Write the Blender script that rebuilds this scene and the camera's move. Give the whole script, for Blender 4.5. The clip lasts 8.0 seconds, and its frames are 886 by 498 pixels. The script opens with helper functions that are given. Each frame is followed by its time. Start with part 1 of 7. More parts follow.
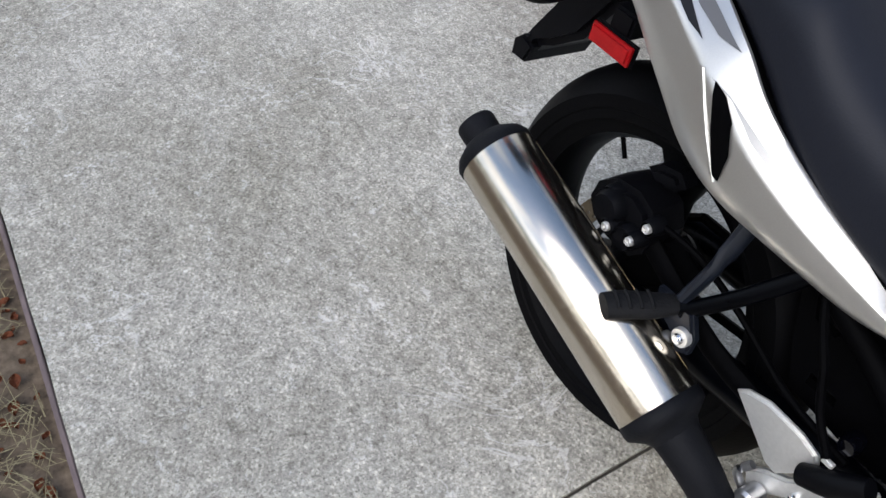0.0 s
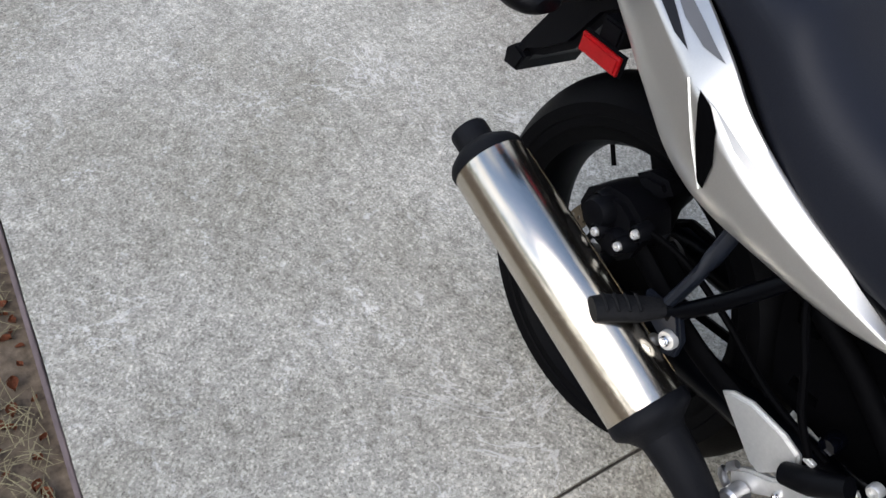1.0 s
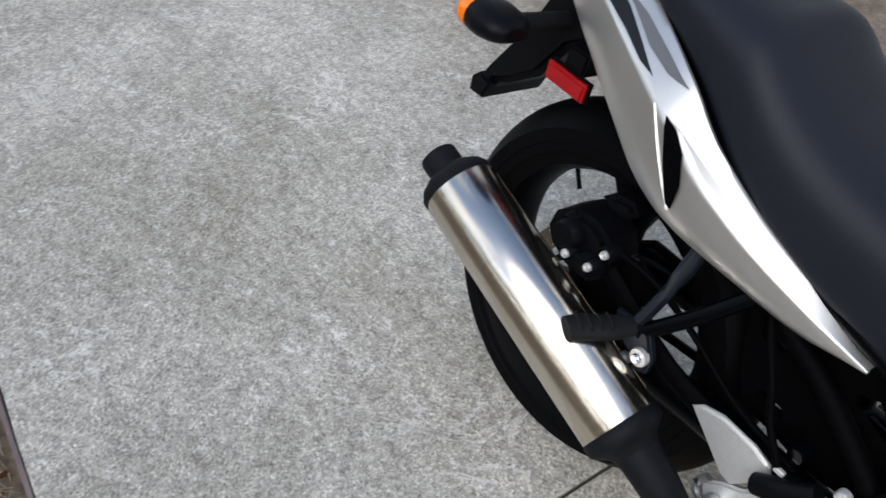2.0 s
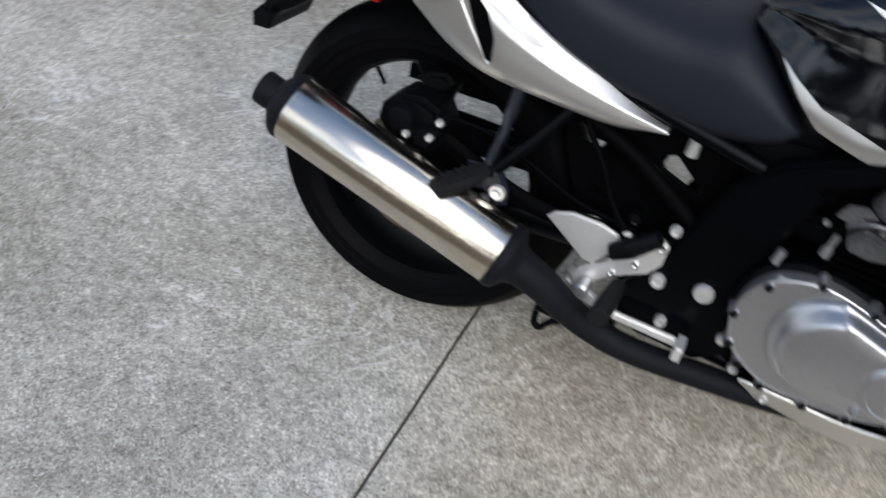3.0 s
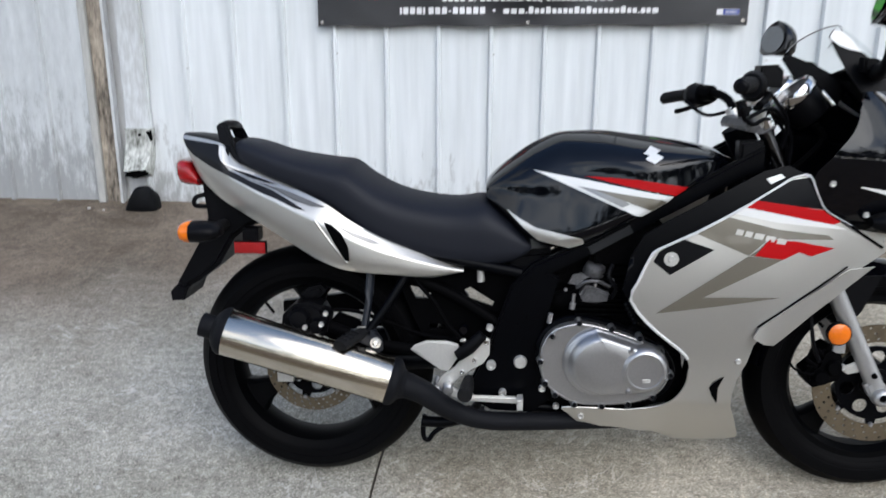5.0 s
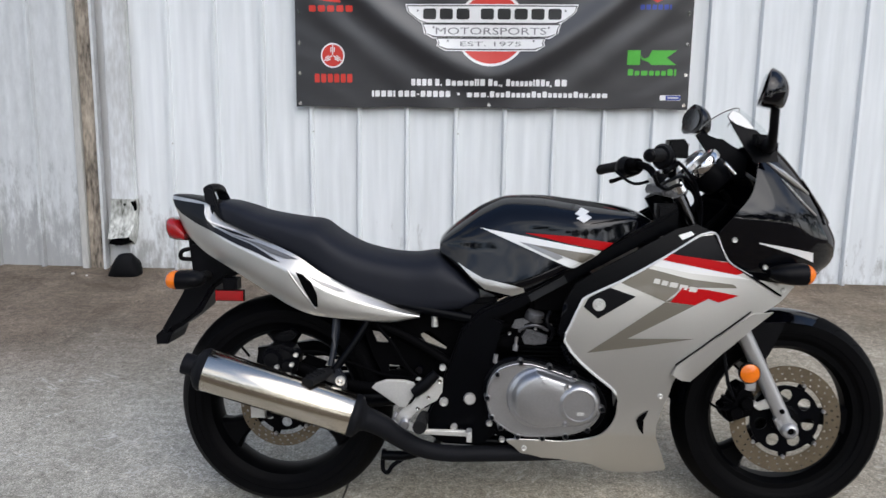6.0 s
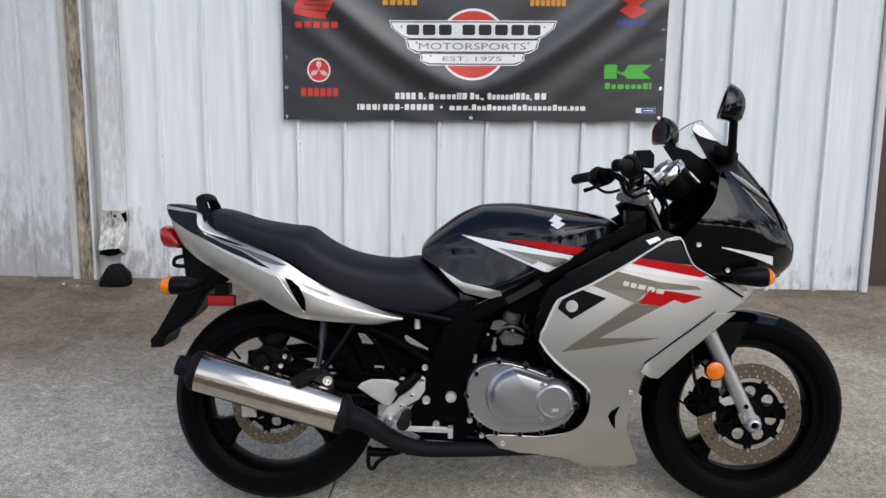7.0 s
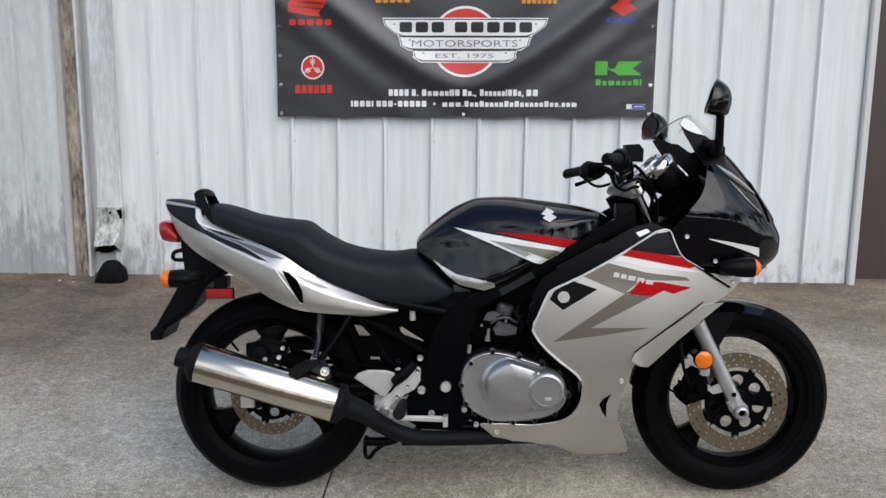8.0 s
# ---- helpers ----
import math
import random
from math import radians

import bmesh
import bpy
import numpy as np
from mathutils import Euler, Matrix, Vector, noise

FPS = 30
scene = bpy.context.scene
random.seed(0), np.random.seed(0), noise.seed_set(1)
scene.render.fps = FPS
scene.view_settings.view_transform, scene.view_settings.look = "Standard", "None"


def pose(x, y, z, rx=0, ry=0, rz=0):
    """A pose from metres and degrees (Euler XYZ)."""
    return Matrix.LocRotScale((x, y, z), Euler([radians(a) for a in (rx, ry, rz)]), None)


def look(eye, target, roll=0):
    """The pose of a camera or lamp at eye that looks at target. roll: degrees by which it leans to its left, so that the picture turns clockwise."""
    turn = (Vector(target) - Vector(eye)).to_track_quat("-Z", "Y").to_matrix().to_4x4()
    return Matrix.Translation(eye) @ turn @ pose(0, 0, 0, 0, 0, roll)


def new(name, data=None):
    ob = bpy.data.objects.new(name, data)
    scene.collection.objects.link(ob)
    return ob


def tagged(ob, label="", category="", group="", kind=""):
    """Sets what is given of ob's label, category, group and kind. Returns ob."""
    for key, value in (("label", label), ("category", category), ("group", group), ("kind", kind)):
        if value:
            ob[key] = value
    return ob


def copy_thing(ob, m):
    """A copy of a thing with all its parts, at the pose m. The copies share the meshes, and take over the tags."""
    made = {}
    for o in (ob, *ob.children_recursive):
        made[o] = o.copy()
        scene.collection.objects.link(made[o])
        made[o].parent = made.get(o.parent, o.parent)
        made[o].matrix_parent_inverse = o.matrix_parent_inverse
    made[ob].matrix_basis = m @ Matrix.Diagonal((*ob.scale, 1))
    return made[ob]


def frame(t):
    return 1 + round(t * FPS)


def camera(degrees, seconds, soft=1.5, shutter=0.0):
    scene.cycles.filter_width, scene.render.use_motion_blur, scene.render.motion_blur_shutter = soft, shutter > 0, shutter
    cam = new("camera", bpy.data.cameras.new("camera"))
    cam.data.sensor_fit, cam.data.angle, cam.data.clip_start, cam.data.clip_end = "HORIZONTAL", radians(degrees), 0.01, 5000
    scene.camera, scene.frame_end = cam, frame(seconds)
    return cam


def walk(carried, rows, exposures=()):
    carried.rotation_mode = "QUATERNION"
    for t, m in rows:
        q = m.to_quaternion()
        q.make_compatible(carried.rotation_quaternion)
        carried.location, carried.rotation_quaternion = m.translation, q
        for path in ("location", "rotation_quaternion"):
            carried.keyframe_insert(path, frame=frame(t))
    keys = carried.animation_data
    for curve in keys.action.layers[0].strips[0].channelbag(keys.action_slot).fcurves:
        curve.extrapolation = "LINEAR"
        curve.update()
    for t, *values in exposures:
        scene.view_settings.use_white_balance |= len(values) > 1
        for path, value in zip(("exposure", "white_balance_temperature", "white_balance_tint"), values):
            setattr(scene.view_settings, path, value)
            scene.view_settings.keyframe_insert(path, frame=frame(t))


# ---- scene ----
from mathutils.geometry import tessellate_polygon

# The apron falls away from the building; everything that stands on it is laid out in the apron's own axes (GROUND).
GROUND = pose(0, 0, 0, 5.05, -0.37, 0)
cam = camera(57.9, 8.0, soft=1.5, shutter=0.5)
PATH = [
    (0, (0.493, -0.71, 1.227), (-0.596, 0.067, -0.259), 4.6),
    (0.5, (0.496, -0.711, 1.231), (-0.592, 0.07, -0.254), 4.8),
    (1, (0.508, -0.719, 1.244), (-0.582, 0.076, -0.232), 5.2),
    (1.2, (0.511, -0.726, 1.249), (-0.583, 0.08, -0.219), 5.5),
    (2.3, (0.493, -0.792, 1.253), (-0.495, 0.241, -0.146), 9.4),
    (2.5, (0.478, -0.841, 1.26), (-0.379, 0.3, -0.142), 10.2),
    (2.8, (0.432, -0.952, 1.267), (-0.164, 0.298, -0.177), 10.5),
    (3, (0.442, -1.04, 1.263), (-0.039, 0.278, -0.163), 8.7),
    (3.2, (0.488, -1.098, 1.258), (0.049, 0.268, -0.135), 7.6),
    (3.5, (0.539, -1.224, 1.267), (0.166, 0.198, -0.088), 4.9),
    (3.7, (0.586, -1.3, 1.279), (0.217, 0.107, -0.094), 3.0),
    (4, (0.597, -1.433, 1.27), (0.26, 0.074, -0.001), -0.0),
    (4.2, (0.565, -1.518, 1.268), (0.271, 0.119, 0.157), 0.4),
    (4.5, (0.531, -1.63, 1.318), (0.287, 0.126, 0.393), -1.1),
    (4.7, (0.461, -1.716, 1.321), (0.306, 0.106, 0.51), 0.1),
    (5, (0.465, -1.827, 1.336), (0.335, 0.036, 0.62), -0.6),
    (5.2, (0.429, -1.886, 1.325), (0.36, 0.003, 0.674), 0.6),
    (6.3, (0.555, -2.147, 1.352), (0.483, -0.216, 0.839), 0.1),
    (6.5, (0.555, -2.167, 1.358), (0.493, -0.233, 0.852), 0.1),
    (7, (0.551, -2.215, 1.359), (0.51, -0.278, 0.863), 0.2),
    (7.5, (0.548, -2.249, 1.359), (0.52, -0.312, 0.86), 0.2),
    (8, (0.546, -2.265, 1.358), (0.524, -0.329, 0.856), 0.1),
]
# the camera meters brighter on the dark machine than on the pale wall
EXPOSURES = [(0, 0.75, 6230, 11), (1.2, 0.75, 6230, 11), (2.5, 0.60, 6150, 10), (3.5, 0.66, 6120, 10), (4.0, 0.78, 6100, 11), (4.5, 0.66, 6030, 8), (5.2, 0.57, 6180, 9.5), (6.5, 0.37, 6330, 11), (8, 0.33, 6330, 11)]
walk(cam, [(t, GROUND @ look(eye, target, roll)) for t, eye, target, roll in PATH], EXPOSURES)

# ---- light ----
world = bpy.data.worlds.new("overcast_sky")
world.use_nodes = True
scene.world = world
wn = world.node_tree.nodes
sky = wn.new("ShaderNodeTexSky")
sky.sky_type, sky.sun_disc = "NISHITA", False
sky.sun_elevation, sky.sun_rotation = radians(43), radians(150)
sky.air_density, sky.dust_density, sky.ozone_density = 1.0, 1.2, 1.0
# broken cloud: pale grey-white cover with bluer gaps, the same all round
cover = wn.new("ShaderNodeTexNoise")
cover.inputs["Scale"].default_value, cover.inputs["Detail"].default_value, cover.inputs["Roughness"].default_value = 1.5, 8, 0.56
heavy = wn.new("ShaderNodeValToRGB")
heavy.color_ramp.elements[0].position, heavy.color_ramp.elements[1].position = 0.32, 0.48
pale = wn.new("ShaderNodeHueSaturation")
pale.inputs["Saturation"].default_value, pale.inputs["Value"].default_value = 0.10, 1.60
blend = wn.new("ShaderNodeMix")
blend.data_type = "RGBA"
where = wn.new("ShaderNodeTexCoord")
# the clouds lie in one flat layer, so they crowd together towards the horizon
split, lift, layer = wn.new("ShaderNodeSeparateXYZ"), wn.new("ShaderNodeMath"), wn.new("ShaderNodeVectorMath")
lift.operation, lift.inputs[1].default_value = "ADD", 0.22
layer.operation = "DIVIDE"
# seen slantwise the gaps between them close up
slant = wn.new("ShaderNodeMath")
slant.operation, slant.inputs[1].default_value = "MULTIPLY_ADD", -0.22
for a, b in ((where.outputs["Generated"], split.inputs[0]), (split.outputs[2], lift.inputs[0]), (where.outputs["Generated"], layer.inputs[0]), (lift.outputs[0], layer.inputs[1]), (layer.outputs[0], cover.inputs["Vector"]), (split.outputs[2], slant.inputs[0]), (cover.outputs[0], slant.inputs[2]), (slant.outputs[0], heavy.inputs[0]), (heavy.outputs[0], blend.inputs[0]),
             (sky.outputs[0], pale.inputs["Color"]), (sky.outputs[0], blend.inputs[6]), (pale.outputs[0], blend.inputs[7]), (blend.outputs[2], wn["Background"].inputs[0])):
    world.node_tree.links.new(a, b)
wn["Background"].inputs[1].default_value = 0.143
sun = new("sun", bpy.data.lights.new("sun", "SUN"))
sun.data.energy, sun.data.angle, sun.data.color = 0.95, radians(60), (1.0, 0.93, 0.84)
sun.matrix_world = look((3.2, -5.5, 6.0), (0, 0, 0))


# ---- materials ----
def surface(name, colour, rough=0.5, metal=0.0, var=0.12, big=3.0, fine=90.0, bump=0.0, coat=0.0, stretch=(1, 1, 1), rvar=0.08, tint=None, spec=0.5):
    """A plain surface with cloudy and grainy variation of colour, gloss and relief."""
    m = bpy.data.materials.new(name)
    m.use_nodes = True
    nt, n = m.node_tree, m.node_tree.nodes
    b = n["Principled BSDF"]
    b.inputs["Metallic"].default_value = metal
    b.inputs["Coat Weight"].default_value = coat
    b.inputs["Coat Roughness"].default_value = 0.04
    b.inputs["Specular IOR Level"].default_value = spec
    co = n.new("ShaderNodeTexCoord")
    mp = n.new("ShaderNodeMapping")
    mp.inputs["Scale"].default_value = stretch
    nt.links.new(co.outputs["Object"], mp.inputs[0])
    n1, n2 = n.new("ShaderNodeTexNoise"), n.new("ShaderNodeTexNoise")
    for nd, sc, de in ((n1, big, 4), (n2, fine, 3)):
        nd.inputs["Scale"].default_value, nd.inputs["Detail"].default_value = sc, de
        nt.links.new(mp.outputs[0], nd.inputs["Vector"])
    add = n.new("ShaderNodeMath")
    add.operation = "MULTIPLY_ADD"
    add.inputs[1].default_value = 0.55
    half = n.new("ShaderNodeMath")
    half.operation = "MULTIPLY"
    half.inputs[1].default_value = 0.45
    nt.links.new(n2.outputs[0], half.inputs[0])
    nt.links.new(n1.outputs[0], add.inputs[0])
    nt.links.new(half.outputs[0], add.inputs[2])
    ramp = n.new("ShaderNodeValToRGB")
    lo = [c * (1 - var) for c in colour]
    hi = [min(1, c * (1 + var)) for c in (tint or colour)]
    ramp.color_ramp.elements[0].position, ramp.color_ramp.elements[1].position = 0.32, 0.68
    ramp.color_ramp.elements[0].color, ramp.color_ramp.elements[1].color = (*lo, 1), (*hi, 1)
    nt.links.new(add.outputs[0], ramp.inputs[0])
    nt.links.new(ramp.outputs[0], b.inputs["Base Color"])
    mr = n.new("ShaderNodeMapRange")
    mr.inputs[3].default_value, mr.inputs[4].default_value = max(0.02, rough - rvar), min(1, rough + rvar)
    nt.links.new(add.outputs[0], mr.inputs[0])
    nt.links.new(mr.outputs[0], b.inputs["Roughness"])
    if bump:
        bp = n.new("ShaderNodeBump")
        bp.inputs["Strength"].default_value, bp.inputs["Distance"].default_value = min(1, bump), 0.002
        nt.links.new(n2.outputs[0], bp.inputs["Height"])
        nt.links.new(bp.outputs[0], b.inputs["Normal"])
    return m


def concrete_material():
    m = bpy.data.materials.new("weathered_concrete")
    m.use_nodes = True
    nt, n = m.node_tree, m.node_tree.nodes
    b = n["Principled BSDF"]
    co = n.new("ShaderNodeTexCoord")
    L = nt.links.new

    def noise_tex(scale, detail=4, rough=0.6, dist=0.0):
        t = n.new("ShaderNodeTexNoise")
        t.inputs["Scale"].default_value, t.inputs["Detail"].default_value = scale, detail
        t.inputs["Roughness"].default_value, t.inputs["Distortion"].default_value = rough, dist
        L(co.outputs["Object"], t.inputs["Vector"])
        return t

    def ramp(src, stops):
        r = n.new("ShaderNodeValToRGB")
        while len(r.color_ramp.elements) < len(stops):
            r.color_ramp.elements.new(0.5)
        for e, (p, c) in zip(r.color_ramp.elements, stops):
            e.position, e.color = p, (*c, 1)
        L(src, r.inputs[0])
        return r

    def mix(kind, fac, a, c):
        x = n.new("ShaderNodeMix")
        x.data_type, x.blend_type = "RGBA", kind
        if isinstance(fac, float):
            x.inputs[0].default_value = fac
        else:
            L(fac, x.inputs[0])
        L(a, x.inputs[6])
        L(c, x.inputs[7])
        return x.outputs[2]

    cloud = ramp(noise_tex(1.6, 6, 0.62, 0.4).outputs[0], [(0.28, (0.267, 0.252, 0.213)), (0.52, (0.365, 0.349, 0.312)), (0.72, (0.466, 0.448, 0.406))])
    grain = ramp(noise_tex(150, 3, 0.7).outputs[0], [(0.34, (0.74, 0.74, 0.73)), (0.5, (0.99, 0.99, 0.98)), (0.66, (1.20, 1.20, 1.18))])
    c = mix("MULTIPLY", 1.0, cloud.outputs[0], grain.outputs[0])
    # sand and small stones, each of its own shade
    sand = n.new("ShaderNodeTexVoronoi")
    sand.inputs["Scale"].default_value = 235
    L(co.outputs["Object"], sand.inputs["Vector"])
    one = n.new("ShaderNodeSeparateColor")
    L(sand.outputs["Color"], one.inputs[0])
    shade = ramp(one.outputs[0], [(0.0, (0.62, 0.62, 0.61)), (0.15, (0.82, 0.82, 0.81)), (0.5, (0.99, 0.99, 0.98)), (0.84, (1.14, 1.14, 1.13)), (0.95, (1.40, 1.40, 1.39))])
    c = mix("MULTIPLY", 1.0, c, shade.outputs[0])
    mid = ramp(noise_tex(38, 4, 0.65).outputs[0], [(0.3, (0.72, 0.72, 0.71)), (0.7, (1.26, 1.26, 1.26))])
    c = mix("MULTIPLY", 1.0, c, mid.outputs[0])
    # pale scuffs where the paste has worn off the stone
    scuff = ramp(noise_tex(9, 8, 0.75, 1.2).outputs[0], [(0.54, (0, 0, 0)), (0.66, (0.8, 0.8, 0.8))])
    speck = ramp(noise_tex(60, 3, 0.6).outputs[0], [(0.50, (0, 0, 0)), (0.58, (0.85, 0.85, 0.85))])
    both = mix("MULTIPLY", 1.0, scuff.outputs[0], speck.outputs[0])
    white = n.new("ShaderNodeRGB")
    white.outputs[0].default_value = (0.72, 0.71, 0.68, 1)
    c = mix("MIX", both, c, white.outputs[0])
    # dark pits of exposed aggregate
    pit = n.new("ShaderNodeTexVoronoi")
    pit.inputs["Scale"].default_value = 150
    L(co.outputs["Object"], pit.inputs["Vector"])
    pr = ramp(pit.outputs["Distance"], [(0.08, (0.20, 0.19, 0.18)), (0.24, (1, 1, 1))])
    c = mix("MULTIPLY", 0.75, c, pr.outputs[0])
    # fine pale scrapes
    line = n.new("ShaderNodeMath")
    line.operation = "SUBTRACT"
    line.inputs[1].default_value = 0.5
    L(noise_tex(3.2, 6, 0.55, 1.4).outputs[0], line.inputs[0])
    near_line = n.new("ShaderNodeMath")
    near_line.operation = "ABSOLUTE"
    L(line.outputs[0], near_line.inputs[0])
    thin = ramp(near_line.outputs[0], [(0.003, (0.55, 0.55, 0.55)), (0.009, (0, 0, 0))])
    some = ramp(noise_tex(2.3, 3, 0.5).outputs[0], [(0.50, (0, 0, 0)), (0.62, (1, 1, 1))])
    c = mix("MIX", mix("MULTIPLY", 1.0, thin.outputs[0], some.outputs[0]), c, white.outputs[0])
    # old brown grime that has run off the building and lies along its foot
    sep = n.new("ShaderNodeSeparateXYZ")
    L(co.outputs["Object"], sep.inputs[0])
    grime = n.new("ShaderNodeMath")
    grime.operation = "MULTIPLY_ADD"
    grime.inputs[1].default_value = 0.55
    L(noise_tex(0.9, 5, 0.6, 0.6).outputs[0], grime.inputs[0])
    near = n.new("ShaderNodeMapRange")
    near.inputs[1].default_value, near.inputs[2].default_value = 0.30, 2.25
    near.inputs[3].default_value, near.inputs[4].default_value = 0.0, 0.56
    # the bay under the machine was cast from a browner mix
    bay = n.new("ShaderNodeMapRange")
    bay.inputs[1].default_value, bay.inputs[2].default_value = 0.10, 0.35
    bay.inputs[3].default_value, bay.inputs[4].default_value = 0.0, 1.0
    L(sep.outputs[0], bay.inputs[0])
    newer = n.new("ShaderNodeMath")
    newer.operation, newer.inputs[1].default_value = "MULTIPLY_ADD", -0.5
    L(bay.outputs[0], newer.inputs[0])
    L(sep.outputs[1], newer.inputs[2])
    L(newer.outputs[0], near.inputs[0])
    gut = n.new("ShaderNodeMapRange")
    gut.inputs[1].default_value, gut.inputs[2].default_value = 0.3, -1.6
    gut.inputs[3].default_value, gut.inputs[4].default_value = 0.0, 0.5
    L(sep.outputs[0], gut.inputs[0])
    wet = n.new("ShaderNodeMath")
    wet.operation = "MULTIPLY_ADD"
    L(near.outputs[0], wet.inputs[0])
    L(gut.outputs[0], wet.inputs[1])
    L(near.outputs[0], wet.inputs[2])
    L(wet.outputs[0], grime.inputs[2])
    gm = ramp(grime.outputs[0], [(0.33, (0, 0, 0)), (0.72, (0.92, 0.92, 0.92))])
    brown = n.new("ShaderNodeRGB")
    brown.outputs[0].default_value = (0.40, 0.325, 0.275, 1)
    c = mix("MIX", gm.outputs[0], c, mix("MULTIPLY", 1.0, c, brown.outputs[0]))
    mixed = n.new("ShaderNodeRGB")
    mixed.outputs[0].default_value = (0.998, 0.938, 0.862, 1)
    c = mix("MIX", bay.outputs[0], c, mix("MULTIPLY", 1.0, c, mixed.outputs[0]))
    # dark drip stains and tyre scuffs, and paler worn streaks, mostly on the part near the building
    blot = ramp(noise_tex(2.6, 9, 0.68, 0.8).outputs[0], [(0.36, (0.52, 0.50, 0.47)), (0.50, (1.0, 1.0, 1.0)), (0.66, (1.30, 1.29, 1.27))])
    wide = n.new("ShaderNodeMapping")
    wide.inputs["Scale"].default_value = (1.0, 1.7, 1.0)
    L(co.outputs["Object"], wide.inputs[0])
    stk = noise_tex(7.5, 7, 0.7, 0.0)
    L(wide.outputs[0], stk.inputs["Vector"])
    streak = ramp(stk.outputs[0], [(0.32, (0.70, 0.69, 0.67)), (0.5, (1.0, 1.0, 1.0)), (0.68, (1.22, 1.22, 1.21))])
    some_g = n.new("ShaderNodeMath")
    some_g.operation = "MULTIPLY"
    some_g.inputs[1].default_value = 1.6
    L(near.outputs[0], some_g.inputs[0])
    c = mix("MULTIPLY", some_g.outputs[0], c, blot.outputs[0])
    c = mix("MULTIPLY", 0.5, c, streak.outputs[0])
    L(c, b.inputs["Base Color"])
    b.inputs["Roughness"].default_value = 0.88
    b.inputs["Specular IOR Level"].default_value = 0.25
    h = n.new("ShaderNodeMath")
    h.operation = "ADD"
    L(noise_tex(150, 3, 0.7).outputs[0], h.inputs[0])
    L(noise_tex(38, 4, 0.65).outputs[0], h.inputs[1])
    bp = n.new("ShaderNodeBump")
    bp.inputs["Strength"].default_value, bp.inputs["Distance"].default_value = 0.6, 0.003
    L(h.outputs[0], bp.inputs["Height"])
    L(bp.outputs[0], b.inputs["Normal"])
    return m


def siding_material():
    """White enamelled steel with vertical streaks and patches of mildew."""
    m = bpy.data.materials.new("white_enamelled_siding")
    m.use_nodes = True
    nt, n = m.node_tree, m.node_tree.nodes
    b = n["Principled BSDF"]
    L = nt.links.new
    co = n.new("ShaderNodeTexCoord")
    mp = n.new("ShaderNodeMapping")
    mp.inputs["Scale"].default_value = (9, 9, 0.7)
    L(co.outputs["Object"], mp.inputs[0])
    st = n.new("ShaderNodeTexNoise")
    st.inputs["Scale"].default_value, st.inputs["Detail"].default_value = 2.2, 6
    L(mp.outputs[0], st.inputs["Vector"])
    r1 = n.new("ShaderNodeValToRGB")
    r1.color_ramp.elements[0].position, r1.color_ramp.elements[1].position = 0.3, 0.65
    r1.color_ramp.elements[0].color, r1.color_ramp.elements[1].color = (0.63, 0.66, 0.67, 1), (0.73, 0.76, 0.775, 1)
    L(st.outputs[0], r1.inputs[0])
    # mildew: drips that rise from the foot, thick in some places only
    sep = n.new("ShaderNodeSeparateXYZ")
    L(co.outputs["Object"], sep.inputs[0])
    mp2 = n.new("ShaderNodeMapping")
    mp2.inputs["Scale"].default_value = (10, 10, 3.2)
    L(co.outputs["Object"], mp2.inputs[0])
    mil = n.new("ShaderNodeTexNoise")
    mil.inputs["Scale"].default_value, mil.inputs["Detail"].default_value, mil.inputs["Roughness"].default_value = 2.0, 8, 0.72
    L(mp2.outputs[0], mil.inputs["Vector"])
    hgt = n.new("ShaderNodeMapRange")
    hgt.inputs[1].default_value, hgt.inputs[2].default_value, hgt.inputs[3].default_value, hgt.inputs[4].default_value = 0.0, 0.85, 0.24, -0.22
    L(sep.outputs[2], hgt.inputs[0])
    side = n.new("ShaderNodeMapRange")
    side.inputs[1].default_value, side.inputs[2].default_value, side.inputs[3].default_value, side.inputs[4].default_value = -2.7, -0.9, 0.09, -0.13
    L(sep.outputs[0], side.inputs[0])
    a1, a2 = n.new("ShaderNodeMath"), n.new("ShaderNodeMath")
    L(mil.outputs[0], a1.inputs[0])
    L(hgt.outputs[0], a1.inputs[1])
    L(a1.outputs[0], a2.inputs[0])
    L(side.outputs[0], a2.inputs[1])
    r2 = n.new("ShaderNodeValToRGB")
    r2.color_ramp.elements[0].position, r2.color_ramp.elements[1].position = 0.55, 0.74
    r2.color_ramp.elements[1].color = (0.6, 0.6, 0.6, 1)
    L(a2.outputs[0], r2.inputs[0])
    mx = n.new("ShaderNodeMix")
    mx.data_type = "RGBA"
    mx.inputs[7].default_value = (0.155, 0.145, 0.125, 1)
    L(r2.outputs[0], mx.inputs[0])
    L(r1.outputs[0], mx.inputs[6])
    # a blotchy greyer tone on the old sheets beyond the rusted channel
    far = n.new("ShaderNodeMapRange")
    far.inputs[1].default_value, far.inputs[2].default_value = -2.15, -2.35
    far.inputs[3].default_value, far.inputs[4].default_value = 0.0, 0.85
    L(sep.outputs[0], far.inputs[0])
    far_tone = n.new("ShaderNodeMath")
    far_tone.operation = "MULTIPLY"
    L(far.outputs[0], far_tone.inputs[0])
    L(mil.outputs[0], far_tone.inputs[1])
    mx2 = n.new("ShaderNodeMix")
    mx2.data_type = "RGBA"
    mx2.inputs[7].default_value = (0.27, 0.285, 0.295, 1)
    L(far_tone.outputs[0], mx2.inputs[0])
    L(mx.outputs[2], mx2.inputs[6])
    L(mx2.outputs[2], b.inputs["Base Color"])
    b.inputs["Roughness"].default_value = 0.48
    b.inputs["Specular IOR Level"].default_value = 0.35
    return m


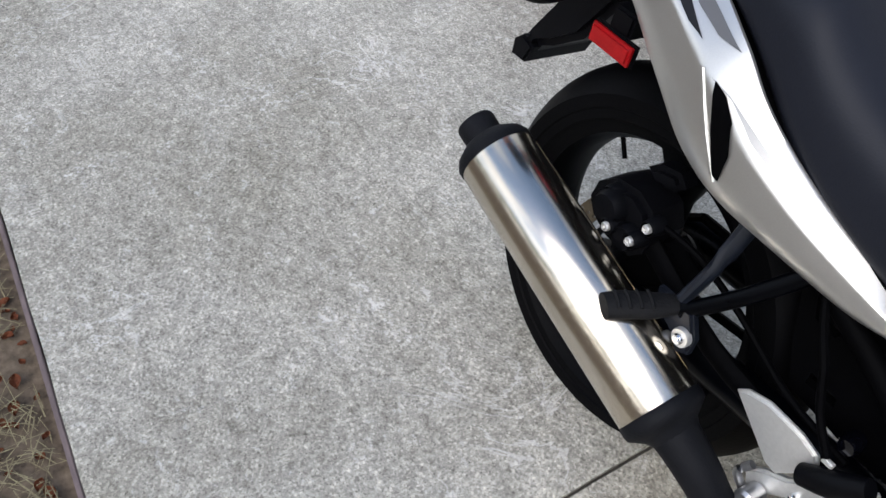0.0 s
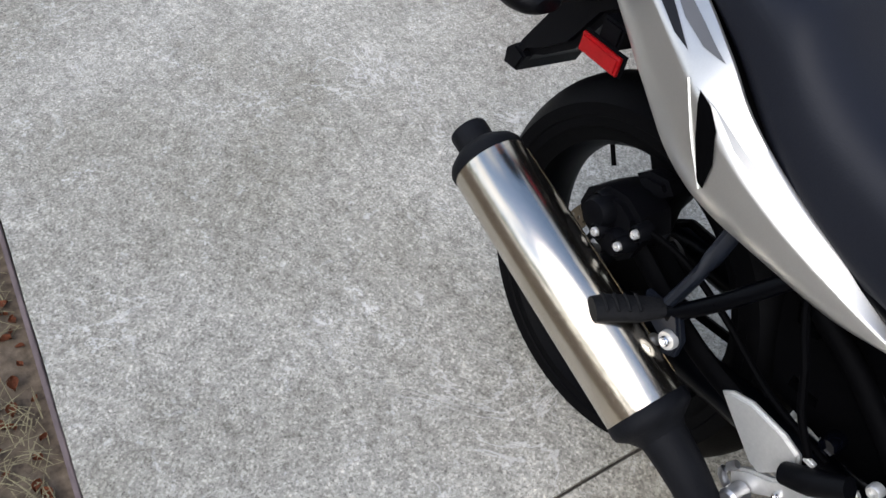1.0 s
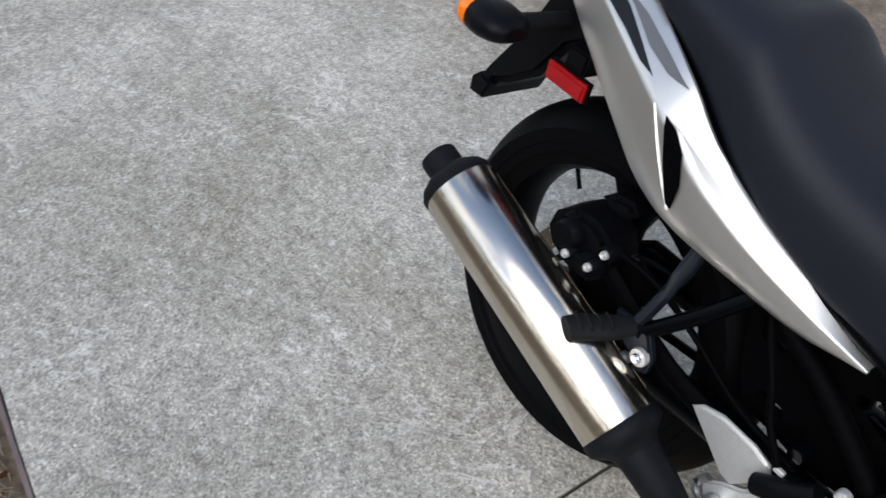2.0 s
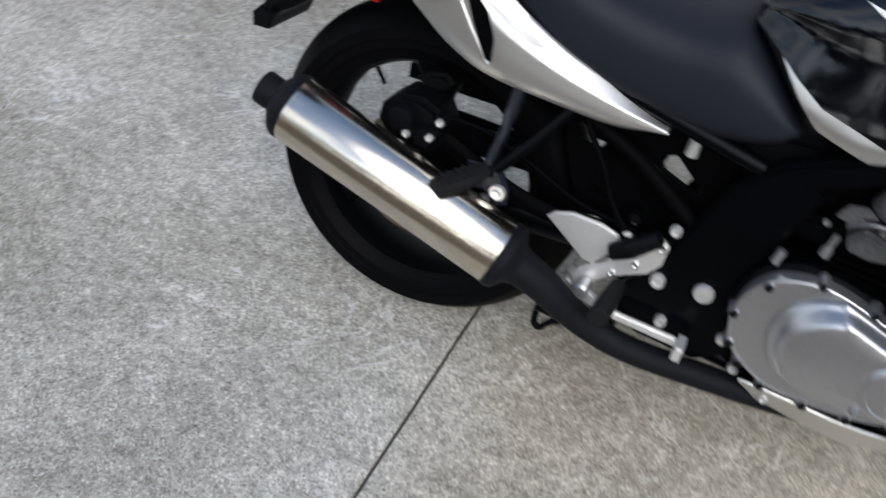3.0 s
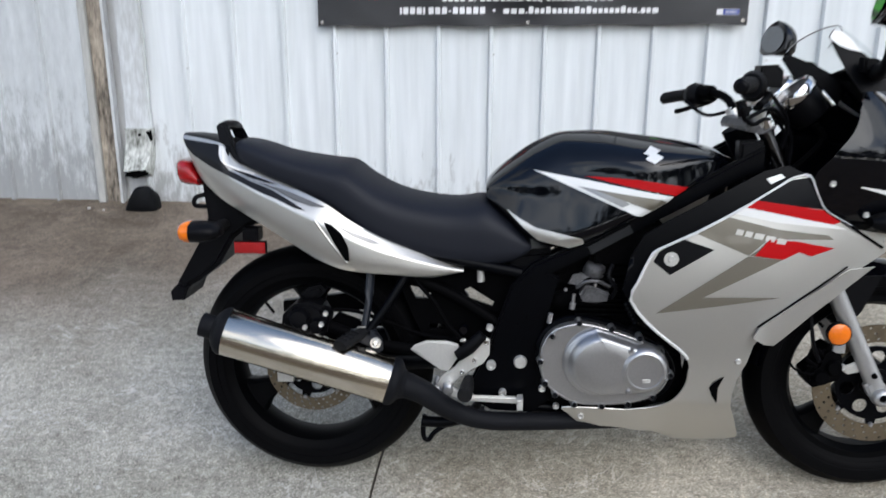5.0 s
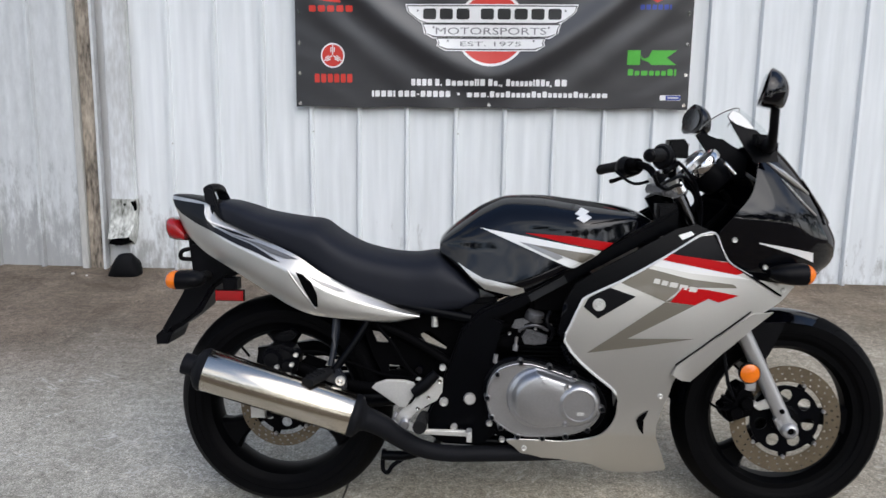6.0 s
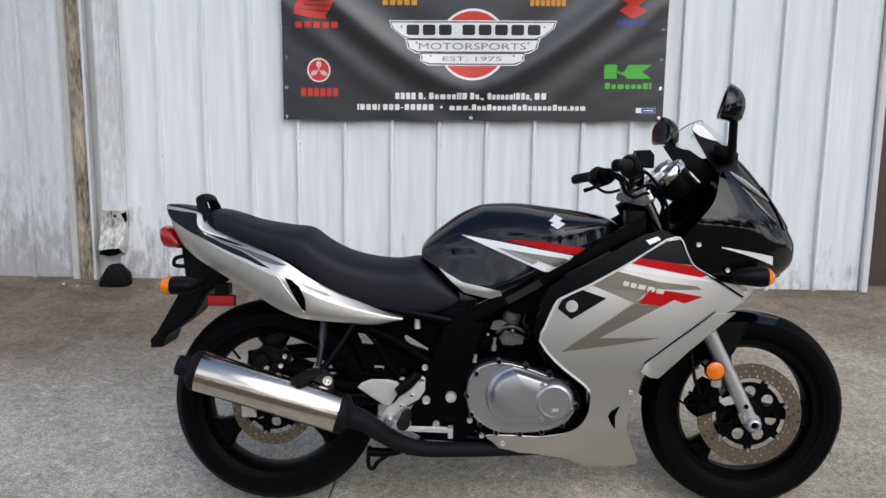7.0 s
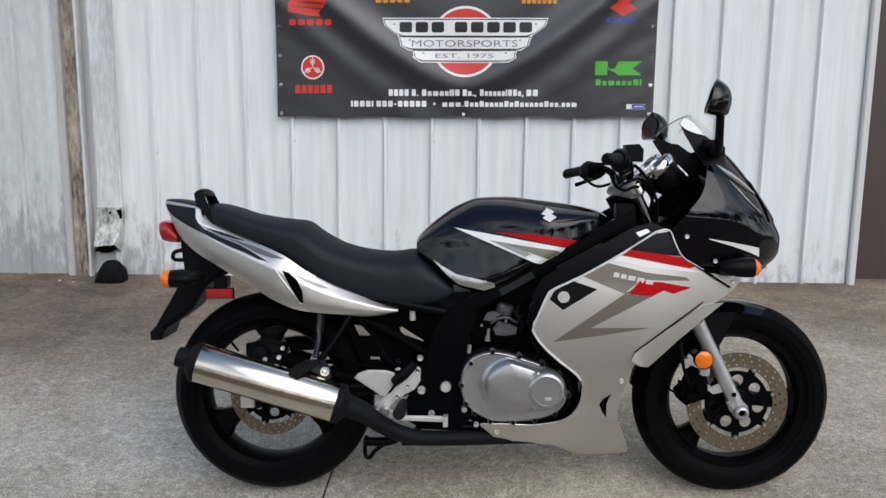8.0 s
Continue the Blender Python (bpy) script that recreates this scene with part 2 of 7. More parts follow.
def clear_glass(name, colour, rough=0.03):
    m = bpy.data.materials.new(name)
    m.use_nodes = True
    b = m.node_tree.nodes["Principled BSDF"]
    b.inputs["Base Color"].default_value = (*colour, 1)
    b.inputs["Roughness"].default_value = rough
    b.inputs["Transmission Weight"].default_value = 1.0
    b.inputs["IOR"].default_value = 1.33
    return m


def thin_sheet(name, colour, gloss=0.07):
    """Clear acrylic too thin to bend the view: it passes light and keeps a little gloss."""
    m = bpy.data.materials.new(name)
    m.use_nodes = True
    nt, n = m.node_tree, m.node_tree.nodes
    n.remove(n["Principled BSDF"])
    clear, shine, blend = n.new("ShaderNodeBsdfTransparent"), n.new("ShaderNodeBsdfGlossy"), n.new("ShaderNodeMixShader")
    clear.inputs[0].default_value = (*colour, 1)
    shine.inputs["Roughness"].default_value = 0.04
    blend.inputs[0].default_value = gloss
    nt.links.new(clear.outputs[0], blend.inputs[1])
    nt.links.new(shine.outputs[0], blend.inputs[2])
    nt.links.new(blend.outputs[0], n["Material Output"].inputs[0])
    return m


CONCRETE = concrete_material()
SIDING = siding_material()
SILVER = surface("silver_paint", (0.56, 0.551, 0.520), 0.36, 0.84, 0.05, 2, 500, 0, 0.35)
TAUPE = surface("taupe_graphic", (0.155, 0.14, 0.11), 0.34, 0.3, 0.05, 2, 500, 0, 0.6)
PANEL_BLACK = surface("dark_panel_plastic", (0.0060, 0.0066, 0.0085), 0.45, 0.0, 0.2, 6, 400, 0.1, spec=0.22)
STRIPE = surface("dark_grey_graphic", (0.11, 0.112, 0.118), 0.45, 0.0, 0.05, 2, 500, 0, 0.0, spec=0.2)
LABEL_GREY = surface("printed_label", (0.010, 0.011, 0.013), 0.4, 0.0, 0.15, 8, 200, 0, spec=0.3)
GREY_FILM = surface("grey_graphic_and_shade", (0.26, 0.26, 0.255), 0.3, 0.4, 0.05, 2, 500, 0, 0.6)
EDGE_WHITE = surface("pale_silver_edge", (0.70, 0.70, 0.69), 0.30, 0.2, 0.04, 2, 300, 0, 0.5)
WHITE_FILM = surface("white_graphic_and_highlight", (0.74, 0.74, 0.72), 0.3, 0.0, 0.04, 2, 300, 0, 0.6)
RED_FILM = surface("red_graphic", (0.40, 0.006, 0.008), 0.32, 0.0, 0.06, 2, 300, 0, 0.0, spec=0.06)
BLACK_FILM = surface("black_graphic", (0.0014, 0.0016, 0.0028), 0.25, 0.0, 0.2, 3, 200, 0, spec=0.10)
GLOSS_BLACK = surface("black_gloss_paint", (0.0012, 0.0014, 0.0026), 0.05, 0.0, 0.2, 3, 200, 0, 0.0, rvar=0.02, spec=0.44)
SATIN_BLACK = surface("satin_black_plastic", (0.0026, 0.0027, 0.0036), 0.42, 0.0, 0.25, 6, 400, 0.15, rvar=0.1, spec=0.10)
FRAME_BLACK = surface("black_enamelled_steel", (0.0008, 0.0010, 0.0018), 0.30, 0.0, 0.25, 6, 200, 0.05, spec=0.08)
HANGER_BLACK = surface("blue_black_enamel", (0.007, 0.009, 0.014), 0.36, 0.0, 0.25, 6, 200, 0.05, spec=0.30)
WHEEL_BLACK = surface("black_wheel_paint", (0.0010, 0.0011, 0.0015), 0.45, 0.0, 0.25, 6, 200, 0.05, spec=0.06)
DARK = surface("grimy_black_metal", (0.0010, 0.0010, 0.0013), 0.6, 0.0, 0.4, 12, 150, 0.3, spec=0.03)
PIPE_BLACK = surface("matt_black_heat_paint", (0.0060, 0.0064, 0.0080), 0.60, 0.0, 0.25, 10, 250, 0.25, spec=0.10)
RUBBER = surface("tyre_rubber", (0.0012, 0.0012, 0.0016), 0.55, 0.0, 0.3, 8, 220, 0.25, spec=0.06)
GRIP = surface("grip_rubber", (0.0050, 0.0050, 0.0055), 0.7, 0.0, 0.3, 20, 260, 0.5, spec=0.2)
VINYL = surface("seat_vinyl", (0.0085, 0.0100, 0.0155), 0.54, 0.0, 0.2, 4, 420, 0.14, spec=0.22)
STEEL = surface("brushed_stainless", (0.67, 0.61, 0.515), 0.20, 1.0, 0.025, 2, 40, 0.0, stretch=(1, 10, 10), rvar=0.02)
COVER_GREY = surface("grey_engine_paint", (0.43, 0.43, 0.435), 0.30, 0.86, 0.08, 6, 220, 0.12)
ALLOY = surface("cast_alloy", (0.66, 0.655, 0.63), 0.38, 0.65, 0.1, 8, 160, 0.08)
FORK_GREY = surface("fork_leg_paint", (0.42, 0.42, 0.42), 0.34, 0.6, 0.06, 6, 200, 0.03, 0.4)
CHROME = surface("chrome", (0.82, 0.82, 0.82), 0.10, 1.0, 0.04, 6, 100)
YOKE_GREY = surface("weathered_casting", (0.105, 0.105, 0.11), 0.42, 0.6, 0.5, 40, 200, 0.4)
# chrome with its dark reflections put into the base colour
STANCHION = surface("dark_reflection_chrome", (0.10, 0.10, 0.105), 0.16, 1.0, 0.05, 6, 100)
DISC = surface("brake_disc_steel", (0.17, 0.138, 0.095), 0.38, 0.80, 0.18, 12, 260, 0.05)
AMBER = surface("amber_lens", (0.76, 0.17, 0.005), 0.18, 0.0, 0.12, 30, 300, 0.2, 0.25)
RED_LENS = surface("red_lens", (0.30, 0.006, 0.008), 0.16, 0.0, 0.15, 40, 400, 0.25, 0.6)
# near-black patches of this stand in for the shade inside openings and gaps
HOLE = surface("recess_shade_black", (0.0012, 0.0012, 0.0014), 0.9, spec=0.03)
SCREEN = thin_sheet("clear_acrylic", (0.95, 0.965, 0.965))
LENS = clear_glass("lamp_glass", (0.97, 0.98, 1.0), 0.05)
MIRROR = surface("mirror_glass", (0.17, 0.175, 0.185), 0.03, 1.0, 0.0)
DIAL = surface("dial_face", (0.012, 0.012, 0.014), 0.3, 0.0, 0.2, 30, 200, 0, 0.5)


# ---- building blocks ----
def part(name, bm, material, parent=None, label="", sharp=38, weld=True):
    """Links a bmesh as one mesh object, under a thing or a part."""
    if weld:
        bmesh.ops.remove_doubles(bm, verts=bm.verts, dist=1e-5)
    bmesh.ops.recalc_face_normals(bm, faces=bm.faces)
    me = bpy.data.meshes.new(name)
    for f in bm.faces:
        f.smooth = True
    bm.to_mesh(me)
    bm.free()
    me.set_sharp_from_angle(angle=radians(sharp))
    me.materials.append(material)
    ob = new(name, me)
    if parent is not None:
        ob.parent = parent
    if label:
        ob["label"] = label
    return ob


def lerp_table(table, x):
    """Smooth interpolation in rows of (x, value): a cubic through the rows that does not overshoot."""
    if x <= table[0][0]:
        return table[0][1]
    n = len(table)
    for i in range(n - 1):
        (a, u), (b, v) = table[i], table[i + 1]
        if x <= b:
            d = (v - u) / (b - a)
            d0 = (u - table[i - 1][1]) / (a - table[i - 1][0]) if i else d
            d1 = (table[i + 2][1] - v) / (table[i + 2][0] - b) if i + 2 < n else d
            m0 = 0 if d * d0 <= 0 else 2 * d * d0 / (d + d0)
            m1 = 0 if d * d1 <= 0 else 2 * d * d1 / (d + d1)
            h, t = b - a, (x - a) / (b - a)
            return u * (1 + 2 * t) * (1 - t) ** 2 + m0 * h * t * (1 - t) ** 2 + v * t * t * (3 - 2 * t) + m1 * h * t * t * (t - 1)
    return table[-1][1]


def smooth_path(points, k=6):
    """Catmull-Rom through the points."""
    p = [Vector(q) for q in points]
    p = [p[0] * 2 - p[1]] + p + [p[-1] * 2 - p[-2]]
    out = []
    for i in range(1, len(p) - 2):
        for j in range(k):
            t = j / k
            a, b, c, d = p[i - 1:i + 3]
            out.append(0.5 * (2 * b + (c - a) * t + (2 * a - 5 * b + 4 * c - d) * t * t + (3 * b - a - 3 * c + d) * t ** 3))
    return out + [p[-2]]


def tube(points, radius, n=12, k=6, bm=None, flat=1.0):
    """A round bar along a smooth path; radius may be one number or one for each point. flat squeezes it across."""
    bm = bm or bmesh.new()
    path = smooth_path(points, k) if k > 1 else [Vector(q) for q in points]
    radii = [radius] * len(points) if isinstance(radius, (int, float)) else list(radius)
    m = len(path)
    rings = []
    up = Vector((0.13, 0.21, 0.97))
    for i, q in enumerate(path):
        d = (path[min(i + 1, m - 1)] - path[max(i - 1, 0)]).normalized()
        side = d.cross(up)
        if side.length < 0.1:
            side = d.cross(Vector((1, 0, 0)))
        side.normalize()
        top = side.cross(d)
        u = i / (m - 1) * (len(radii) - 1)
        j = min(int(u), len(radii) - 2)
        r = radii[j] + (radii[j + 1] - radii[j]) * (u - j)
        rings.append([bm.verts.new(q + side * (math.cos(a) * r) + top * (math.sin(a) * r * flat)) for a in [2 * math.pi * s / n for s in range(n)]])
    for a, b in zip(rings, rings[1:]):
        for s in range(n):
            bm.faces.new((a[s], a[(s + 1) % n], b[(s + 1) % n], b[s]))
    bm.faces.new(rings[0][::-1])
    bm.faces.new(rings[-1])
    return bm


def turned(profile, origin, axis, n=48, bm=None, closed=False):
    """A turned body: rows of (radius, distance along the axis)."""
    bm = bm or bmesh.new()
    z = Vector(axis).normalized()
    x = z.cross(Vector((0.3, 0.2, 0.93)))
    if x.length < 0.1:
        x = z.cross(Vector((1, 0, 0)))
    x.normalize()
    y = z.cross(x)
    o = Vector(origin)
    rings = []
    for r, h in profile:
        if r < 1e-6:
            rings.append([bm.verts.new(o + z * h)])
        else:
            rings.append([bm.verts.new(o + z * h + x * (r * math.cos(2 * math.pi * s / n)) + y * (r * math.sin(2 * math.pi * s / n))) for s in range(n)])
    pairs = list(zip(rings, rings[1:])) + ([(rings[-1], rings[0])] if closed else [])
    for a, b in pairs:
        for s in range(n):
            t = (s + 1) % n
            if len(a) == 1 and len(b) == 1:
                continue
            if len(a) == 1:
                bm.faces.new((a[0], b[t], b[s]))
            elif len(b) == 1:
                bm.faces.new((a[s], a[t], b[0]))
            else:
                bm.faces.new((a[s], a[t], b[t], b[s]))
    return bm


def slab(outline, y0, y1, bevel=0.003, bm=None):
    """A plate cut to an outline in x and z, from y0 to y1, with rounded edges."""
    own = bmesh.new()
    v0 = [own.verts.new((x, y0, z)) for x, z in outline]
    v1 = [own.verts.new((x, y1, z)) for x, z in outline]
    m = len(outline)
    own.faces.new(v0)
    own.faces.new(v1[::-1])
    for i in range(m):
        own.faces.new((v0[i], v0[(i + 1) % m], v1[(i + 1) % m], v1[i]))
    bmesh.ops.recalc_face_normals(own, faces=own.faces)
    if bevel:
        edges = [e for e in own.edges if abs(e.verts[0].co.y - e.verts[1].co.y) < 1e-6]
        bmesh.ops.bevel(own, geom=edges, offset=bevel, segments=2, affect="EDGES", clamp_overlap=True)
    return join(bm, own)


def join(bm, own):
    if bm is None:
        return own
    me = bpy.data.meshes.new("tmp")
    own.to_mesh(me)
    own.free()
    bm.from_mesh(me)
    bpy.data.meshes.remove(me)
    return bm


def cut(poly, axis, low, high):
    """The part of a convex outline between two parallel lines."""
    for c, keep in ((low, 1), (high, -1)):
        out = []
        for i, p in enumerate(poly):
            q = poly[i - 1]
            dp, dq = keep * (p[axis] - c), keep * (q[axis] - c)
            if (dp >= 0) != (dq >= 0):
                t = dq / (dq - dp)
                r = [q[0] + (p[0] - q[0]) * t, q[1] + (p[1] - q[1]) * t]
                r[axis] = c
                out.append(tuple(r))
            if dp >= 0:
                out.append(p)
        poly = out
        if len(poly) < 3:
            return []
    return poly


def shell(outline, depth, thick=0.004, step=0.03, bm=None):
    """A curved sheet cut to an outline in x and z; depth(x, z) gives its y."""
    own, made = bmesh.new(), {}
    tris = tessellate_polygon([[Vector((x, z, 0)) for x, z in outline]])
    for tri in tris:
        flat = [outline[i] for i in tri]
        x0, x1 = min(p[0] for p in flat), max(p[0] for p in flat)
        for i in range(math.floor(x0 / step), math.floor(x1 / step) + 1):
            strip = cut(flat, 0, i * step, (i + 1) * step)
            if not strip:
                continue
            z0, z1 = min(p[1] for p in strip), max(p[1] for p in strip)
            for j in range(math.floor(z0 / step), math.floor(z1 / step) + 1):
                cell = cut(strip, 1, j * step, (j + 1) * step)
                ring = []
                for x, z in cell:
                    key = (round(x * 20000), round(z * 20000))
                    if key not in made:
                        made[key] = own.verts.new((x, depth(x, z), z))
                    if not ring or (made[key] is not ring[-1] and made[key] is not ring[0]):
                        ring.append(made[key])
                if len(ring) > 2 and len(set(ring)) == len(ring):
                    try:
                        own.faces.new(ring)
                    except ValueError:
                        pass
    bmesh.ops.recalc_face_normals(own, faces=own.faces)
    if sum(f.normal.y for f in own.faces) > 0:
        bmesh.ops.reverse_faces(own, faces=own.faces[:])
    if thick:
        ext = bmesh.ops.extrude_face_region(own, geom=own.faces[:])
        for v in ext["geom"]:
            if isinstance(v, bmesh.types.BMVert):
                v.co.y += thick
    return join(bm, own)


def pierced(outline, holes, y0, y1):
    """A flat plate from y0 to y1 with holes through it."""
    loops = [outline] + holes
    flat = [p for loop in loops for p in loop]
    bm = bmesh.new()
    front, rear = [[bm.verts.new((x, y, z)) for x, z in flat] for y in (y0, y1)]
    for a, b, c in tessellate_polygon([[Vector((x, z, 0)) for x, z in loop] for loop in loops]):
        bm.faces.new((front[a], front[b], front[c]))
        bm.faces.new((rear[c], rear[b], rear[a]))
    k = 0
    for loop in loops:
        n = len(loop)
        for i in range(n):
            a, b = k + i, k + (i + 1) % n
            bm.faces.new((front[a], front[b], rear[b], rear[a]))
        k += n
    return bm


def dome(outline, rings, bm=None):
    """A raised cover: the outline drawn in step by step, rows of (scale, y), closed at the top."""
    own = bmesh.new()
    cx, cz = sum(p[0] for p in outline) / len(outline), sum(p[1] for p in outline) / len(outline)
    loop = smooth_path([(x, 0, z) for x, z in outline + outline[:1]], 4)[:-1]
    rows = [[own.verts.new((cx + (p.x - cx) * k, y, cz + (p.z - cz) * k)) for p in loop] for k, y in rings]
    n = len(loop)
    for a, b in zip(rows, rows[1:]):
        for i in range(n):
            own.faces.new((a[i], a[(i + 1) % n], b[(i + 1) % n], b[i]))
    own.faces.new(rows[-1])
    return join(bm, own)


def box(x0, x1, y0, y1, z0, z1, bevel=0.004, bm=None):
    return slab([(x0, z0), (x1, z0), (x1, z1), (x0, z1)], y0, y1, bevel, bm)


def mirrored(bm):
    """The same on the other side of the machine."""
    other = bm.copy()
    for v in other.verts:
        v.co.y = -v.co.y
    bmesh.ops.reverse_faces(other, faces=other.faces[:])
    return other


def bolt(at, r, parent, material=None, axis=(0, -1, 0), name="bolt", label=""):
    """A domed hexagon-socket screw."""
    bm = turned([(0, 0.0005), (r * 0.42, 0.0005), (r * 0.42, r * 0.5), (r * 0.8, r * 0.55), (r, r * 0.25), (r, -r * 0.8), (0, -r * 0.8)], at, axis, 14)
    return part(name, bm, material or ALLOY, parent, label)


def soft_box(rows, n=26, power=2.6, bm=None, power_low=None):
    """A cushion along x: rows of (x, z_low, z_high, half_width)."""
    bm = bm or bmesh.new()
    rings = []
    for x, z0, z1, w in rows:
        ring = []
        for s in range(n):
            a = 2 * math.pi * s / n
            c, d = math.cos(a), math.sin(a)
            p = power if d > 0 else (power_low or power)
            f = (abs(c) ** p + abs(d) ** p) ** (-1 / p)
            ring.append(bm.verts.new((x, c * f * w, (z0 + z1) / 2 + d * f * (z1 - z0) / 2)))
        rings.append(ring)
    for a, b in zip(rings, rings[1:]):
        for s in range(n):
            bm.faces.new((a[s], a[(s + 1) % n], b[(s + 1) % n], b[s]))
    bm.faces.new(rings[0][::-1])
    bm.faces.new(rings[-1])
    return bm


def dense(rows, k=4):
    """More rows between the given ones, on a smooth curve."""
    out = []
    m = len(rows)
    for i in range(m - 1):
        a, b, c, d = rows[max(i - 1, 0)], rows[i], rows[i + 1], rows[min(i + 2, m - 1)]
        for j in range(k):
            t = j / k
            out.append(tuple(0.5 * (2 * q + (r - p) * t + (2 * p - 5 * q + 4 * r - s) * t * t + (3 * q - p - 3 * r + s) * t ** 3) for p, q, r, s in zip(a, b, c, d)))
    return out + [rows[-1]]


# ---- ground ----
SOIL = surface("dry_soil", (0.060, 0.046, 0.034), 0.95, 0.0, 0.5, 5, 60, 1.0, tint=(0.125, 0.098, 0.07), spec=0.1)
STRAW = surface("dead_grass", (0.20, 0.155, 0.095), 0.85, 0.0, 0.4, 25, 200, 0, tint=(0.21, 0.19, 0.11), spec=0.2)
LEAF = surface("fallen_leaf", (0.17, 0.055, 0.024), 0.7, 0.0, 0.35, 30, 200, 0.3, spec=0.2)
JOINT_DIRT = surface("joint_dirt", (0.070, 0.062, 0.053), 0.95, 0.0, 0.3, 20, 100, 0.5)
UP = GROUND.to_3x3() @ Vector((0, 0, 1))


def plane_height(x, y):
    return -(UP.x * x + UP.y * y) / UP.z


def ground_sheet():
    """Soil and dead lawn: it follows the fall of the apron nearby and levels out farther off."""
    steps = [-2500, -900, -300, -110, -50, -25, -14, -9] + [-6 + 0.25 * i for i in range(49)] + [9, 14, 25, 50, 110, 300, 900, 2500]
    bm = bmesh.new()
    rows = []
    for y in steps:
        row = []
        for x in steps:
            h = plane_height(7 * math.tanh(x / 7), 4.8 * math.tanh(y / 4.8))
            rough = 0.012 * noise.noise((x * 3.1, y * 3.1, 0)) + 0.02 * noise.noise((x * 0.7, y * 0.7, 5)) if abs(x) < 12 and abs(y) < 12 else 0
            row.append(bm.verts.new((x, y, h - 0.055 + rough)))
        rows.append(row)
    for a, b in zip(rows, rows[1:]):
        for i in range(len(a) - 1):
            bm.faces.new((a[i], a[i + 1], b[i + 1], b[i]))
    return tagged(part("ground", bm, SOIL, weld=False), "bare brown soil with thin dead grass beside the concrete", "ground", kind="structure")


ground_sheet()
JOINT_X = 0.155


def edge_y(x):
    """The outer edge of the apron, not quite square to the joint."""
    return -0.845 - 0.036 * x


bm = bmesh.new()
for v in ((-9.2, edge_y(-9.2) + 0.02), (9.2, edge_y(9.2) + 0.02), (9.2, 2.75), (-9.2, 2.75)):
    bm.verts.new((v[0], v[1], -0.009))
bm.faces.new(bm.verts[:])
bed = part("pavement", bm, JOINT_DIRT)
bed.matrix_world = GROUND
tagged(bed, "grey broom-finished concrete apron, weathered, with a dirt-filled joint", "pavement", kind="structure")


def pavement_slab(x0, x1):
    """One cast bay; its long sides follow the slightly skewed joint."""
    bm = bmesh.new()
    y1 = 2.62
    cols, rows = max(2, int((x1 - x0) / 0.08)), 72
    skew = lambda x, y: x + 0.02 * y
    grid = []
    for j in range(rows + 1):
        line = []
        for i in range(cols + 1):
            x = x0 + (x1 - x0) * i / cols
            y = edge_y(x) + (y1 - edge_y(x)) * j / rows
            wob = 0.0035 * noise.noise((x * 9, y * 9, 2)) if j == 0 else 0
            side = 0.0026 * noise.noise((x * 5, y * 21, 4)) + 0.0016 * noise.noise((x * 5, y * 63, 9)) if i in (0, cols) else 0
            line.append(bm.verts.new((skew(x, y) + side, y + wob, 0)))
        grid.append(line)
    for a, b in zip(grid, grid[1:]):
        for i in range(cols):
            bm.faces.new((a[i], a[i + 1], b[i + 1], b[i]))
    rim = [e for e in bm.edges if e.is_boundary]
    ext = bmesh.ops.extrude_edge_only(bm, edges=rim)
    for v in ext["geom"]:
        if isinstance(v, bmesh.types.BMVert):
            v.co.z = -0.11
    top = [e for e in rim if e.is_valid]
    bmesh.ops.bevel(bm, geom=top, offset=0.0035, segments=2, affect="EDGES")
    return part("slab", bm, CONCRETE, bed, sharp=50)


for x0, x1 in ((-9.0, -6.012), (-6.0, -2.912), (-2.90, JOINT_X - 0.0036), (JOINT_X + 0.0036, 3.19), (3.20, 6.2), (6.212, 9.2)):
    pavement_slab(x0, x1)


def grass_tufts():
    """Dead blades lying and standing in the soil strip along the edge of the concrete."""
    rnd = random.Random(4)
    bm = bmesh.new()
    for _ in range(8000):
        x = rnd.uniform(-1.7, 0.9)
        y = edge_y(x) - 0.02 - abs(rnd.gauss(0, 0.45))
        if noise.noise((x * 4, y * 4, 9)) < -0.15:
            continue
        L, a, lift = rnd.uniform(0.02, 0.09), rnd.uniform(0, 6.283), rnd.uniform(0.02, 0.35)
        d = Vector((math.cos(a), math.sin(a), lift))
        w = Vector((-math.sin(a), math.cos(a), 0)) * rnd.uniform(0.0006, 0.0013)
        o = Vector((x, y, -0.052 + rnd.uniform(0, 0.008)))
        m1, m2 = o + d * L * 0.55, o + Vector((d.x, d.y, lift * 0.35)) * L
        if max(m1.y, m2.y) > edge_y(x) - 0.024:
            continue
        q = [bm.verts.new(p) for p in (o - w, o + w, m1 + w, m1 - w, m2)]
        bm.faces.new(q[:4])
        bm.faces.new((q[3], q[2], q[4]))
    ob = part("dead_grass", bm, STRAW, weld=False)
    ob.matrix_world = GROUND
    return tagged(ob, "thin straw-coloured dead grass on bare soil", "grass", kind="stuff")


grass_tufts()
# added strip whose colour stands in for the shaded gap beside the concrete
EDGE_GAP = surface("shaded_edge_gap", (0.15, 0.115, 0.112), 0.85, 0.0, 0.4, 6, 90, 0.5, stretch=(0.3, 1, 1))
strip = part("edging", box(-2.4, 2.4, -0.014, -0.004, -0.10, -0.008, 0.002), EDGE_GAP)
strip.matrix_world = GROUND @ pose(0, edge_y(0), 0, 0, 0, math.degrees(math.atan(-0.036)))
tagged(strip, "thin strip coloured as the dark shaded gap along the concrete", "edging", kind="structure")


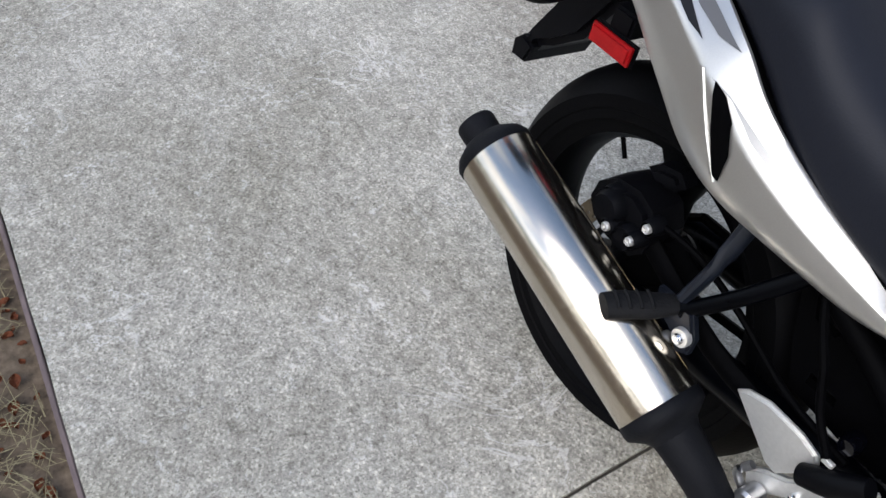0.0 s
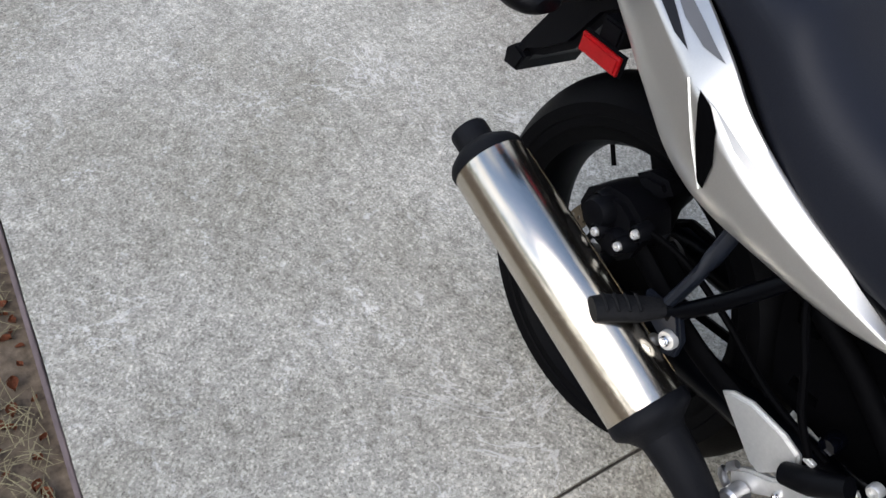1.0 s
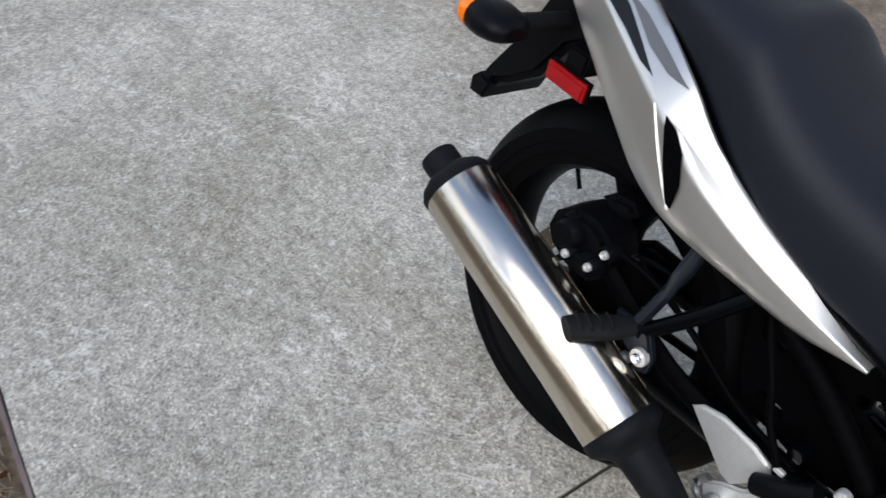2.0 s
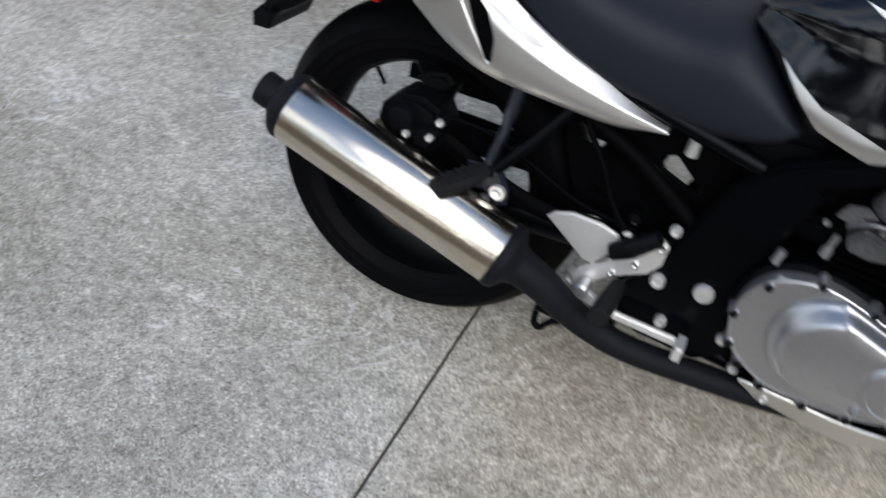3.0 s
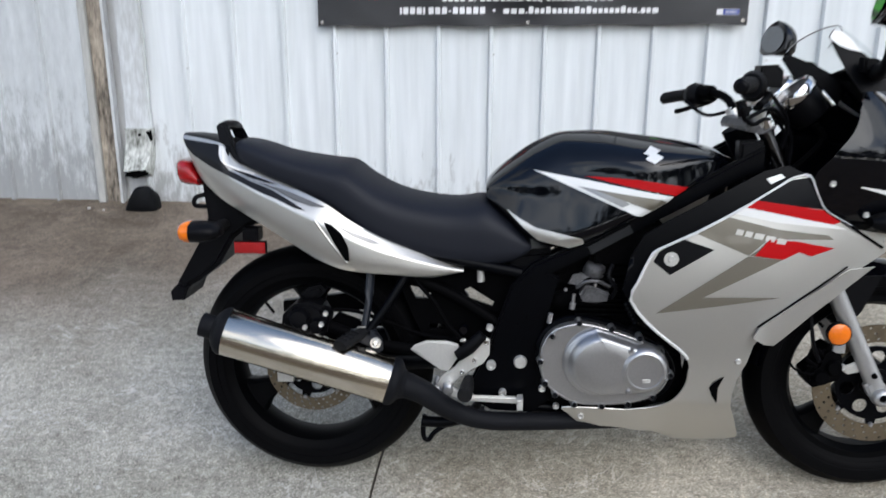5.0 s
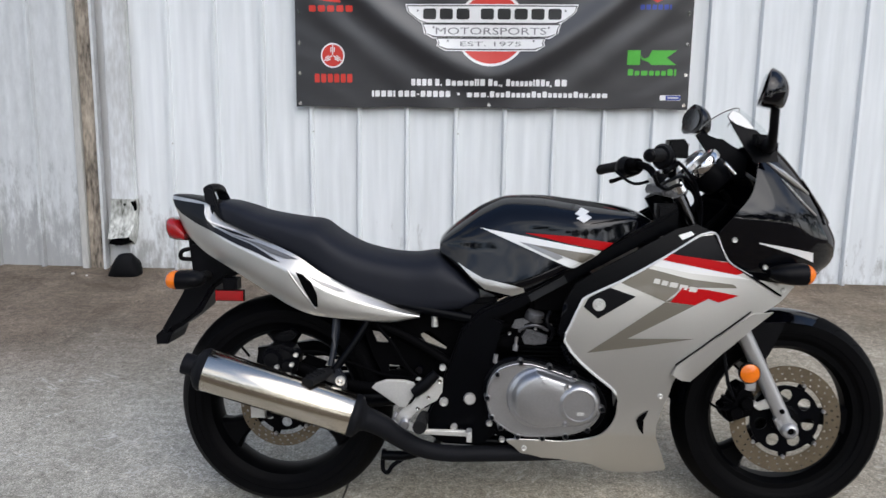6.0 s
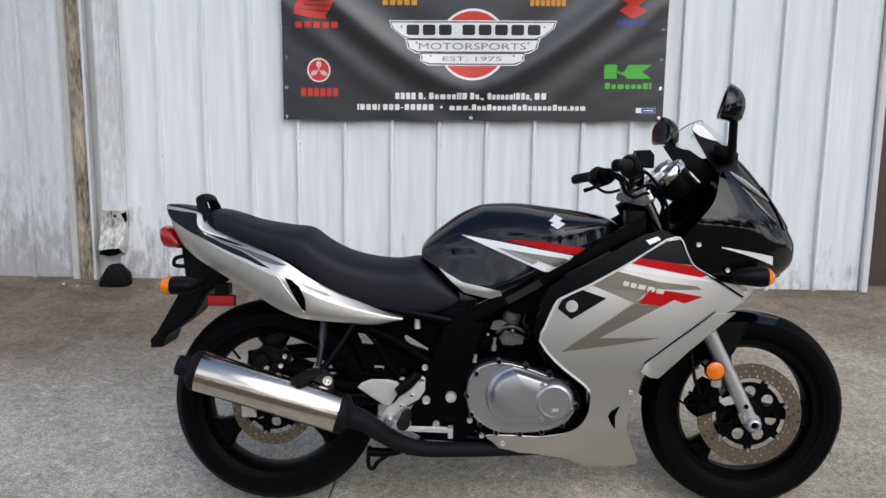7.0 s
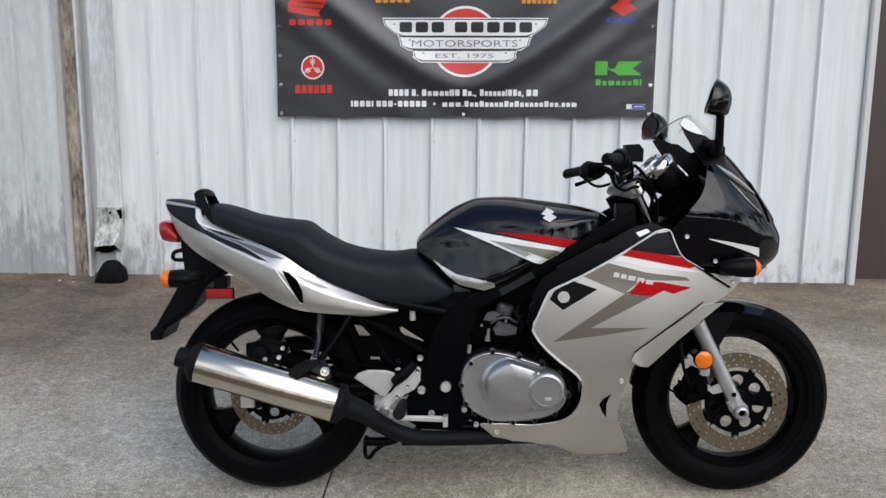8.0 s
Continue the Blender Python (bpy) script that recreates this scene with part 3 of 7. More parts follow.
def fallen_leaf(x, y, z, size, turn, seed):
    """A curled dry leaf with a pointed tip."""
    bm = bmesh.new()
    rows = []
    for i in range(7):
        u = i / 6
        w = 0.32 * math.sin(math.pi * min(1, u * 1.02)) ** 0.8
        rows.append([bm.verts.new(((u - 0.5) * size, s * w * size, size * (0.16 * s * s + 0.14 * math.sin(u * 3 + seed)) + 0.002)) for s in (-1, -0.5, 0, 0.5, 1)])
    for a, b in zip(rows, rows[1:]):
        for s in range(4):
            bm.faces.new((a[s], a[s + 1], b[s + 1], b[s]))
    bmesh.ops.solidify(bm, geom=bm.faces[:], thickness=0.0006)
    ob = part("fallen_leaf", bm, LEAF, weld=False)
    low = min(v.co.z for v in ob.data.vertices)
    ob.matrix_world = GROUND @ pose(x, y, z - low - 0.001, 0, 0, turn)
    return tagged(ob, "curled dry reddish-brown leaf lying on the ground", "leaf", "fallen leaves")


fallen_leaf(0.732, -0.424, 0.0, 0.033, -8, 1)
rnd = random.Random(11)
for i in range(52):
    x = rnd.uniform(-0.8, -0.12)
    fallen_leaf(x, edge_y(x) - 0.036 - 0.11 * rnd.random() ** 1.8, -0.05, rnd.uniform(0.013, 0.034), rnd.uniform(0, 360), i)


def pebble(x, y, size, seed):
    """A small pale stone lying on the concrete."""
    bm = bmesh.new()
    bmesh.ops.create_icosphere(bm, subdivisions=2, radius=size / 2)
    for v in bm.verts:
        v.co *= 1 + 0.25 * noise.noise(v.co * 60 + Vector((seed, 0, 0)))
        v.co.z *= 0.6
    low = min(v.co.z for v in bm.verts)
    ob = part("pebble", bm, PEBBLE)
    ob.matrix_world = GROUND @ pose(x, y, -low - 0.001)
    return tagged(ob, "small pale stone chip on the concrete", "stone", "stone chips")


PEBBLE = surface("stone_chip", (0.45, 0.43, 0.40), 0.8, 0, 0.2, 30, 200, 0.3)
for x, y, size in ((-1.737, 2.175, 0.022), (-1.647, 2.153, 0.014)):
    pebble(x, y, size, x)

# ---- the building ----
FOOT = GROUND @ Vector((0.5, 2.281, 0))
WALL = pose(FOOT.x, FOOT.y, FOOT.z, 0, 0, -1.55)
RIB = 0.2688
BROWN = surface("brown_enamelled_door", (0.052, 0.034, 0.029), 0.5, 0.0, 0.15, 4, 120, 0.05)
RUST = surface("rusted_steel", (0.050, 0.036, 0.024), 0.85, 0.2, 0.7, 9, 45, 0.9, stretch=(1.6, 1.6, 0.45), tint=(0.30, 0.26, 0.21))
TRIM = surface("white_enamelled_trim", (0.60, 0.61, 0.615), 0.45, 0.0, 0.08, 3, 60, 0.03, stretch=(1, 1, 0.2))
DOWNPIPE = surface("chalky_white_downpipe", (0.46, 0.465, 0.455), 0.55, 0.0, 0.15, 5, 60, 0.15, stretch=(1, 1, 0.25), tint=(0.60, 0.625, 0.64))
GREYSTEEL = surface("weathered_grey_flange", (0.40, 0.40, 0.38), 0.6, 0.0, 0.2, 6, 80, 0.2, stretch=(1, 1, 0.2))
SHOE_DIRT = surface("mildewed_shoe_enamel", (0.10, 0.105, 0.075), 0.75, 0.0, 0.5, 14, 60, 0.4, stretch=(1, 1, 0.45), tint=(0.52, 0.53, 0.50))
BOOT = surface("black_rubber_boot", (0.003, 0.0033, 0.004), 0.6, 0.0, 0.3, 10, 150, 0.3, spec=0.12)
ROOF_Z = 3.9


def at_wall(ob):
    ob.matrix_world = WALL
    return ob


back = at_wall(part("wall_north", box(-8.6, 2.331, 0.03, 0.30, -0.25, ROOF_Z, 0), TRIM))
tagged(back, "steel-framed building wall behind the ribbed siding", "wall", kind="structure")
at_wall(tagged(part("wall_north_east", box(3.75, 8.5, 0.03, 0.30, -0.25, ROOF_Z, 0), TRIM), "steel-framed building wall beyond the brown door", "wall", kind="structure"))
at_wall(tagged(part("wall_over_door", box(2.333, 3.748, 0.03, 0.30, 2.25, ROOF_Z, 0), TRIM), "wall above the brown door", "wall", kind="structure"))
at_wall(tagged(part("roof", box(-8.7, 8.6, -0.12, 7.0, ROOF_Z + 0.002, ROOF_Z + 0.14, 0.01), TRIM), "white metal roof edge of the building", "roof", kind="structure"))
for s0, s1, y0, y1 in ((-8.6, -8.42, 0.305, 6.9), (8.3, 8.48, 0.305, 6.9), (-8.4, 8.28, 6.7, 6.88)):
    at_wall(tagged(part("wall_far", box(s0, s1, y0, y1, -0.25, ROOF_Z, 0), TRIM), "plain metal wall closing the building", "wall", kind="structure"))


def siding_panel(s0, ribs):
    """A ribbed sheet: flat pans, a raised trapezoid at every rib and two shallow swages in each pan."""
    prof = []
    for k in range(ribs):
        c = s0 + k * RIB
        prof += [(c - 0.017, 0), (c - 0.009, -0.027), (c + 0.007, -0.027), (c + 0.012, 0), (c + 0.088, 0), (c + 0.096, -0.0012), (c + 0.112, -0.0012), (c + 0.120, 0), (c + 0.150, 0), (c + 0.158, -0.0012), (c + 0.174, -0.0012), (c + 0.182, 0)]
    prof.append((s0 + ribs * RIB - 0.0175, 0.0))
    bm = bmesh.new()
    lev = [-0.12, 0.5, 1.2, 2.0, ROOF_Z - 0.01]
    rows = [[bm.verts.new((s, y + 0.0012 * noise.noise((s * 1.3, z * 0.8, 1)), z)) for s, y in prof] for z in lev]
    for a, b in zip(rows, rows[1:]):
        for i in range(len(prof) - 1):
            bm.faces.new((a[i], a[i + 1], b[i + 1], b[i]))
    bmesh.ops.solidify(bm, geom=bm.faces[:], thickness=-0.0012)
    return part("siding_panel", bm, SIDING, back, sharp=20)


for k in range(4):
    siding_panel(-0.879 + RIB * (3 * k), 3)
siding_panel(-0.879 - RIB * 3, 3)
siding_panel(-0.879 - RIB * 4, 1)
for k in range(3, 8):
    siding_panel(-0.879 - RIB * 3 * k + 0.274, 3)
for s, z in ((-1.675, 0.72), (-0.868, 0.80), (1.282, 0.78), (2.086, 0.12), (-0.062, 0.80)):
    part("screw", turned([(0, -0.004), (0.003, -0.003), (0.0045, 0.0), (0.0045, 0.004), (0, 0.004)], (s, -0.027, z), (0, 1, 0), 8), GREYSTEEL, back)


def corner_channel():
    """A rusted open channel between two runs of siding, with a grey flange."""
    th = tagged(at_wall(new("corner_channel")), "rust-stained steel channel on the white siding", "channel", kind="structure")
    part("web", box(-2.200, -2.112, -0.020, 0.0, -0.10, ROOF_Z - 0.02, 0.002), RUST, th, "brown rust and flaking white paint")
    part("flange", box(-2.242, -2.202, -0.040, 0.0, -0.10, ROOF_Z - 0.02, 0.004), GREYSTEEL, th)
    part("flange", box(-2.110, -2.094, -0.050, 0.0, -0.10, ROOF_Z - 0.02, 0.003), DOWNPIPE, th)


def downspout():
    """Square white rainwater pipe with a kicked shoe at its foot."""
    th = tagged(at_wall(new("downspout")), "white square metal downspout, chalky and dirty at its foot", "downspout")
    part("pipe", box(-2.044, -1.900, -0.040, -0.005, 0.375, ROOF_Z - 0.02, 0.010), DOWNPIPE, th)
    bm = bmesh.new()
    rings = []
    for z, y0, y1, w in ((0.40, -0.044, -0.004, 0.074), (0.34, -0.046, -0.004, 0.074), (0.25, -0.064, -0.006, 0.072), (0.195, -0.090, -0.010, 0.067), (0.155, -0.112, -0.020, 0.060)):
        lip = 0.05 * max(0, (0.28 - z) / 0.125)
        c = -1.972 - 0.012 * max(0, (0.34 - z) / 0.185)
        rings.append([bm.verts.new(p) for p in ((c - w, y0, z + lip * 0.4), (c + w, y0, z + lip * 0.7), (c + w, y1, z - lip * 0.4), (c - w, y1, z - lip * 0.7))])
    for a, b in zip(rings, rings[1:]):
        for i in range(4):
            bm.faces.new((a[i], a[(i + 1) % 4], b[(i + 1) % 4], b[i]))
    bmesh.ops.solidify(bm, geom=bm.faces[:], thickness=0.002)
    part("shoe", bm, SHOE_DIRT, th, "dirty, greenish shoe with a torn edge", sharp=25)
    # black plates stand in for the shaded insides of the mouth and the tear
    part("mouth", slab([(-2.043, 0.148), (-2.030, 0.172), (-1.990, 0.164), (-1.950, 0.178), (-1.926, 0.176), (-1.930, 0.152), (-1.972, 0.140)], -0.108, -0.020, 0.002), HOLE, th, "dark open mouth")
    part("tear", slab([(-1.930, 0.385), (-1.898, 0.392), (-1.896, 0.345), (-1.906, 0.318), (-1.914, 0.352)], -0.0475, -0.040, 0.001), HOLE, th, "black torn gap at the joint")
    bolt((-1.965, -0.049, 0.368), 0.007, th, DARK, name="screw")


def rubber_boot():
    """Black drain elbow that takes the water under the slab: a bent hood with a broad lip."""
    bm = soft_box(dense([(-2.050, -0.06, -0.015, 0.030), (-2.027, -0.06, 0.040, 0.052), (-1.977, -0.06, 0.092, 0.064), (-1.917, -0.06, 0.100, 0.066), (-1.867, -0.06, 0.078, 0.060), (-1.840, -0.06, 0.020, 0.046), (-1.834, -0.06, -0.02, 0.036)], 3), 22, 2.5)
    for v in bm.verts:
        lump = noise.noise((v.co.x * 16, v.co.y * 16, v.co.z * 16))
        v.co.z += (0.022 * lump + 0.16 * (v.co.x + 1.94)) * max(0, min(1, (v.co.z + 0.03) / 0.06))
        v.co.x = -1.944 + 0.80 * (v.co.x + 1.944) + 0.012 * lump
        v.co.y -= 0.135 + 0.010 * lump
    return tagged(at_wall(part("drain_boot", bm, BOOT)), "black rubber drain elbow at the foot of the downspout", "drain elbow")


corner_channel()
downspout()
rubber_boot()


def brown_door():
    th = tagged(at_wall(new("door_1")), "dark brown metal door set back in a white frame", "door", kind="structure")
    part("leaf", box(2.375, 3.70, 0.10, 0.15, -0.02, 2.20, 0.004), BROWN, th)
    part("frame", box(2.333, 2.373, -0.034, 0.16, -0.06, 2.24, 0.006), TRIM, th, "white steel door frame")
    part("frame", box(3.702, 3.746, -0.032, 0.16, -0.06, 2.24, 0.006), TRIM, th, "white steel door frame")
    part("lintel", box(2.375, 3.70, -0.032, 0.16, 2.203, 2.248, 0.006), TRIM, th)
    for z in (0.25, 1.1, 1.9):
        part("hinge", turned([(0, -0.05), (0.010, -0.05), (0.010, 0.05), (0, 0.05)], (2.382, 0.092, z), (0, 0, 1), 12), GREYSTEEL, th)


brown_door()

# ---- the banner ----
BANNER_BLACK = surface("black_banner_vinyl", (0.018, 0.018, 0.021), 0.32, 0.0, 0.2, 3, 200, 0.08, spec=0.85)
PRINT_WHITE = surface("banner_white_print", (0.76, 0.76, 0.76), 0.45, 0, 0.06, 6, 100)
PRINT_RED = surface("banner_red_print", (0.55, 0.035, 0.022), 0.45, 0, 0.08, 6, 100)
PRINT_GREEN = surface("banner_green_print", (0.08, 0.42, 0.045), 0.45, 0, 0.08, 6, 100)
PRINT_BLUE = surface("banner_blue_print", (0.03, 0.055, 0.30), 0.45, 0, 0.08, 6, 100)
PRINT_ORANGE = surface("banner_orange_print", (0.62, 0.27, 0.03), 0.45, 0, 0.08, 6, 100)
PRINT_BLACK = surface("banner_black_print", (0.012, 0.012, 0.012), 0.45, 0, 0.1, 6, 100)
PRINT_GREY = surface("banner_grey_print", (0.20, 0.20, 0.21), 0.45, 0, 0.1, 6, 100)
BS0, BS1, BZ0, BZ1 = -0.956, 1.165, 0.943, 1.93


def banner_y(s, z):
    """Hung cloth: folds that swing from the top corners down to the middle of the hem."""
    u, v = (s - BS0) / (BS1 - BS0), (z - BZ0) / (BZ1 - BZ0)
    sag = abs(u - 0.5) * 2
    d = v - 0.17 - 0.74 * sag ** 1.4
    fold = 0.021 * math.exp(-(d / 0.085) ** 2) - 0.007 * math.exp(-((d - 0.20) / 0.10) ** 2) + 0.010 * math.exp(-((d + 0.25) / 0.08) ** 2) * sag
    # tight pulls towards the side grommets
    pull = 0.0013 * math.sin(52 * (v - 0.50 * sag)) * max(0, sag - 0.45) + 0.0010 * noise.noise((s * 5 + z * 9, z * 3 - s * 2, 3)) + 0.0005 * noise.noise((s * 14 + z * 22, z * 8, 8))
    hem = 0.003 * math.sin(u * 21) * (1 - v) ** 4
    return -0.046 - fold - pull - hem


def hang(s, z):
    """The cloth hangs a little lower at its left end."""
    return s, z + 0.0075 * (s - 0.1) * (1 - (z - BZ0) / (BZ1 - BZ0))


def printed(name, outline, material, parent, lift=0.0015, step=0.014, label=""):
    bm = shell(outline, lambda s, z: banner_y(s, z) - lift, 0, step)
    for v in bm.verts:
        v.co.x, v.co.z = hang(v.co.x, v.co.z)
    return part(name, bm, material, parent, label)


def rounded(s0, s1, z0, z1):
    r = min(s1 - s0, z1 - z0) * 0.14
    return [(s0 + r, z0), (s1 - r, z0), (s1, z0 + r), (s1, z1 - r), (s1 - r, z1), (s0 + r, z1), (s0, z1 - r), (s0, z0 + r)]


def disc_outline(s, z, r, n=40):
    return [(s + r * math.cos(2 * math.pi * i / n), z + r * math.sin(2 * math.pi * i / n)) for i in range(n)]


def lettering(text, s, z, width, height, material, parent):
    """Raised letters in the built-in typeface, laid on the cloth."""
    cu = bpy.data.curves.new("letters", "FONT")
    cu.body, cu.align_x, cu.align_y, cu.resolution_u = text, "CENTER", "CENTER", 3
    tmp = new("letters", cu)
    bpy.context.view_layer.update()
    me = bpy.data.meshes.new_from_object(tmp)
    bpy.data.objects.remove(tmp)
    bm = bmesh.new()
    bm.from_mesh(me)
    bpy.data.meshes.remove(me)
    xs, ys = [v.co.x for v in bm.verts], [v.co.y for v in bm.verts]
    kx, ky = width / (max(xs) - min(xs)), height / (max(ys) - min(ys))
    cx, cy = (max(xs) + min(xs)) / 2, (max(ys) + min(ys)) / 2
    bm.verts.index_update()
    bm.faces.index_update()
    for v in bm.verts:
        a, c = s + (v.co.x - cx) * kx, z + (v.co.y - cy) * ky
        y = banner_y(a, c) - 0.0092
        a, c = hang(a, c)
        v.co = (a, y, c)
    # one part for each letter
    done, out = set(), []
    for face in bm.faces:
        if face.index in done:
            continue
        heap, todo = [], [face]
        done.add(face.index)
        while todo:
            f = todo.pop()
            heap.append(f)
            for e in f.edges:
                for g in e.link_faces:
                    if g.index not in done:
                        done.add(g.index)
                        todo.append(g)
        one, made = bmesh.new(), {}
        for f in heap:
            for v in f.verts:
                if v.index not in made:
                    made[v.index] = one.verts.new(v.co)
            one.faces.new([made[v.index] for v in f.verts])
        out.append(part("letter", one, material, parent))
    bm.free()
    return out


def banner():
    th = tagged(at_wall(new("banner")), "black vinyl dealer banner with printed emblems, hung on the siding", "banner")
    bm = bmesh.new()
    nx, nz = 96, 44
    rows = []
    for j in range(nz + 1):
        z = BZ0 + (BZ1 - BZ0) * j / nz
        row = []
        for i in range(nx + 1):
            s = BS0 + (BS1 - BS0) * i / nx
            hs, hz = hang(s, z)
            row.append(bm.verts.new((hs, banner_y(s, z), hz + 0.004 * math.sin(i * 0.31) * (1 - j / nz) ** 6)))
        rows.append(row)
    for a, b in zip(rows, rows[1:]):
        for i in range(nx):
            bm.faces.new((a[i], a[i + 1], b[i + 1], b[i]))
    bmesh.ops.solidify(bm, geom=bm.faces[:], thickness=0.0008)
    part("cloth", bm, BANNER_BLACK, th, sharp=60)
    for s, z in [(BS0 + 0.022, BZ0 + 0.02 + k * 0.16) for k in range(7)] + [(BS1 - 0.022, BZ0 + 0.02 + k * 0.16) for k in range(7)] + [(0.104, BZ0 + 0.016)]:
        part("grommet", turned([(0.004, -0.003), (0.009, -0.003), (0.009, 0.003), (0.004, 0.003)], (hang(s, z)[0], banner_y(s, z) - 0.001, hang(s, z)[1]), (0, 1, 0), 12, closed=True), CHROME, th)
    # the round badge with three stacked plaques
    badge = printed("badge", disc_outline(0.108, 1.357, 0.194), PRINT_WHITE, th, 0.0015)
    printed("badge_field", disc_outline(0.108, 1.357, 0.180), PRINT_RED, badge, 0.003)
    for w0, z0, w1, z1 in ((0.448, 1.474, 0.342, 1.392), (0.362, 1.379, 0.300, 1.321), (0.284, 1.306, 0.232, 1.256)):
        c, mid = 0.105, z0 - 0.36 * (z0 - z1)
        shape = lambda g: [(c - w0 - g, z0 + g), (c + w0 + g, z0 + g), (c + w0 - 0.012 + g, mid), (c + w1 + 0.045 + g, z1 + 0.014), (c + w1 + g, z1 - g), (c - w1 - g, z1 - g), (c - w1 - 0.045 - g, z1 + 0.014), (c - w0 + 0.012 - g, mid)]
        printed("plaque_rim", shape(0.013), PRINT_WHITE, badge, 0.0045)
        printed("plaque", shape(0.007), PRINT_BLACK, badge, 0.0060)
        printed("plaque_face", shape(0.001), PRINT_WHITE, badge, 0.0075)
        printed("pin", disc_outline(c - w0 + 0.055, mid + 0.008, 0.006, 8), PRINT_GREY, badge, 0.0090)
        printed("pin", disc_outline(c + w0 - 0.055, mid + 0.008, 0.006, 8), PRINT_GREY, badge, 0.0090)

    def bars(kinds, s0, s1, z0, z1, material, parent, lift=0.0015, slim=0.12):
        """Writing as plain bars, one for each letter: T tall, x low, i narrow, dot, comma, dash, blank."""
        wide = {"T": 1.0, "x": 0.86, "m": 1.2, "i": 0.42, "|": 0.42, ".": 0.40, ",": 0.40, "-": 0.62, " ": 0.45}
        unit = (s1 - s0) / sum(wide[k] for k in kinds)
        x = s0
        for k in kinds:
            w = wide[k] * unit
            h = z1 - z0
            low, high = {"x": (0, 0.74), "m": (0, 0.74), ".": (0, 0.22), ",": (-0.12, 0.2), "-": (0.34, 0.52)}.get(k, (0, 1))
            if k != " ":
                printed("letter_bar", rounded(x + slim * w, x + w - slim * w, z0 + low * h, z0 + high * h), material, parent, lift)
            x += w

    bars("TTT TTTTT", -0.269, 0.487, 1.408, 1.464, PRINT_BLACK, badge, 0.0090, 0.11)
    lettering("MOTORSPORTS", 0.105, 1.348, 0.590, 0.036, PRINT_GREY, badge)
    lettering("EST. 1975", 0.105, 1.281, 0.325, 0.024, PRINT_GREY, badge)
    # makers' signs as plain shapes in their colours
    wing = printed("wing_sign", [(-0.885, 1.520), (-0.790, 1.500), (-0.705, 1.492), (-0.712, 1.512), (-0.682, 1.545), (-0.655, 1.600), (-0.660, 1.640), (-0.750, 1.660), (-0.850, 1.622), (-0.880, 1.565)], PRINT_RED, th)
    for k in range(4):
        printed("feather_gap", [(-0.860 + 0.030 * k, 1.545 + 0.022 * k), (-0.695 + 0.009 * k, 1.530 + 0.028 * k), (-0.695 + 0.009 * k, 1.536 + 0.028 * k), (-0.860 + 0.030 * k, 1.551 + 0.022 * k)], BANNER_BLACK, wing, 0.003)
    bars("TTTTT", -0.884, -0.634, 1.445, 1.478, PRINT_RED, th)
    ring = printed("round_sign", disc_outline(-0.751, 1.217, 0.066, 30), PRINT_WHITE, th)
    printed("round_sign_field", disc_outline(-0.751, 1.217, 0.058, 30), PRINT_RED, ring, 0.003)
    for a in (90, 210, 330):
        c, d = math.cos(radians(a)), math.sin(radians(a))
        for off in (-0.009, 0.0, 0.009):
            r0, r1 = (0.004, 0.056) if off == 0 else (0.018, 0.044)
            at = lambda r, w: (-0.751 + r * c - (off + w) * d, 1.217 + r * d + (off + w) * c)
            printed("spoke", [at(r0, -0.0026), at(r1, -0.0026), at(r1, 0.0026), at(r0, 0.0026)], PRINT_WHITE, ring, 0.0045)
    bars("TTTTTT", -0.856, -0.640, 1.074, 1.120, PRINT_RED, th)
    # red folded-ribbon sign with a blue word, and a green block sign
    printed("ribbon_sign", [(0.895, 1.600), (0.955, 1.640), (1.055, 1.606), (1.000, 1.568), (1.052, 1.538), (0.975, 1.497), (0.898, 1.540), (0.950, 1.575)], PRINT_RED, th)
    bars("TTTTTi", 0.884, 1.050, 1.461, 1.487, PRINT_BLUE, th)
    printed("block_sign", [(0.834, 1.176), (0.902, 1.176), (0.902, 1.252), (0.834, 1.252)], PRINT_GREEN, th)
    printed("block_sign", [(0.906, 1.204), (0.945, 1.216), (0.962, 1.252), (1.092, 1.252), (1.040, 1.214), (1.092, 1.176), (0.962, 1.176), (0.945, 1.192), (0.906, 1.222)], PRINT_GREEN, th, 0.0022)
    bars("TxmxxxTi", 0.836, 1.096, 1.120, 1.154, PRINT_GREEN, th)
    bars("TTTTT", -0.398, -0.198, 1.568, 1.612, PRINT_ORANGE, th)
    bars("TTTTTTT", 0.414, 0.614, 1.564, 1.606, PRINT_ORANGE, th)
    # the lines of small print
    for kinds, s0, s1 in (("TTTT", -0.324, -0.204), ("T.", -0.194, -0.151), ("TxmxxiiT", -0.136, 0.084), ("Tx.,", 0.094, 0.175), ("TxxxxxiTTx,", 0.191, 0.440), ("TT", 0.451, 0.523)):
        bars(kinds, s0, s1, 1.060, 1.096, PRINT_WHITE, th)
    for kinds, s0, s1 in (("|TTT|", -0.538, -0.406), ("TTT-TTTTT", -0.395, -0.103), ("mmm.TxxTxxxxTxTxxxxxTxx.xxm", -0.021, 0.743)):
        bars(kinds, s0, s1, 1.000, 1.033, PRINT_WHITE, th)
    printed("bullet", disc_outline(-0.062, 1.017, 0.008, 10), PRINT_WHITE, th)
    tag = printed("small_tag", [(1.016, 0.989), (1.124, 0.989), (1.124, 1.017), (1.016, 1.017)], PRINT_WHITE, th)
    printed("small_tag_field", [(1.046, 0.991), (1.123, 0.991), (1.123, 1.015), (1.046, 1.015)], PRINT_BLUE, tag, 0.003)
    printed("small_tag_line", [(1.056, 1.000), (1.112, 1.000), (1.112, 1.006), (1.056, 1.006)], PRINT_WHITE, tag, 0.0045)


banner()


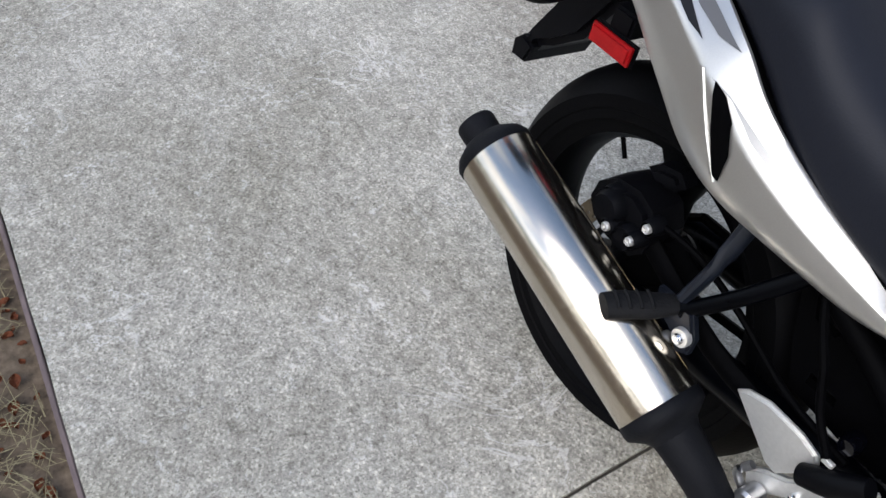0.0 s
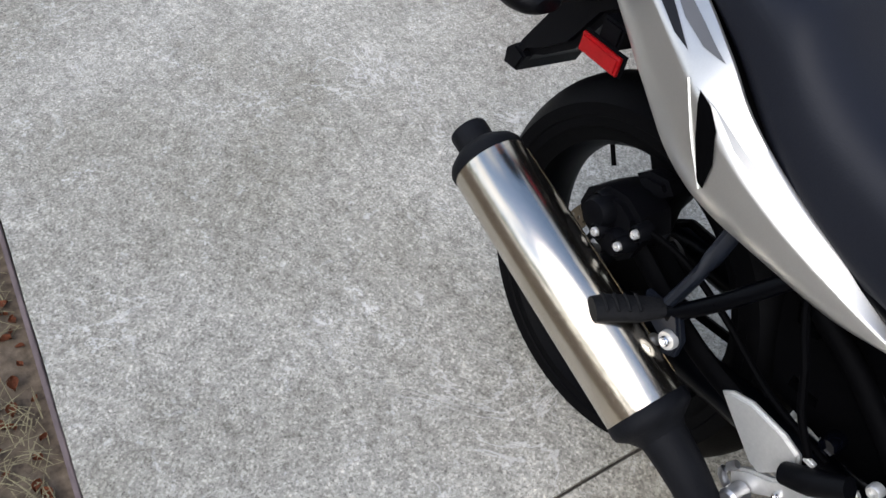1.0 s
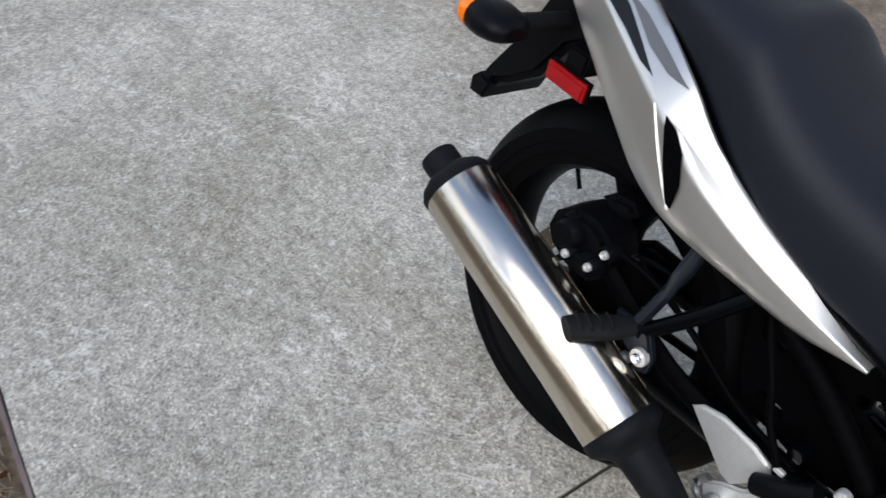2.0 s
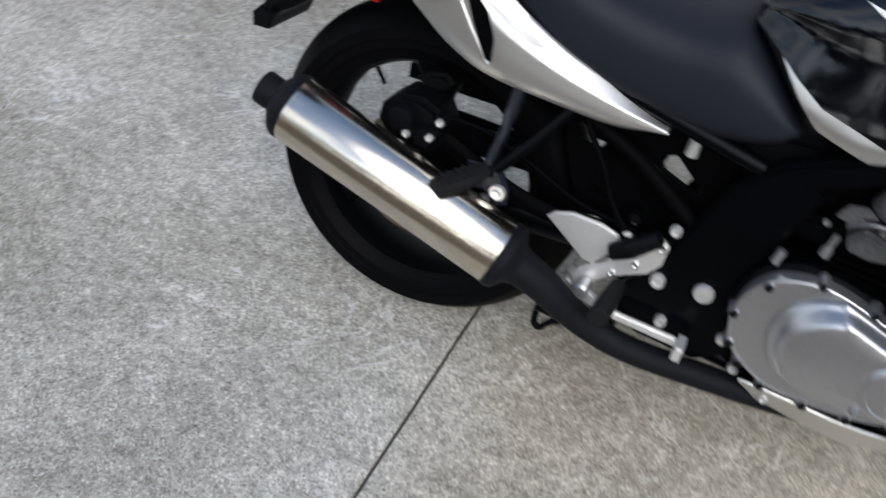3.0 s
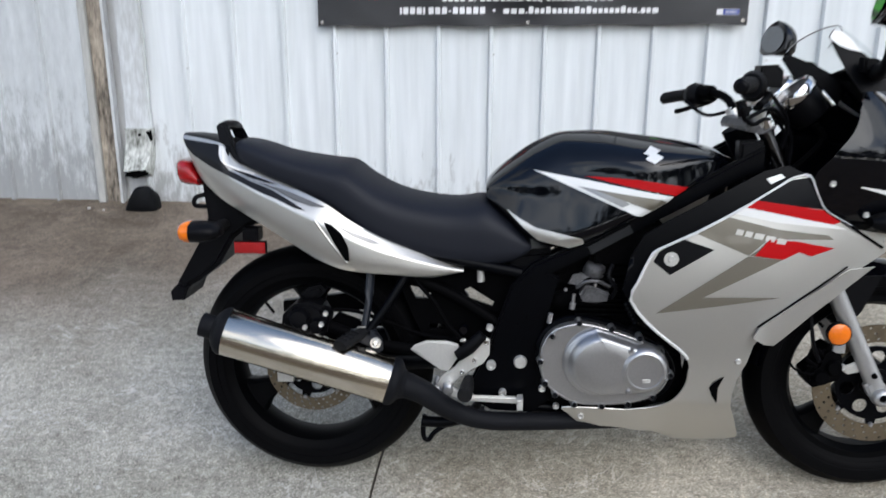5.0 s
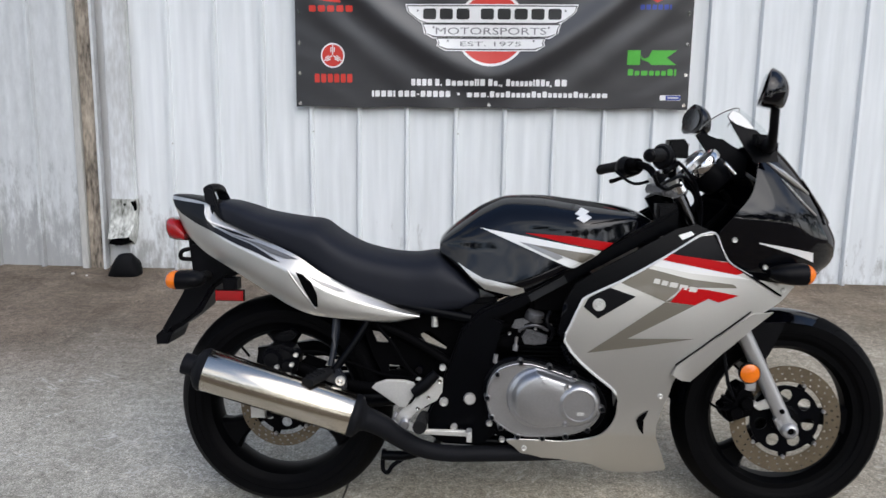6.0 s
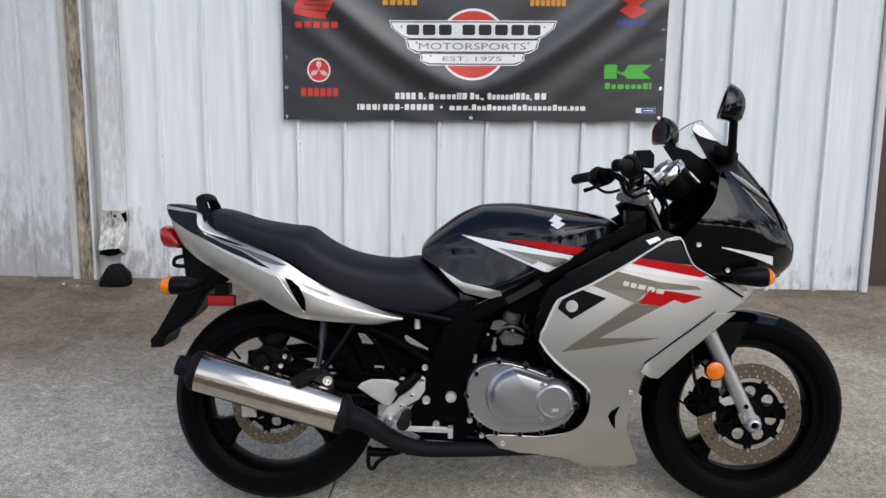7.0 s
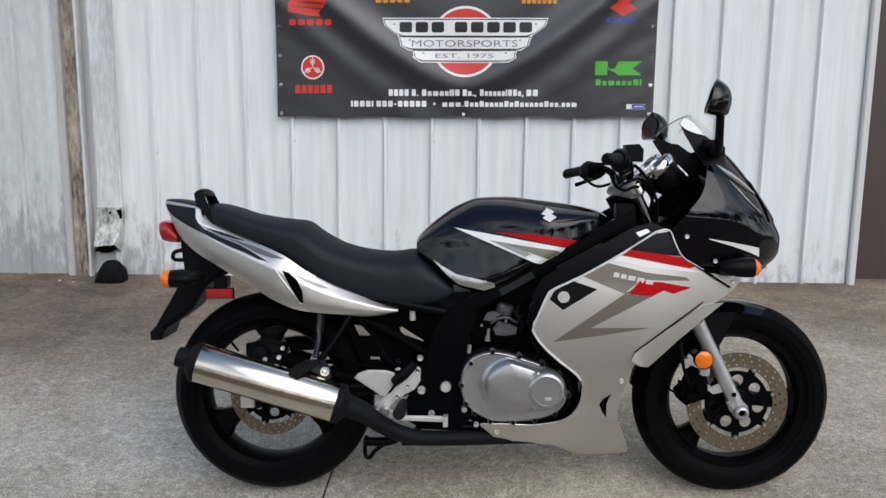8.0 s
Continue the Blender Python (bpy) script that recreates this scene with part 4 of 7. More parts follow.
# ---- trees across the yard, out of view and added for reflections in paint and chrome ----
BARK = surface("bark", (0.09, 0.07, 0.055), 0.9, 0, 0.4, 6, 40, 0.8)
FOLIAGE = surface("foliage", (0.030, 0.045, 0.016), 0.7, 0, 0.5, 3, 30, 0, tint=(0.05, 0.07, 0.025), spec=0.2)


def make_tree(seed):
    rnd = random.Random(seed)
    th = new("tree")
    h = rnd.uniform(8.5, 11.5)
    bm = tube([(0, 0, -0.3), (0.08, 0.05, h * 0.3), (-0.1, 0.1, h * 0.62), (0.05, 0, h * 0.85)], [0.26, 0.2, 0.13, 0.04], 10, 4)
    ends = []
    for k in range(11):
        a, z0 = rnd.uniform(0, 6.28), h * rnd.uniform(0.22, 0.8)
        L = (h - z0) * rnd.uniform(0.35, 0.6) + 0.5
        tip = Vector((math.cos(a) * L, math.sin(a) * L, z0 + L * rnd.uniform(0.3, 0.8)))
        tube([(0, 0, z0), tuple(tip * 0.5 + Vector((0, 0, z0 * 0.5 + 0.1))), tuple(tip)], [0.08, 0.05, 0.015], 6, 3, bm)
        ends += [tip, tip * 0.75 + Vector((0, 0, z0 * 0.25)), tip * 0.55 + Vector((0, 0, z0 * 0.45))]
    part("trunk", bm, BARK, th)
    ends += [Vector((0, 0, h * 0.9)), Vector((0.3, 0.2, h))]
    cr = bmesh.new()
    for e in ends:
        for _ in range(62):
            c = e + Vector((rnd.gauss(0, 0.5), rnd.gauss(0, 0.5), rnd.gauss(0, 0.42)))
            u = Vector((rnd.uniform(-1, 1), rnd.uniform(-1, 1), rnd.uniform(-1, 1))).normalized()
            v = u.orthogonal().normalized()
            r = rnd.uniform(0.10, 0.24)
            cr.faces.new([cr.verts.new(c + p) for p in (u * r, v * r * 0.55, -u * r, -v * r * 0.55)])
    part("crown", cr, FOLIAGE, th, weld=False)
    return tagged(th, "broad-leaved tree across the yard, out of view", "tree", "trees across the yard")


first = [make_tree(k) for k in (1, 2, 3)]
rnd = random.Random(8)
# unseen near column at x = 25, added to darken the nose and wall
spots = [(-64 + 4.6 * i + rnd.uniform(-1.2, 1.2), -35 + rnd.uniform(-3, 3)) for i in range(28)] + [(-60 + 5.6 * i + rnd.uniform(-2, 2), -46 + rnd.uniform(-4, 4)) for i in range(22)] + [(25 + rnd.uniform(-2, 2), -31 + 4.4 * i) for i in range(9)] + [(-52 + rnd.uniform(-3, 3), -30 + 6.0 * i) for i in range(6)]
for i, (x, y) in enumerate(spots):
    m = pose(x, y, plane_height(7 * math.tanh(x / 7), 4.8 * math.tanh(y / 4.8)) - 0.06, 0, 0, rnd.uniform(0, 360))
    if i < 3:
        first[i].matrix_world = m
    else:
        copy_thing(first[i % 3], m)


# ---- the motorcycle: x forward, y to its left, z up, leaning on its side stand ----
bike = new("motorcycle")
bike.matrix_world = GROUND @ pose(0, 0, 0, -9.0, 0, 0)
tagged(bike, "silver and black sports motorcycle with red accents, on its side stand", "motorcycle")
REAR, FRONT = Vector((0, -0.016, 0.309)), Vector((1.410, 0, 0.2955))


def drilled_ring(hub, r0, r1, y, half, n, rows, hole, m=2, shear=0.0, turn=0.0):
    """A flat ring with n columns and some rows of round holes through it."""
    bm = bmesh.new()

    def at(k, q, side):
        r = r0 + (r1 - r0) * q / rows
        a = turn + 2 * math.pi * (k + shear * q) / n
        return Vector((hub.x + r * math.cos(a), y + side * half, hub.z + r * math.sin(a)))
    for k in range(n):
        for q in range(rows):
            rim = [(k + i / m, q) for i in range(m)] + [(k + 1, q + i / m) for i in range(m)] + [(k + 1 - i / m, q + 1) for i in range(m)] + [(k, q + 1 - i / m) for i in range(m)]
            mid = at(k + 0.5, q + 0.5, 0)
            loops = []
            for side in (-1, 1):
                out = [bm.verts.new(at(u, v, side)) for u, v in rim]
                low = []
                for p in out:
                    d = p.co - mid
                    d.y = 0
                    low.append(bm.verts.new(mid + d.normalized() * hole + Vector((0, side * half, 0))))
                loops.append((out, low))
                for i in range(4 * m):
                    j = (i + 1) % (4 * m)
                    bm.faces.new((out[i], out[j], low[j], low[i]))
            (oa, la), (ob, lb) = loops
            for i in range(4 * m):
                j = (i + 1) % (4 * m)
                bm.faces.new((la[i], la[j], lb[j], lb[i]))
                if (q == 0 and i < m) or (q == rows - 1 and 2 * m <= i < 3 * m):
                    bm.faces.new((oa[i], oa[j], ob[j], ob[i]))
    return bm


def wheel(name, hub, outer, width, rim_w, spoke_angles, disc_r, disc_in, disc_y, slots, deep=0.0):
    """Cast three-spoke wheel: rim, hub and hollow-backed spokes, with tyre and brake disc."""
    bead = 0.2165
    rim = bmesh.new()
    w = rim_w / 2
    turned([(bead + 0.006, -w), (bead + 0.006, -w + 0.008), (bead - 0.004, -w + 0.014), (bead - 0.009, -w * 0.45), (bead - 0.009, w * 0.45), (bead - 0.004, w - 0.014), (bead + 0.006, w - 0.008), (bead + 0.006, w),
            (bead - 0.003 - deep, w), (bead - 0.008 - deep, w - 0.010), (bead - 0.015 - deep, w * 0.5), (bead - 0.016 - deep, 0), (bead - 0.015 - deep, -w * 0.5), (bead - 0.008 - deep, -w + 0.010), (bead - 0.003 - deep, -w)], hub, (0, 1, 0), 72, rim, closed=True)
    wh = part(name, rim, WHEEL_BLACK, bike, "black three-spoke cast wheel", 30)
    part("hub", turned([(0.014, -0.075), (0.034, -0.075), (0.040, -0.06), (0.050, -0.030), (0.050, 0.030), (0.040, 0.06), (0.034, 0.075), (0.014, 0.075)], hub, (0, 1, 0), 32, closed=True), WHEEL_BLACK, wh)
    for a in spoke_angles:
        own = bmesh.new()
        rows = []
        for r, half, dep in ((0.040, 0.026, 0.030), (0.080, 0.019, 0.024), (0.130, 0.020, 0.022), (0.172, 0.034, 0.024), (0.203, 0.058, 0.026)):
            rows.append([own.verts.new((r, s * dep, t * half)) for s, t in ((-1, -0.75), (-1, 0.75), (-0.6, 1), (0.6, 1), (1, 0.75), (1, -0.75), (0.6, -1), (-0.6, -1))])
        for p, q in zip(rows, rows[1:]):
            for i in range(8):
                own.faces.new((p[i], p[(i + 1) % 8], q[(i + 1) % 8], q[i]))
        own.faces.new(rows[0])
        own.faces.new(rows[-1][::-1])
        bmesh.ops.transform(own, matrix=Matrix.Translation(hub) @ Matrix.Rotation(-radians(a), 4, "Y"), verts=own.verts)
        part("spoke", own, WHEEL_BLACK, wh)
    t = width / 2
    prof = []
    for i in range(15):
        a = -1 + 2 * i / 14
        prof.append((outer - 0.55 * t * (1 - math.cos(a * 1.18)) / (1 - math.cos(1.18)) * 0.95, a * t))
    side = [(outer - 0.045, t * 1.0), (outer - 0.056, t * 0.985), (outer - 0.058, t * 0.945), (outer - 0.072, t * 0.925), (outer - 0.074, t * 0.89), (bead + 0.012, t * 0.80), (bead - 0.002, t * 0.70)]
    full = [(r, -y) for r, y in side[::-1]] + prof + side + [(bead - 0.002, 0)]
    part("tyre", turned(full, hub, (0, 1, 0), 96, closed=True), RUBBER, wh, "black road tyre with shallow grooves", 40)
    # dark strips lying on the tread stand in for the shade in its grooves
    grooves = bmesh.new()
    for k in range(26):
        a0 = 2 * math.pi * k / 26
        for sgn in (-1, 1):
            pts = []
            for j in range(5):
                u = j / 4
                y = sgn * t * (0.10 + 0.72 * u)
                i = abs(y) / t
                r = outer - 0.55 * t * (1 - math.cos(i * 1.18)) / (1 - math.cos(1.18)) * 0.95 + 0.0004
                a = a0 + sgn * 0.05 + u * 0.16
                pts.append(Vector((hub.x + r * math.cos(a), y, hub.z + r * math.sin(a))))
            for p, q in zip(pts, pts[1:]):
                out = (p - hub)
                out.y = 0
                out.normalize()
                wd = (q - p).cross(out).normalized() * 0.0022
                grooves.faces.new([grooves.verts.new(c) for c in (p - wd, p + wd, q + wd, q - wd)])
    tagged(part("tread_groove", grooves, HOLE, wh, weld=False), kind="stuff")
    # brake disc with drilled holes, carried by a black centre with round openings
    d = part("brake_disc", drilled_ring(hub, disc_in, disc_r, disc_y, 0.0025, 30, 3, 0.0037, 2, 0.33), DISC, wh, "drilled steel brake disc with a bronze tone", 30)
    inner = disc_in - 0.012
    mid = drilled_ring(hub, inner * 0.40, inner, disc_y + 0.004, 0.0025, slots, 1, inner * 0.185, 5, 0.0, radians(38) - math.pi / slots)
    turned([(0.016, -0.010), (inner * 0.41, -0.004), (inner * 0.41, 0.004), (0.016, 0.004)], (hub.x, disc_y + 0.004, hub.z), (0, 1, 0), 40, mid, closed=True)
    for k in range(slots):
        a = 2 * math.pi * (k + 0.25) / slots
        ca, sa = math.cos(a), math.sin(a)
        at = lambda r, w: (hub.x + r * ca - w * sa, hub.z + r * sa + w * ca)
        slab([at(inner - 0.004, -0.013), at(disc_in + 0.006, -0.009), at(disc_in + 0.006, 0.009), at(inner - 0.004, 0.013)], disc_y + 0.0027, disc_y + 0.006, 0, mid)
        bolt((hub.x + disc_in * 1.0 * ca, disc_y - 0.003, hub.z + disc_in * 1.0 * sa), 0.0056, wh, COVER_GREY, name="rivet")
    part("disc_carrier", mid, FRAME_BLACK, wh)
    part("axle_cap", turned([(0, -0.004), (0.017, -0.004), (0.02, 0.0), (0.02, 0.02), (0, 0.02)], (hub.x, disc_y - 0.02, hub.z), (0, 1, 0), 20), DARK, wh)
    part("valve", tube([(hub.x + 0.202 * math.cos(2.31), hub.y, hub.z + 0.202 * math.sin(2.31)), (hub.x + 0.166 * math.cos(2.31), hub.y - 0.006, hub.z + 0.166 * math.sin(2.31))], 0.0038, 8, 1), DARK, wh)
    return wh


wheel("rear_wheel", REAR, 0.309, 0.140, 0.098, (212, 332, 92), 0.123, 0.090, -0.074, 6)
wheel("front_wheel", FRONT, 0.300, 0.112, 0.080, (-6, 114, 226), 0.1525, 0.108, -0.072, 7, 0.012)

# ---- running gear ----
sw = bmesh.new()
tube([(0.50, -0.095, 0.358), (0.30, -0.100, 0.348), (0.02, -0.112, 0.315), (-0.045, -0.114, 0.307)], [0.024, 0.024, 0.022, 0.02], 12, 5, sw, 1.25)
tube([(0.50, 0.115, 0.352), (0.30, 0.118, 0.335), (0.02, 0.118, 0.310), (-0.045, 0.118, 0.307)], [0.026, 0.026, 0.024, 0.02], 12, 5, sw, 1.25)
tube([(0.40, -0.115, 0.345), (0.40, 0.115, 0.345)], 0.028, 12, 1, sw)
swing = part("swingarm", sw, FRAME_BLACK, bike, "black steel swingarm")
part("axle_nut", turned([(0, -0.012), (0.016, -0.012), (0.018, 0), (0.018, 0.02), (0, 0.02)], (0, -0.143, 0.307), (0, 1, 0), 6), DARK, swing)
part("chain_adjuster", box(-0.075, -0.035, -0.150, -0.118, 0.290, 0.324, 0.003), ALLOY, swing)
part("shock_absorber", tube([(0.37, 0.0, 0.36), (0.33, 0.0, 0.60)], 0.038, 16, 1), DARK, bike)
spring = [(0.37 - 0.04 * u / 40 + 0.05 * math.cos(u * 0.9) * 0.9, 0.045 * math.sin(u * 0.9), 0.38 + 0.19 * u / 40) for u in range(41)]
part("shock_spring", tube(spring, 0.006, 8, 2), FRAME_BLACK, bike)
part("chain_guard", shell([(-0.12, 0.40), (0.35, 0.42), (0.35, 0.44), (0.05, 0.455), (-0.12, 0.43)], lambda x, z: 0.098, 0.02, 0.1), SATIN_BLACK, bike)
part("drive_chain", tube([(0.0, 0.075, 0.375), (0.48, 0.085, 0.375), (0.53, 0.085, 0.345), (0.48, 0.085, 0.315), (0.0, 0.075, 0.238), (-0.07, 0.075, 0.307), (0.0, 0.075, 0.375)], 0.008, 6, 5), DARK, bike)

cal = part("rear_caliper", slab([(-0.062, 0.432), (-0.058, 0.462), (-0.030, 0.488), (0.010, 0.496), (0.040, 0.485), (0.058, 0.455), (0.052, 0.420), (0.035, 0.400), (-0.010, 0.398), (-0.045, 0.412)], -0.145, -0.066, 0.010), SATIN_BLACK, bike, "black rear brake caliper with bright bolts")
part("piston_boss", turned([(0, -0.016), (0.020, -0.016), (0.025, -0.006), (0.025, 0.02), (0, 0.02)], (-0.012, -0.150, 0.458), (0, 1, 0), 24), SATIN_BLACK, cal)
part("piston_boss", turned([(0, -0.012), (0.016, -0.012), (0.020, -0.004), (0.020, 0.02), (0, 0.02)], (0.030, -0.150, 0.438), (0, 1, 0), 24), SATIN_BLACK, cal)
for x, y, z in ((-0.022, -0.138, 0.472), (0.052, -0.136, 0.470), (0.004, -0.154, 0.440), (0.044, -0.150, 0.446)):
    part("bolt_boss", turned([(0.010, -0.006), (0.012, -0.003), (0.014, 0.02), (0, 0.02)], (x, y - 0.009, z), (0, 1, 0), 16), SATIN_BLACK, cal)
    bolt((x, y - 0.014, z), 0.0068, cal, ALLOY)
part("torque_arm", tube([(0.05, -0.118, 0.43), (0.20, -0.13, 0.385), (0.36, -0.135, 0.375)], 0.010, 10, 4, flat=1.5), DARK, bike)
part("caliper_bracket", slab([(0.02, 0.40), (0.075, 0.46), (0.13, 0.44), (0.11, 0.40), (0.04, 0.33), (0.0, 0.33)], -0.104, -0.088, 0.003), DARK, bike)
part("brake_hose", tube([(0.05, -0.13, 0.475), (0.12, -0.12, 0.47), (0.20, -0.11, 0.44), (0.30, -0.12, 0.41), (0.40, -0.13, 0.405)], 0.005, 8), DARK, bike)
part("mud_flap", slab([(-0.022, 0.503), (-0.004, 0.520), (0.028, 0.528), (0.044, 0.515), (0.030, 0.498), (0.0, 0.490)], -0.100, -0.060, 0.008), SATIN_BLACK, bike)

# exhaust
A, B = Vector((-0.170, -0.230, 0.446)), Vector((0.218, -0.213, 0.326))
AX = (B - A).normalized()
LEN = (B - A).length
muf = part("muffler", turned([(0.0540, 0.0), (0.0565, 0.004), (0.0565, LEN - 0.004), (0.0540, LEN)], A, AX, 64), STEEL, bike, "brushed stainless silencer")
part("end_cap", turned([(0.0555, 0.004), (0.0575, 0.002), (0.0575, -0.006), (0.052, -0.016), (0.036, -0.028), (0.030, -0.030)], A, AX, 48), PIPE_BLACK, muf, "matt black conical end cap")
part("tailpipe", turned([(0.0255, -0.022), (0.0285, -0.024), (0.0290, -0.057), (0.0275, -0.061), (0.0245, -0.061), (0.0235, -0.020), (0, -0.020)], A, AX, 40), PIPE_BLACK, muf, "matt black outlet tube")
part("front_cap", turned([(0.0555, LEN - 0.004), (0.0580, LEN), (0.0580, LEN + 0.010), (0.0560, LEN + 0.016), (0.046, LEN + 0.023), (0.036, LEN + 0.030), (0.030, LEN + 0.044)], A, AX, 48), PIPE_BLACK, muf, "matt black tapered inlet")
seam = part("seam", box(-0.16, 0.21, -0.0012, 0.0012, 0.0, 0.003, 0), STEEL, muf)
seam.matrix_basis = Matrix.Translation(A + Vector((0, 0.048, 0.032))) @ AX.to_track_quat("X", "Z").to_matrix().to_4x4() @ Matrix.Translation((0.18, 0, 0))
part("exhaust_pipe", tube([(0.240, -0.2122, 0.3195), (0.266, -0.211, 0.311), (0.300, -0.205, 0.293), (0.340, -0.192, 0.260), (0.395, -0.175, 0.226), (0.460, -0.165, 0.209), (0.560, -0.150, 0.204), (0.700, -0.125, 0.200), (0.86, -0.09, 0.195)], [0.034, 0.031, 0.029, 0.026, 0.024, 0.023, 0.0225, 0.022, 0.022], 20), PIPE_BLACK, bike, "matt black exhaust pipe")
part("exhaust_pipe", tube([(0.86, 0.09, 0.195), (0.95, 0.08, 0.21), (1.02, 0.06, 0.30), (1.0, 0.06, 0.42), (0.95, 0.06, 0.47)], 0.021, 16), PIPE_BLACK, bike, "matt black header pipe")
part("exhaust_pipe", tube([(0.86, -0.09, 0.195), (0.95, -0.08, 0.21), (1.02, -0.06, 0.30), (1.0, -0.06, 0.42), (0.95, -0.06, 0.47)], 0.021, 16), PIPE_BLACK, bike, "matt black header pipe")

# ---- frame ----
for sgn in (-1, 1):
    y0, y1 = sorted((sgn * 0.118, sgn * 0.146))
    part("frame_spar", slab([(0.505, 0.545), (0.526, 0.543), (0.666, 0.612), (0.792, 0.682), (0.956, 0.772), (1.075, 0.83), (1.075, 0.885), (0.956, 0.818), (0.80, 0.735), (0.704, 0.672), (0.552, 0.600)], y0, y1, 0.007), FRAME_BLACK, bike, "black box-section frame spar")
    part("pivot_plate", slab([(0.552, 0.600), (0.505, 0.548), (0.468, 0.440), (0.440, 0.372), (0.412, 0.310), (0.418, 0.250), (0.46, 0.226), (0.56, 0.222), (0.610, 0.262), (0.590, 0.34), (0.59, 0.46), (0.62, 0.57)], y0 + 0.004, y1 - 0.004, 0.006), FRAME_BLACK, bike)
    part("down_tube", tube([(1.04, sgn * 0.06, 0.80), (0.99, sgn * 0.09, 0.55), (0.92, sgn * 0.10, 0.25), (0.80, sgn * 0.10, 0.215), (0.55, sgn * 0.10, 0.225)], 0.017, 12), FRAME_BLACK, bike)
    part("seat_rail", tube([(0.53, sgn * 0.125, 0.575), (0.33, sgn * 0.115, 0.610), (0.10, sgn * 0.10, 0.655), (-0.16, sgn * 0.085, 0.735)], 0.014, 12), FRAME_BLACK, bike)
    part("seat_strut", tube([(0.475, sgn * 0.115, 0.445), (0.36, sgn * 0.112, 0.515), (0.235, sgn * 0.11, 0.572), (0.12, sgn * 0.10, 0.652)], 0.0145, 12), DARK, bike)
    part("hanger_strut", tube([(0.163, sgn * 0.128, 0.585), (0.160, sgn * 0.152, 0.505), (0.152, sgn * 0.170, 0.447)], 0.0125, 10, 4, flat=0.7), HANGER_BLACK, bike)
    part("hanger_strut", tube([(0.255, sgn * 0.125, 0.575), (0.207, sgn * 0.150, 0.497), (0.158, sgn * 0.170, 0.430)], 0.0110, 10, 4), FRAME_BLACK, bike)
    hg = part("hanger_plate", slab([(0.118, 0.438), (0.175, 0.445), (0.195, 0.415), (0.196, 0.388), (0.178, 0.378), (0.160, 0.398), (0.125, 0.412)], *sorted((sgn * 0.162, sgn * 0.178)), 0.004), HANGER_BLACK, bike)
    peg = tube([(0.148, sgn * 0.172, 0.434), (0.134, sgn * 0.202, 0.430), (0.116, sgn * 0.232, 0.426), (0.106, sgn * 0.254, 0.423)], [0.015, 0.020, 0.021, 0.019], 14, flat=0.68)
    pg = part("passenger_footrest", peg, GRIP, bike, "ribbed black rubber passenger footrest")
    for k in range(4):
        x, y = 0.133 - 0.007 * k, 0.206 + 0.0125 * k
        part("rubber_rib", tube([(x - 0.013, sgn * (y - 0.006), 0.4430 - 0.0016 * k), (x, sgn * y, 0.4445 - 0.0016 * k), (x + 0.013, sgn * (y + 0.006), 0.4415 - 0.0016 * k)], 0.0022, 6, 3), GRIP, pg)
    rp = part("rider_footrest", tube([(0.405, sgn * 0.145, 0.308), (0.402, sgn * 0.185, 0.305), (0.399, sgn * 0.228, 0.302)], [0.013, 0.0165, 0.0175], 14), GRIP, bike, "ribbed black rubber rider footrest")
    part("peg_end", turned([(0, 0), (0.015, 0.0), (0.018, 0.004), (0.0175, 0.012), (0, 0.012)], (0.398, sgn * 0.238, 0.3015), (0, -sgn, 0), 18), GRIP, rp)
part("washer", turned([(0, -0.003), (0.0125, -0.003), (0.0135, 0), (0.0135, 0.006), (0, 0.006)], (0.180, -0.182, 0.409), (0, 1, 0), 26), ALLOY, hg, "bright washer")
bolt((0.180, -0.186, 0.409), 0.0075, hg, CHROME)
bolt((0.160, -0.178, 0.384), 0.009, hg, COVER_GREY)
part("cross_brace", tube([(0.30, -0.115, 0.60), (0.30, 0.115, 0.60)], 0.012, 10, 1), FRAME_BLACK, bike)
part("cross_brace", tube([(-0.13, -0.085, 0.728), (-0.13, 0.085, 0.728)], 0.012, 10, 1), FRAME_BLACK, bike)
part("steering_head", tube([(1.045, 0, 0.92), (1.12, 0, 0.78)], 0.035, 20, 1), FRAME_BLACK, bike)
frame_label = part("frame_label", box(0.79, 0.90, -0.1485, -0.1462, -0.010, 0.010, 0), LABEL_GREY, bike, "dull grey sticker on the spar")
frame_label.matrix_basis = Matrix.Translation((0.735, 0, 0.664)) @ Matrix.Rotation(-radians(29.5), 4, "Y") @ Matrix.Translation((-0.845, 0, 0))
part("cap_screw", turned([(0, -0.004), (0.014, -0.004), (0.0165, 0), (0.0165, 0.006), (0, 0.006)], (0.530, -0.150, 0.357), (0, 1, 0), 26), ALLOY, bike, "round bright pivot cap")
for x, z, r in ((0.459, 0.347, 0.012), (0.488, 0.276, 0.010), (0.455, 0.443, 0.009), (0.585, 0.29, 0.009), (0.62, 0.245, 0.008)):
    bolt((x, -0.150, z), r, bike, ALLOY, name="frame_bolt")

# foot controls
hgd = part("heel_guard", slab([(0.261, 0.382), (0.272, 0.395), (0.300, 0.406), (0.350, 0.406), (0.377, 0.399), (0.385, 0.385), (0.376, 0.362), (0.354, 0.328), (0.337, 0.330)], -0.150, -0.139, 0.004), ALLOY, bike, "polished alloy heel guard")
hgr = part("footrest_hanger", slab([(0.443, 0.420), (0.456, 0.411), (0.455, 0.374), (0.440, 0.350), (0.407, 0.331), (0.382, 0.314), (0.362, 0.292), (0.340, 0.272), (0.324, 0.300), (0.345, 0.322), (0.369, 0.338), (0.389, 0.365)], -0.150, -0.137, 0.004), ALLOY, bike, "polished alloy footrest hanger")
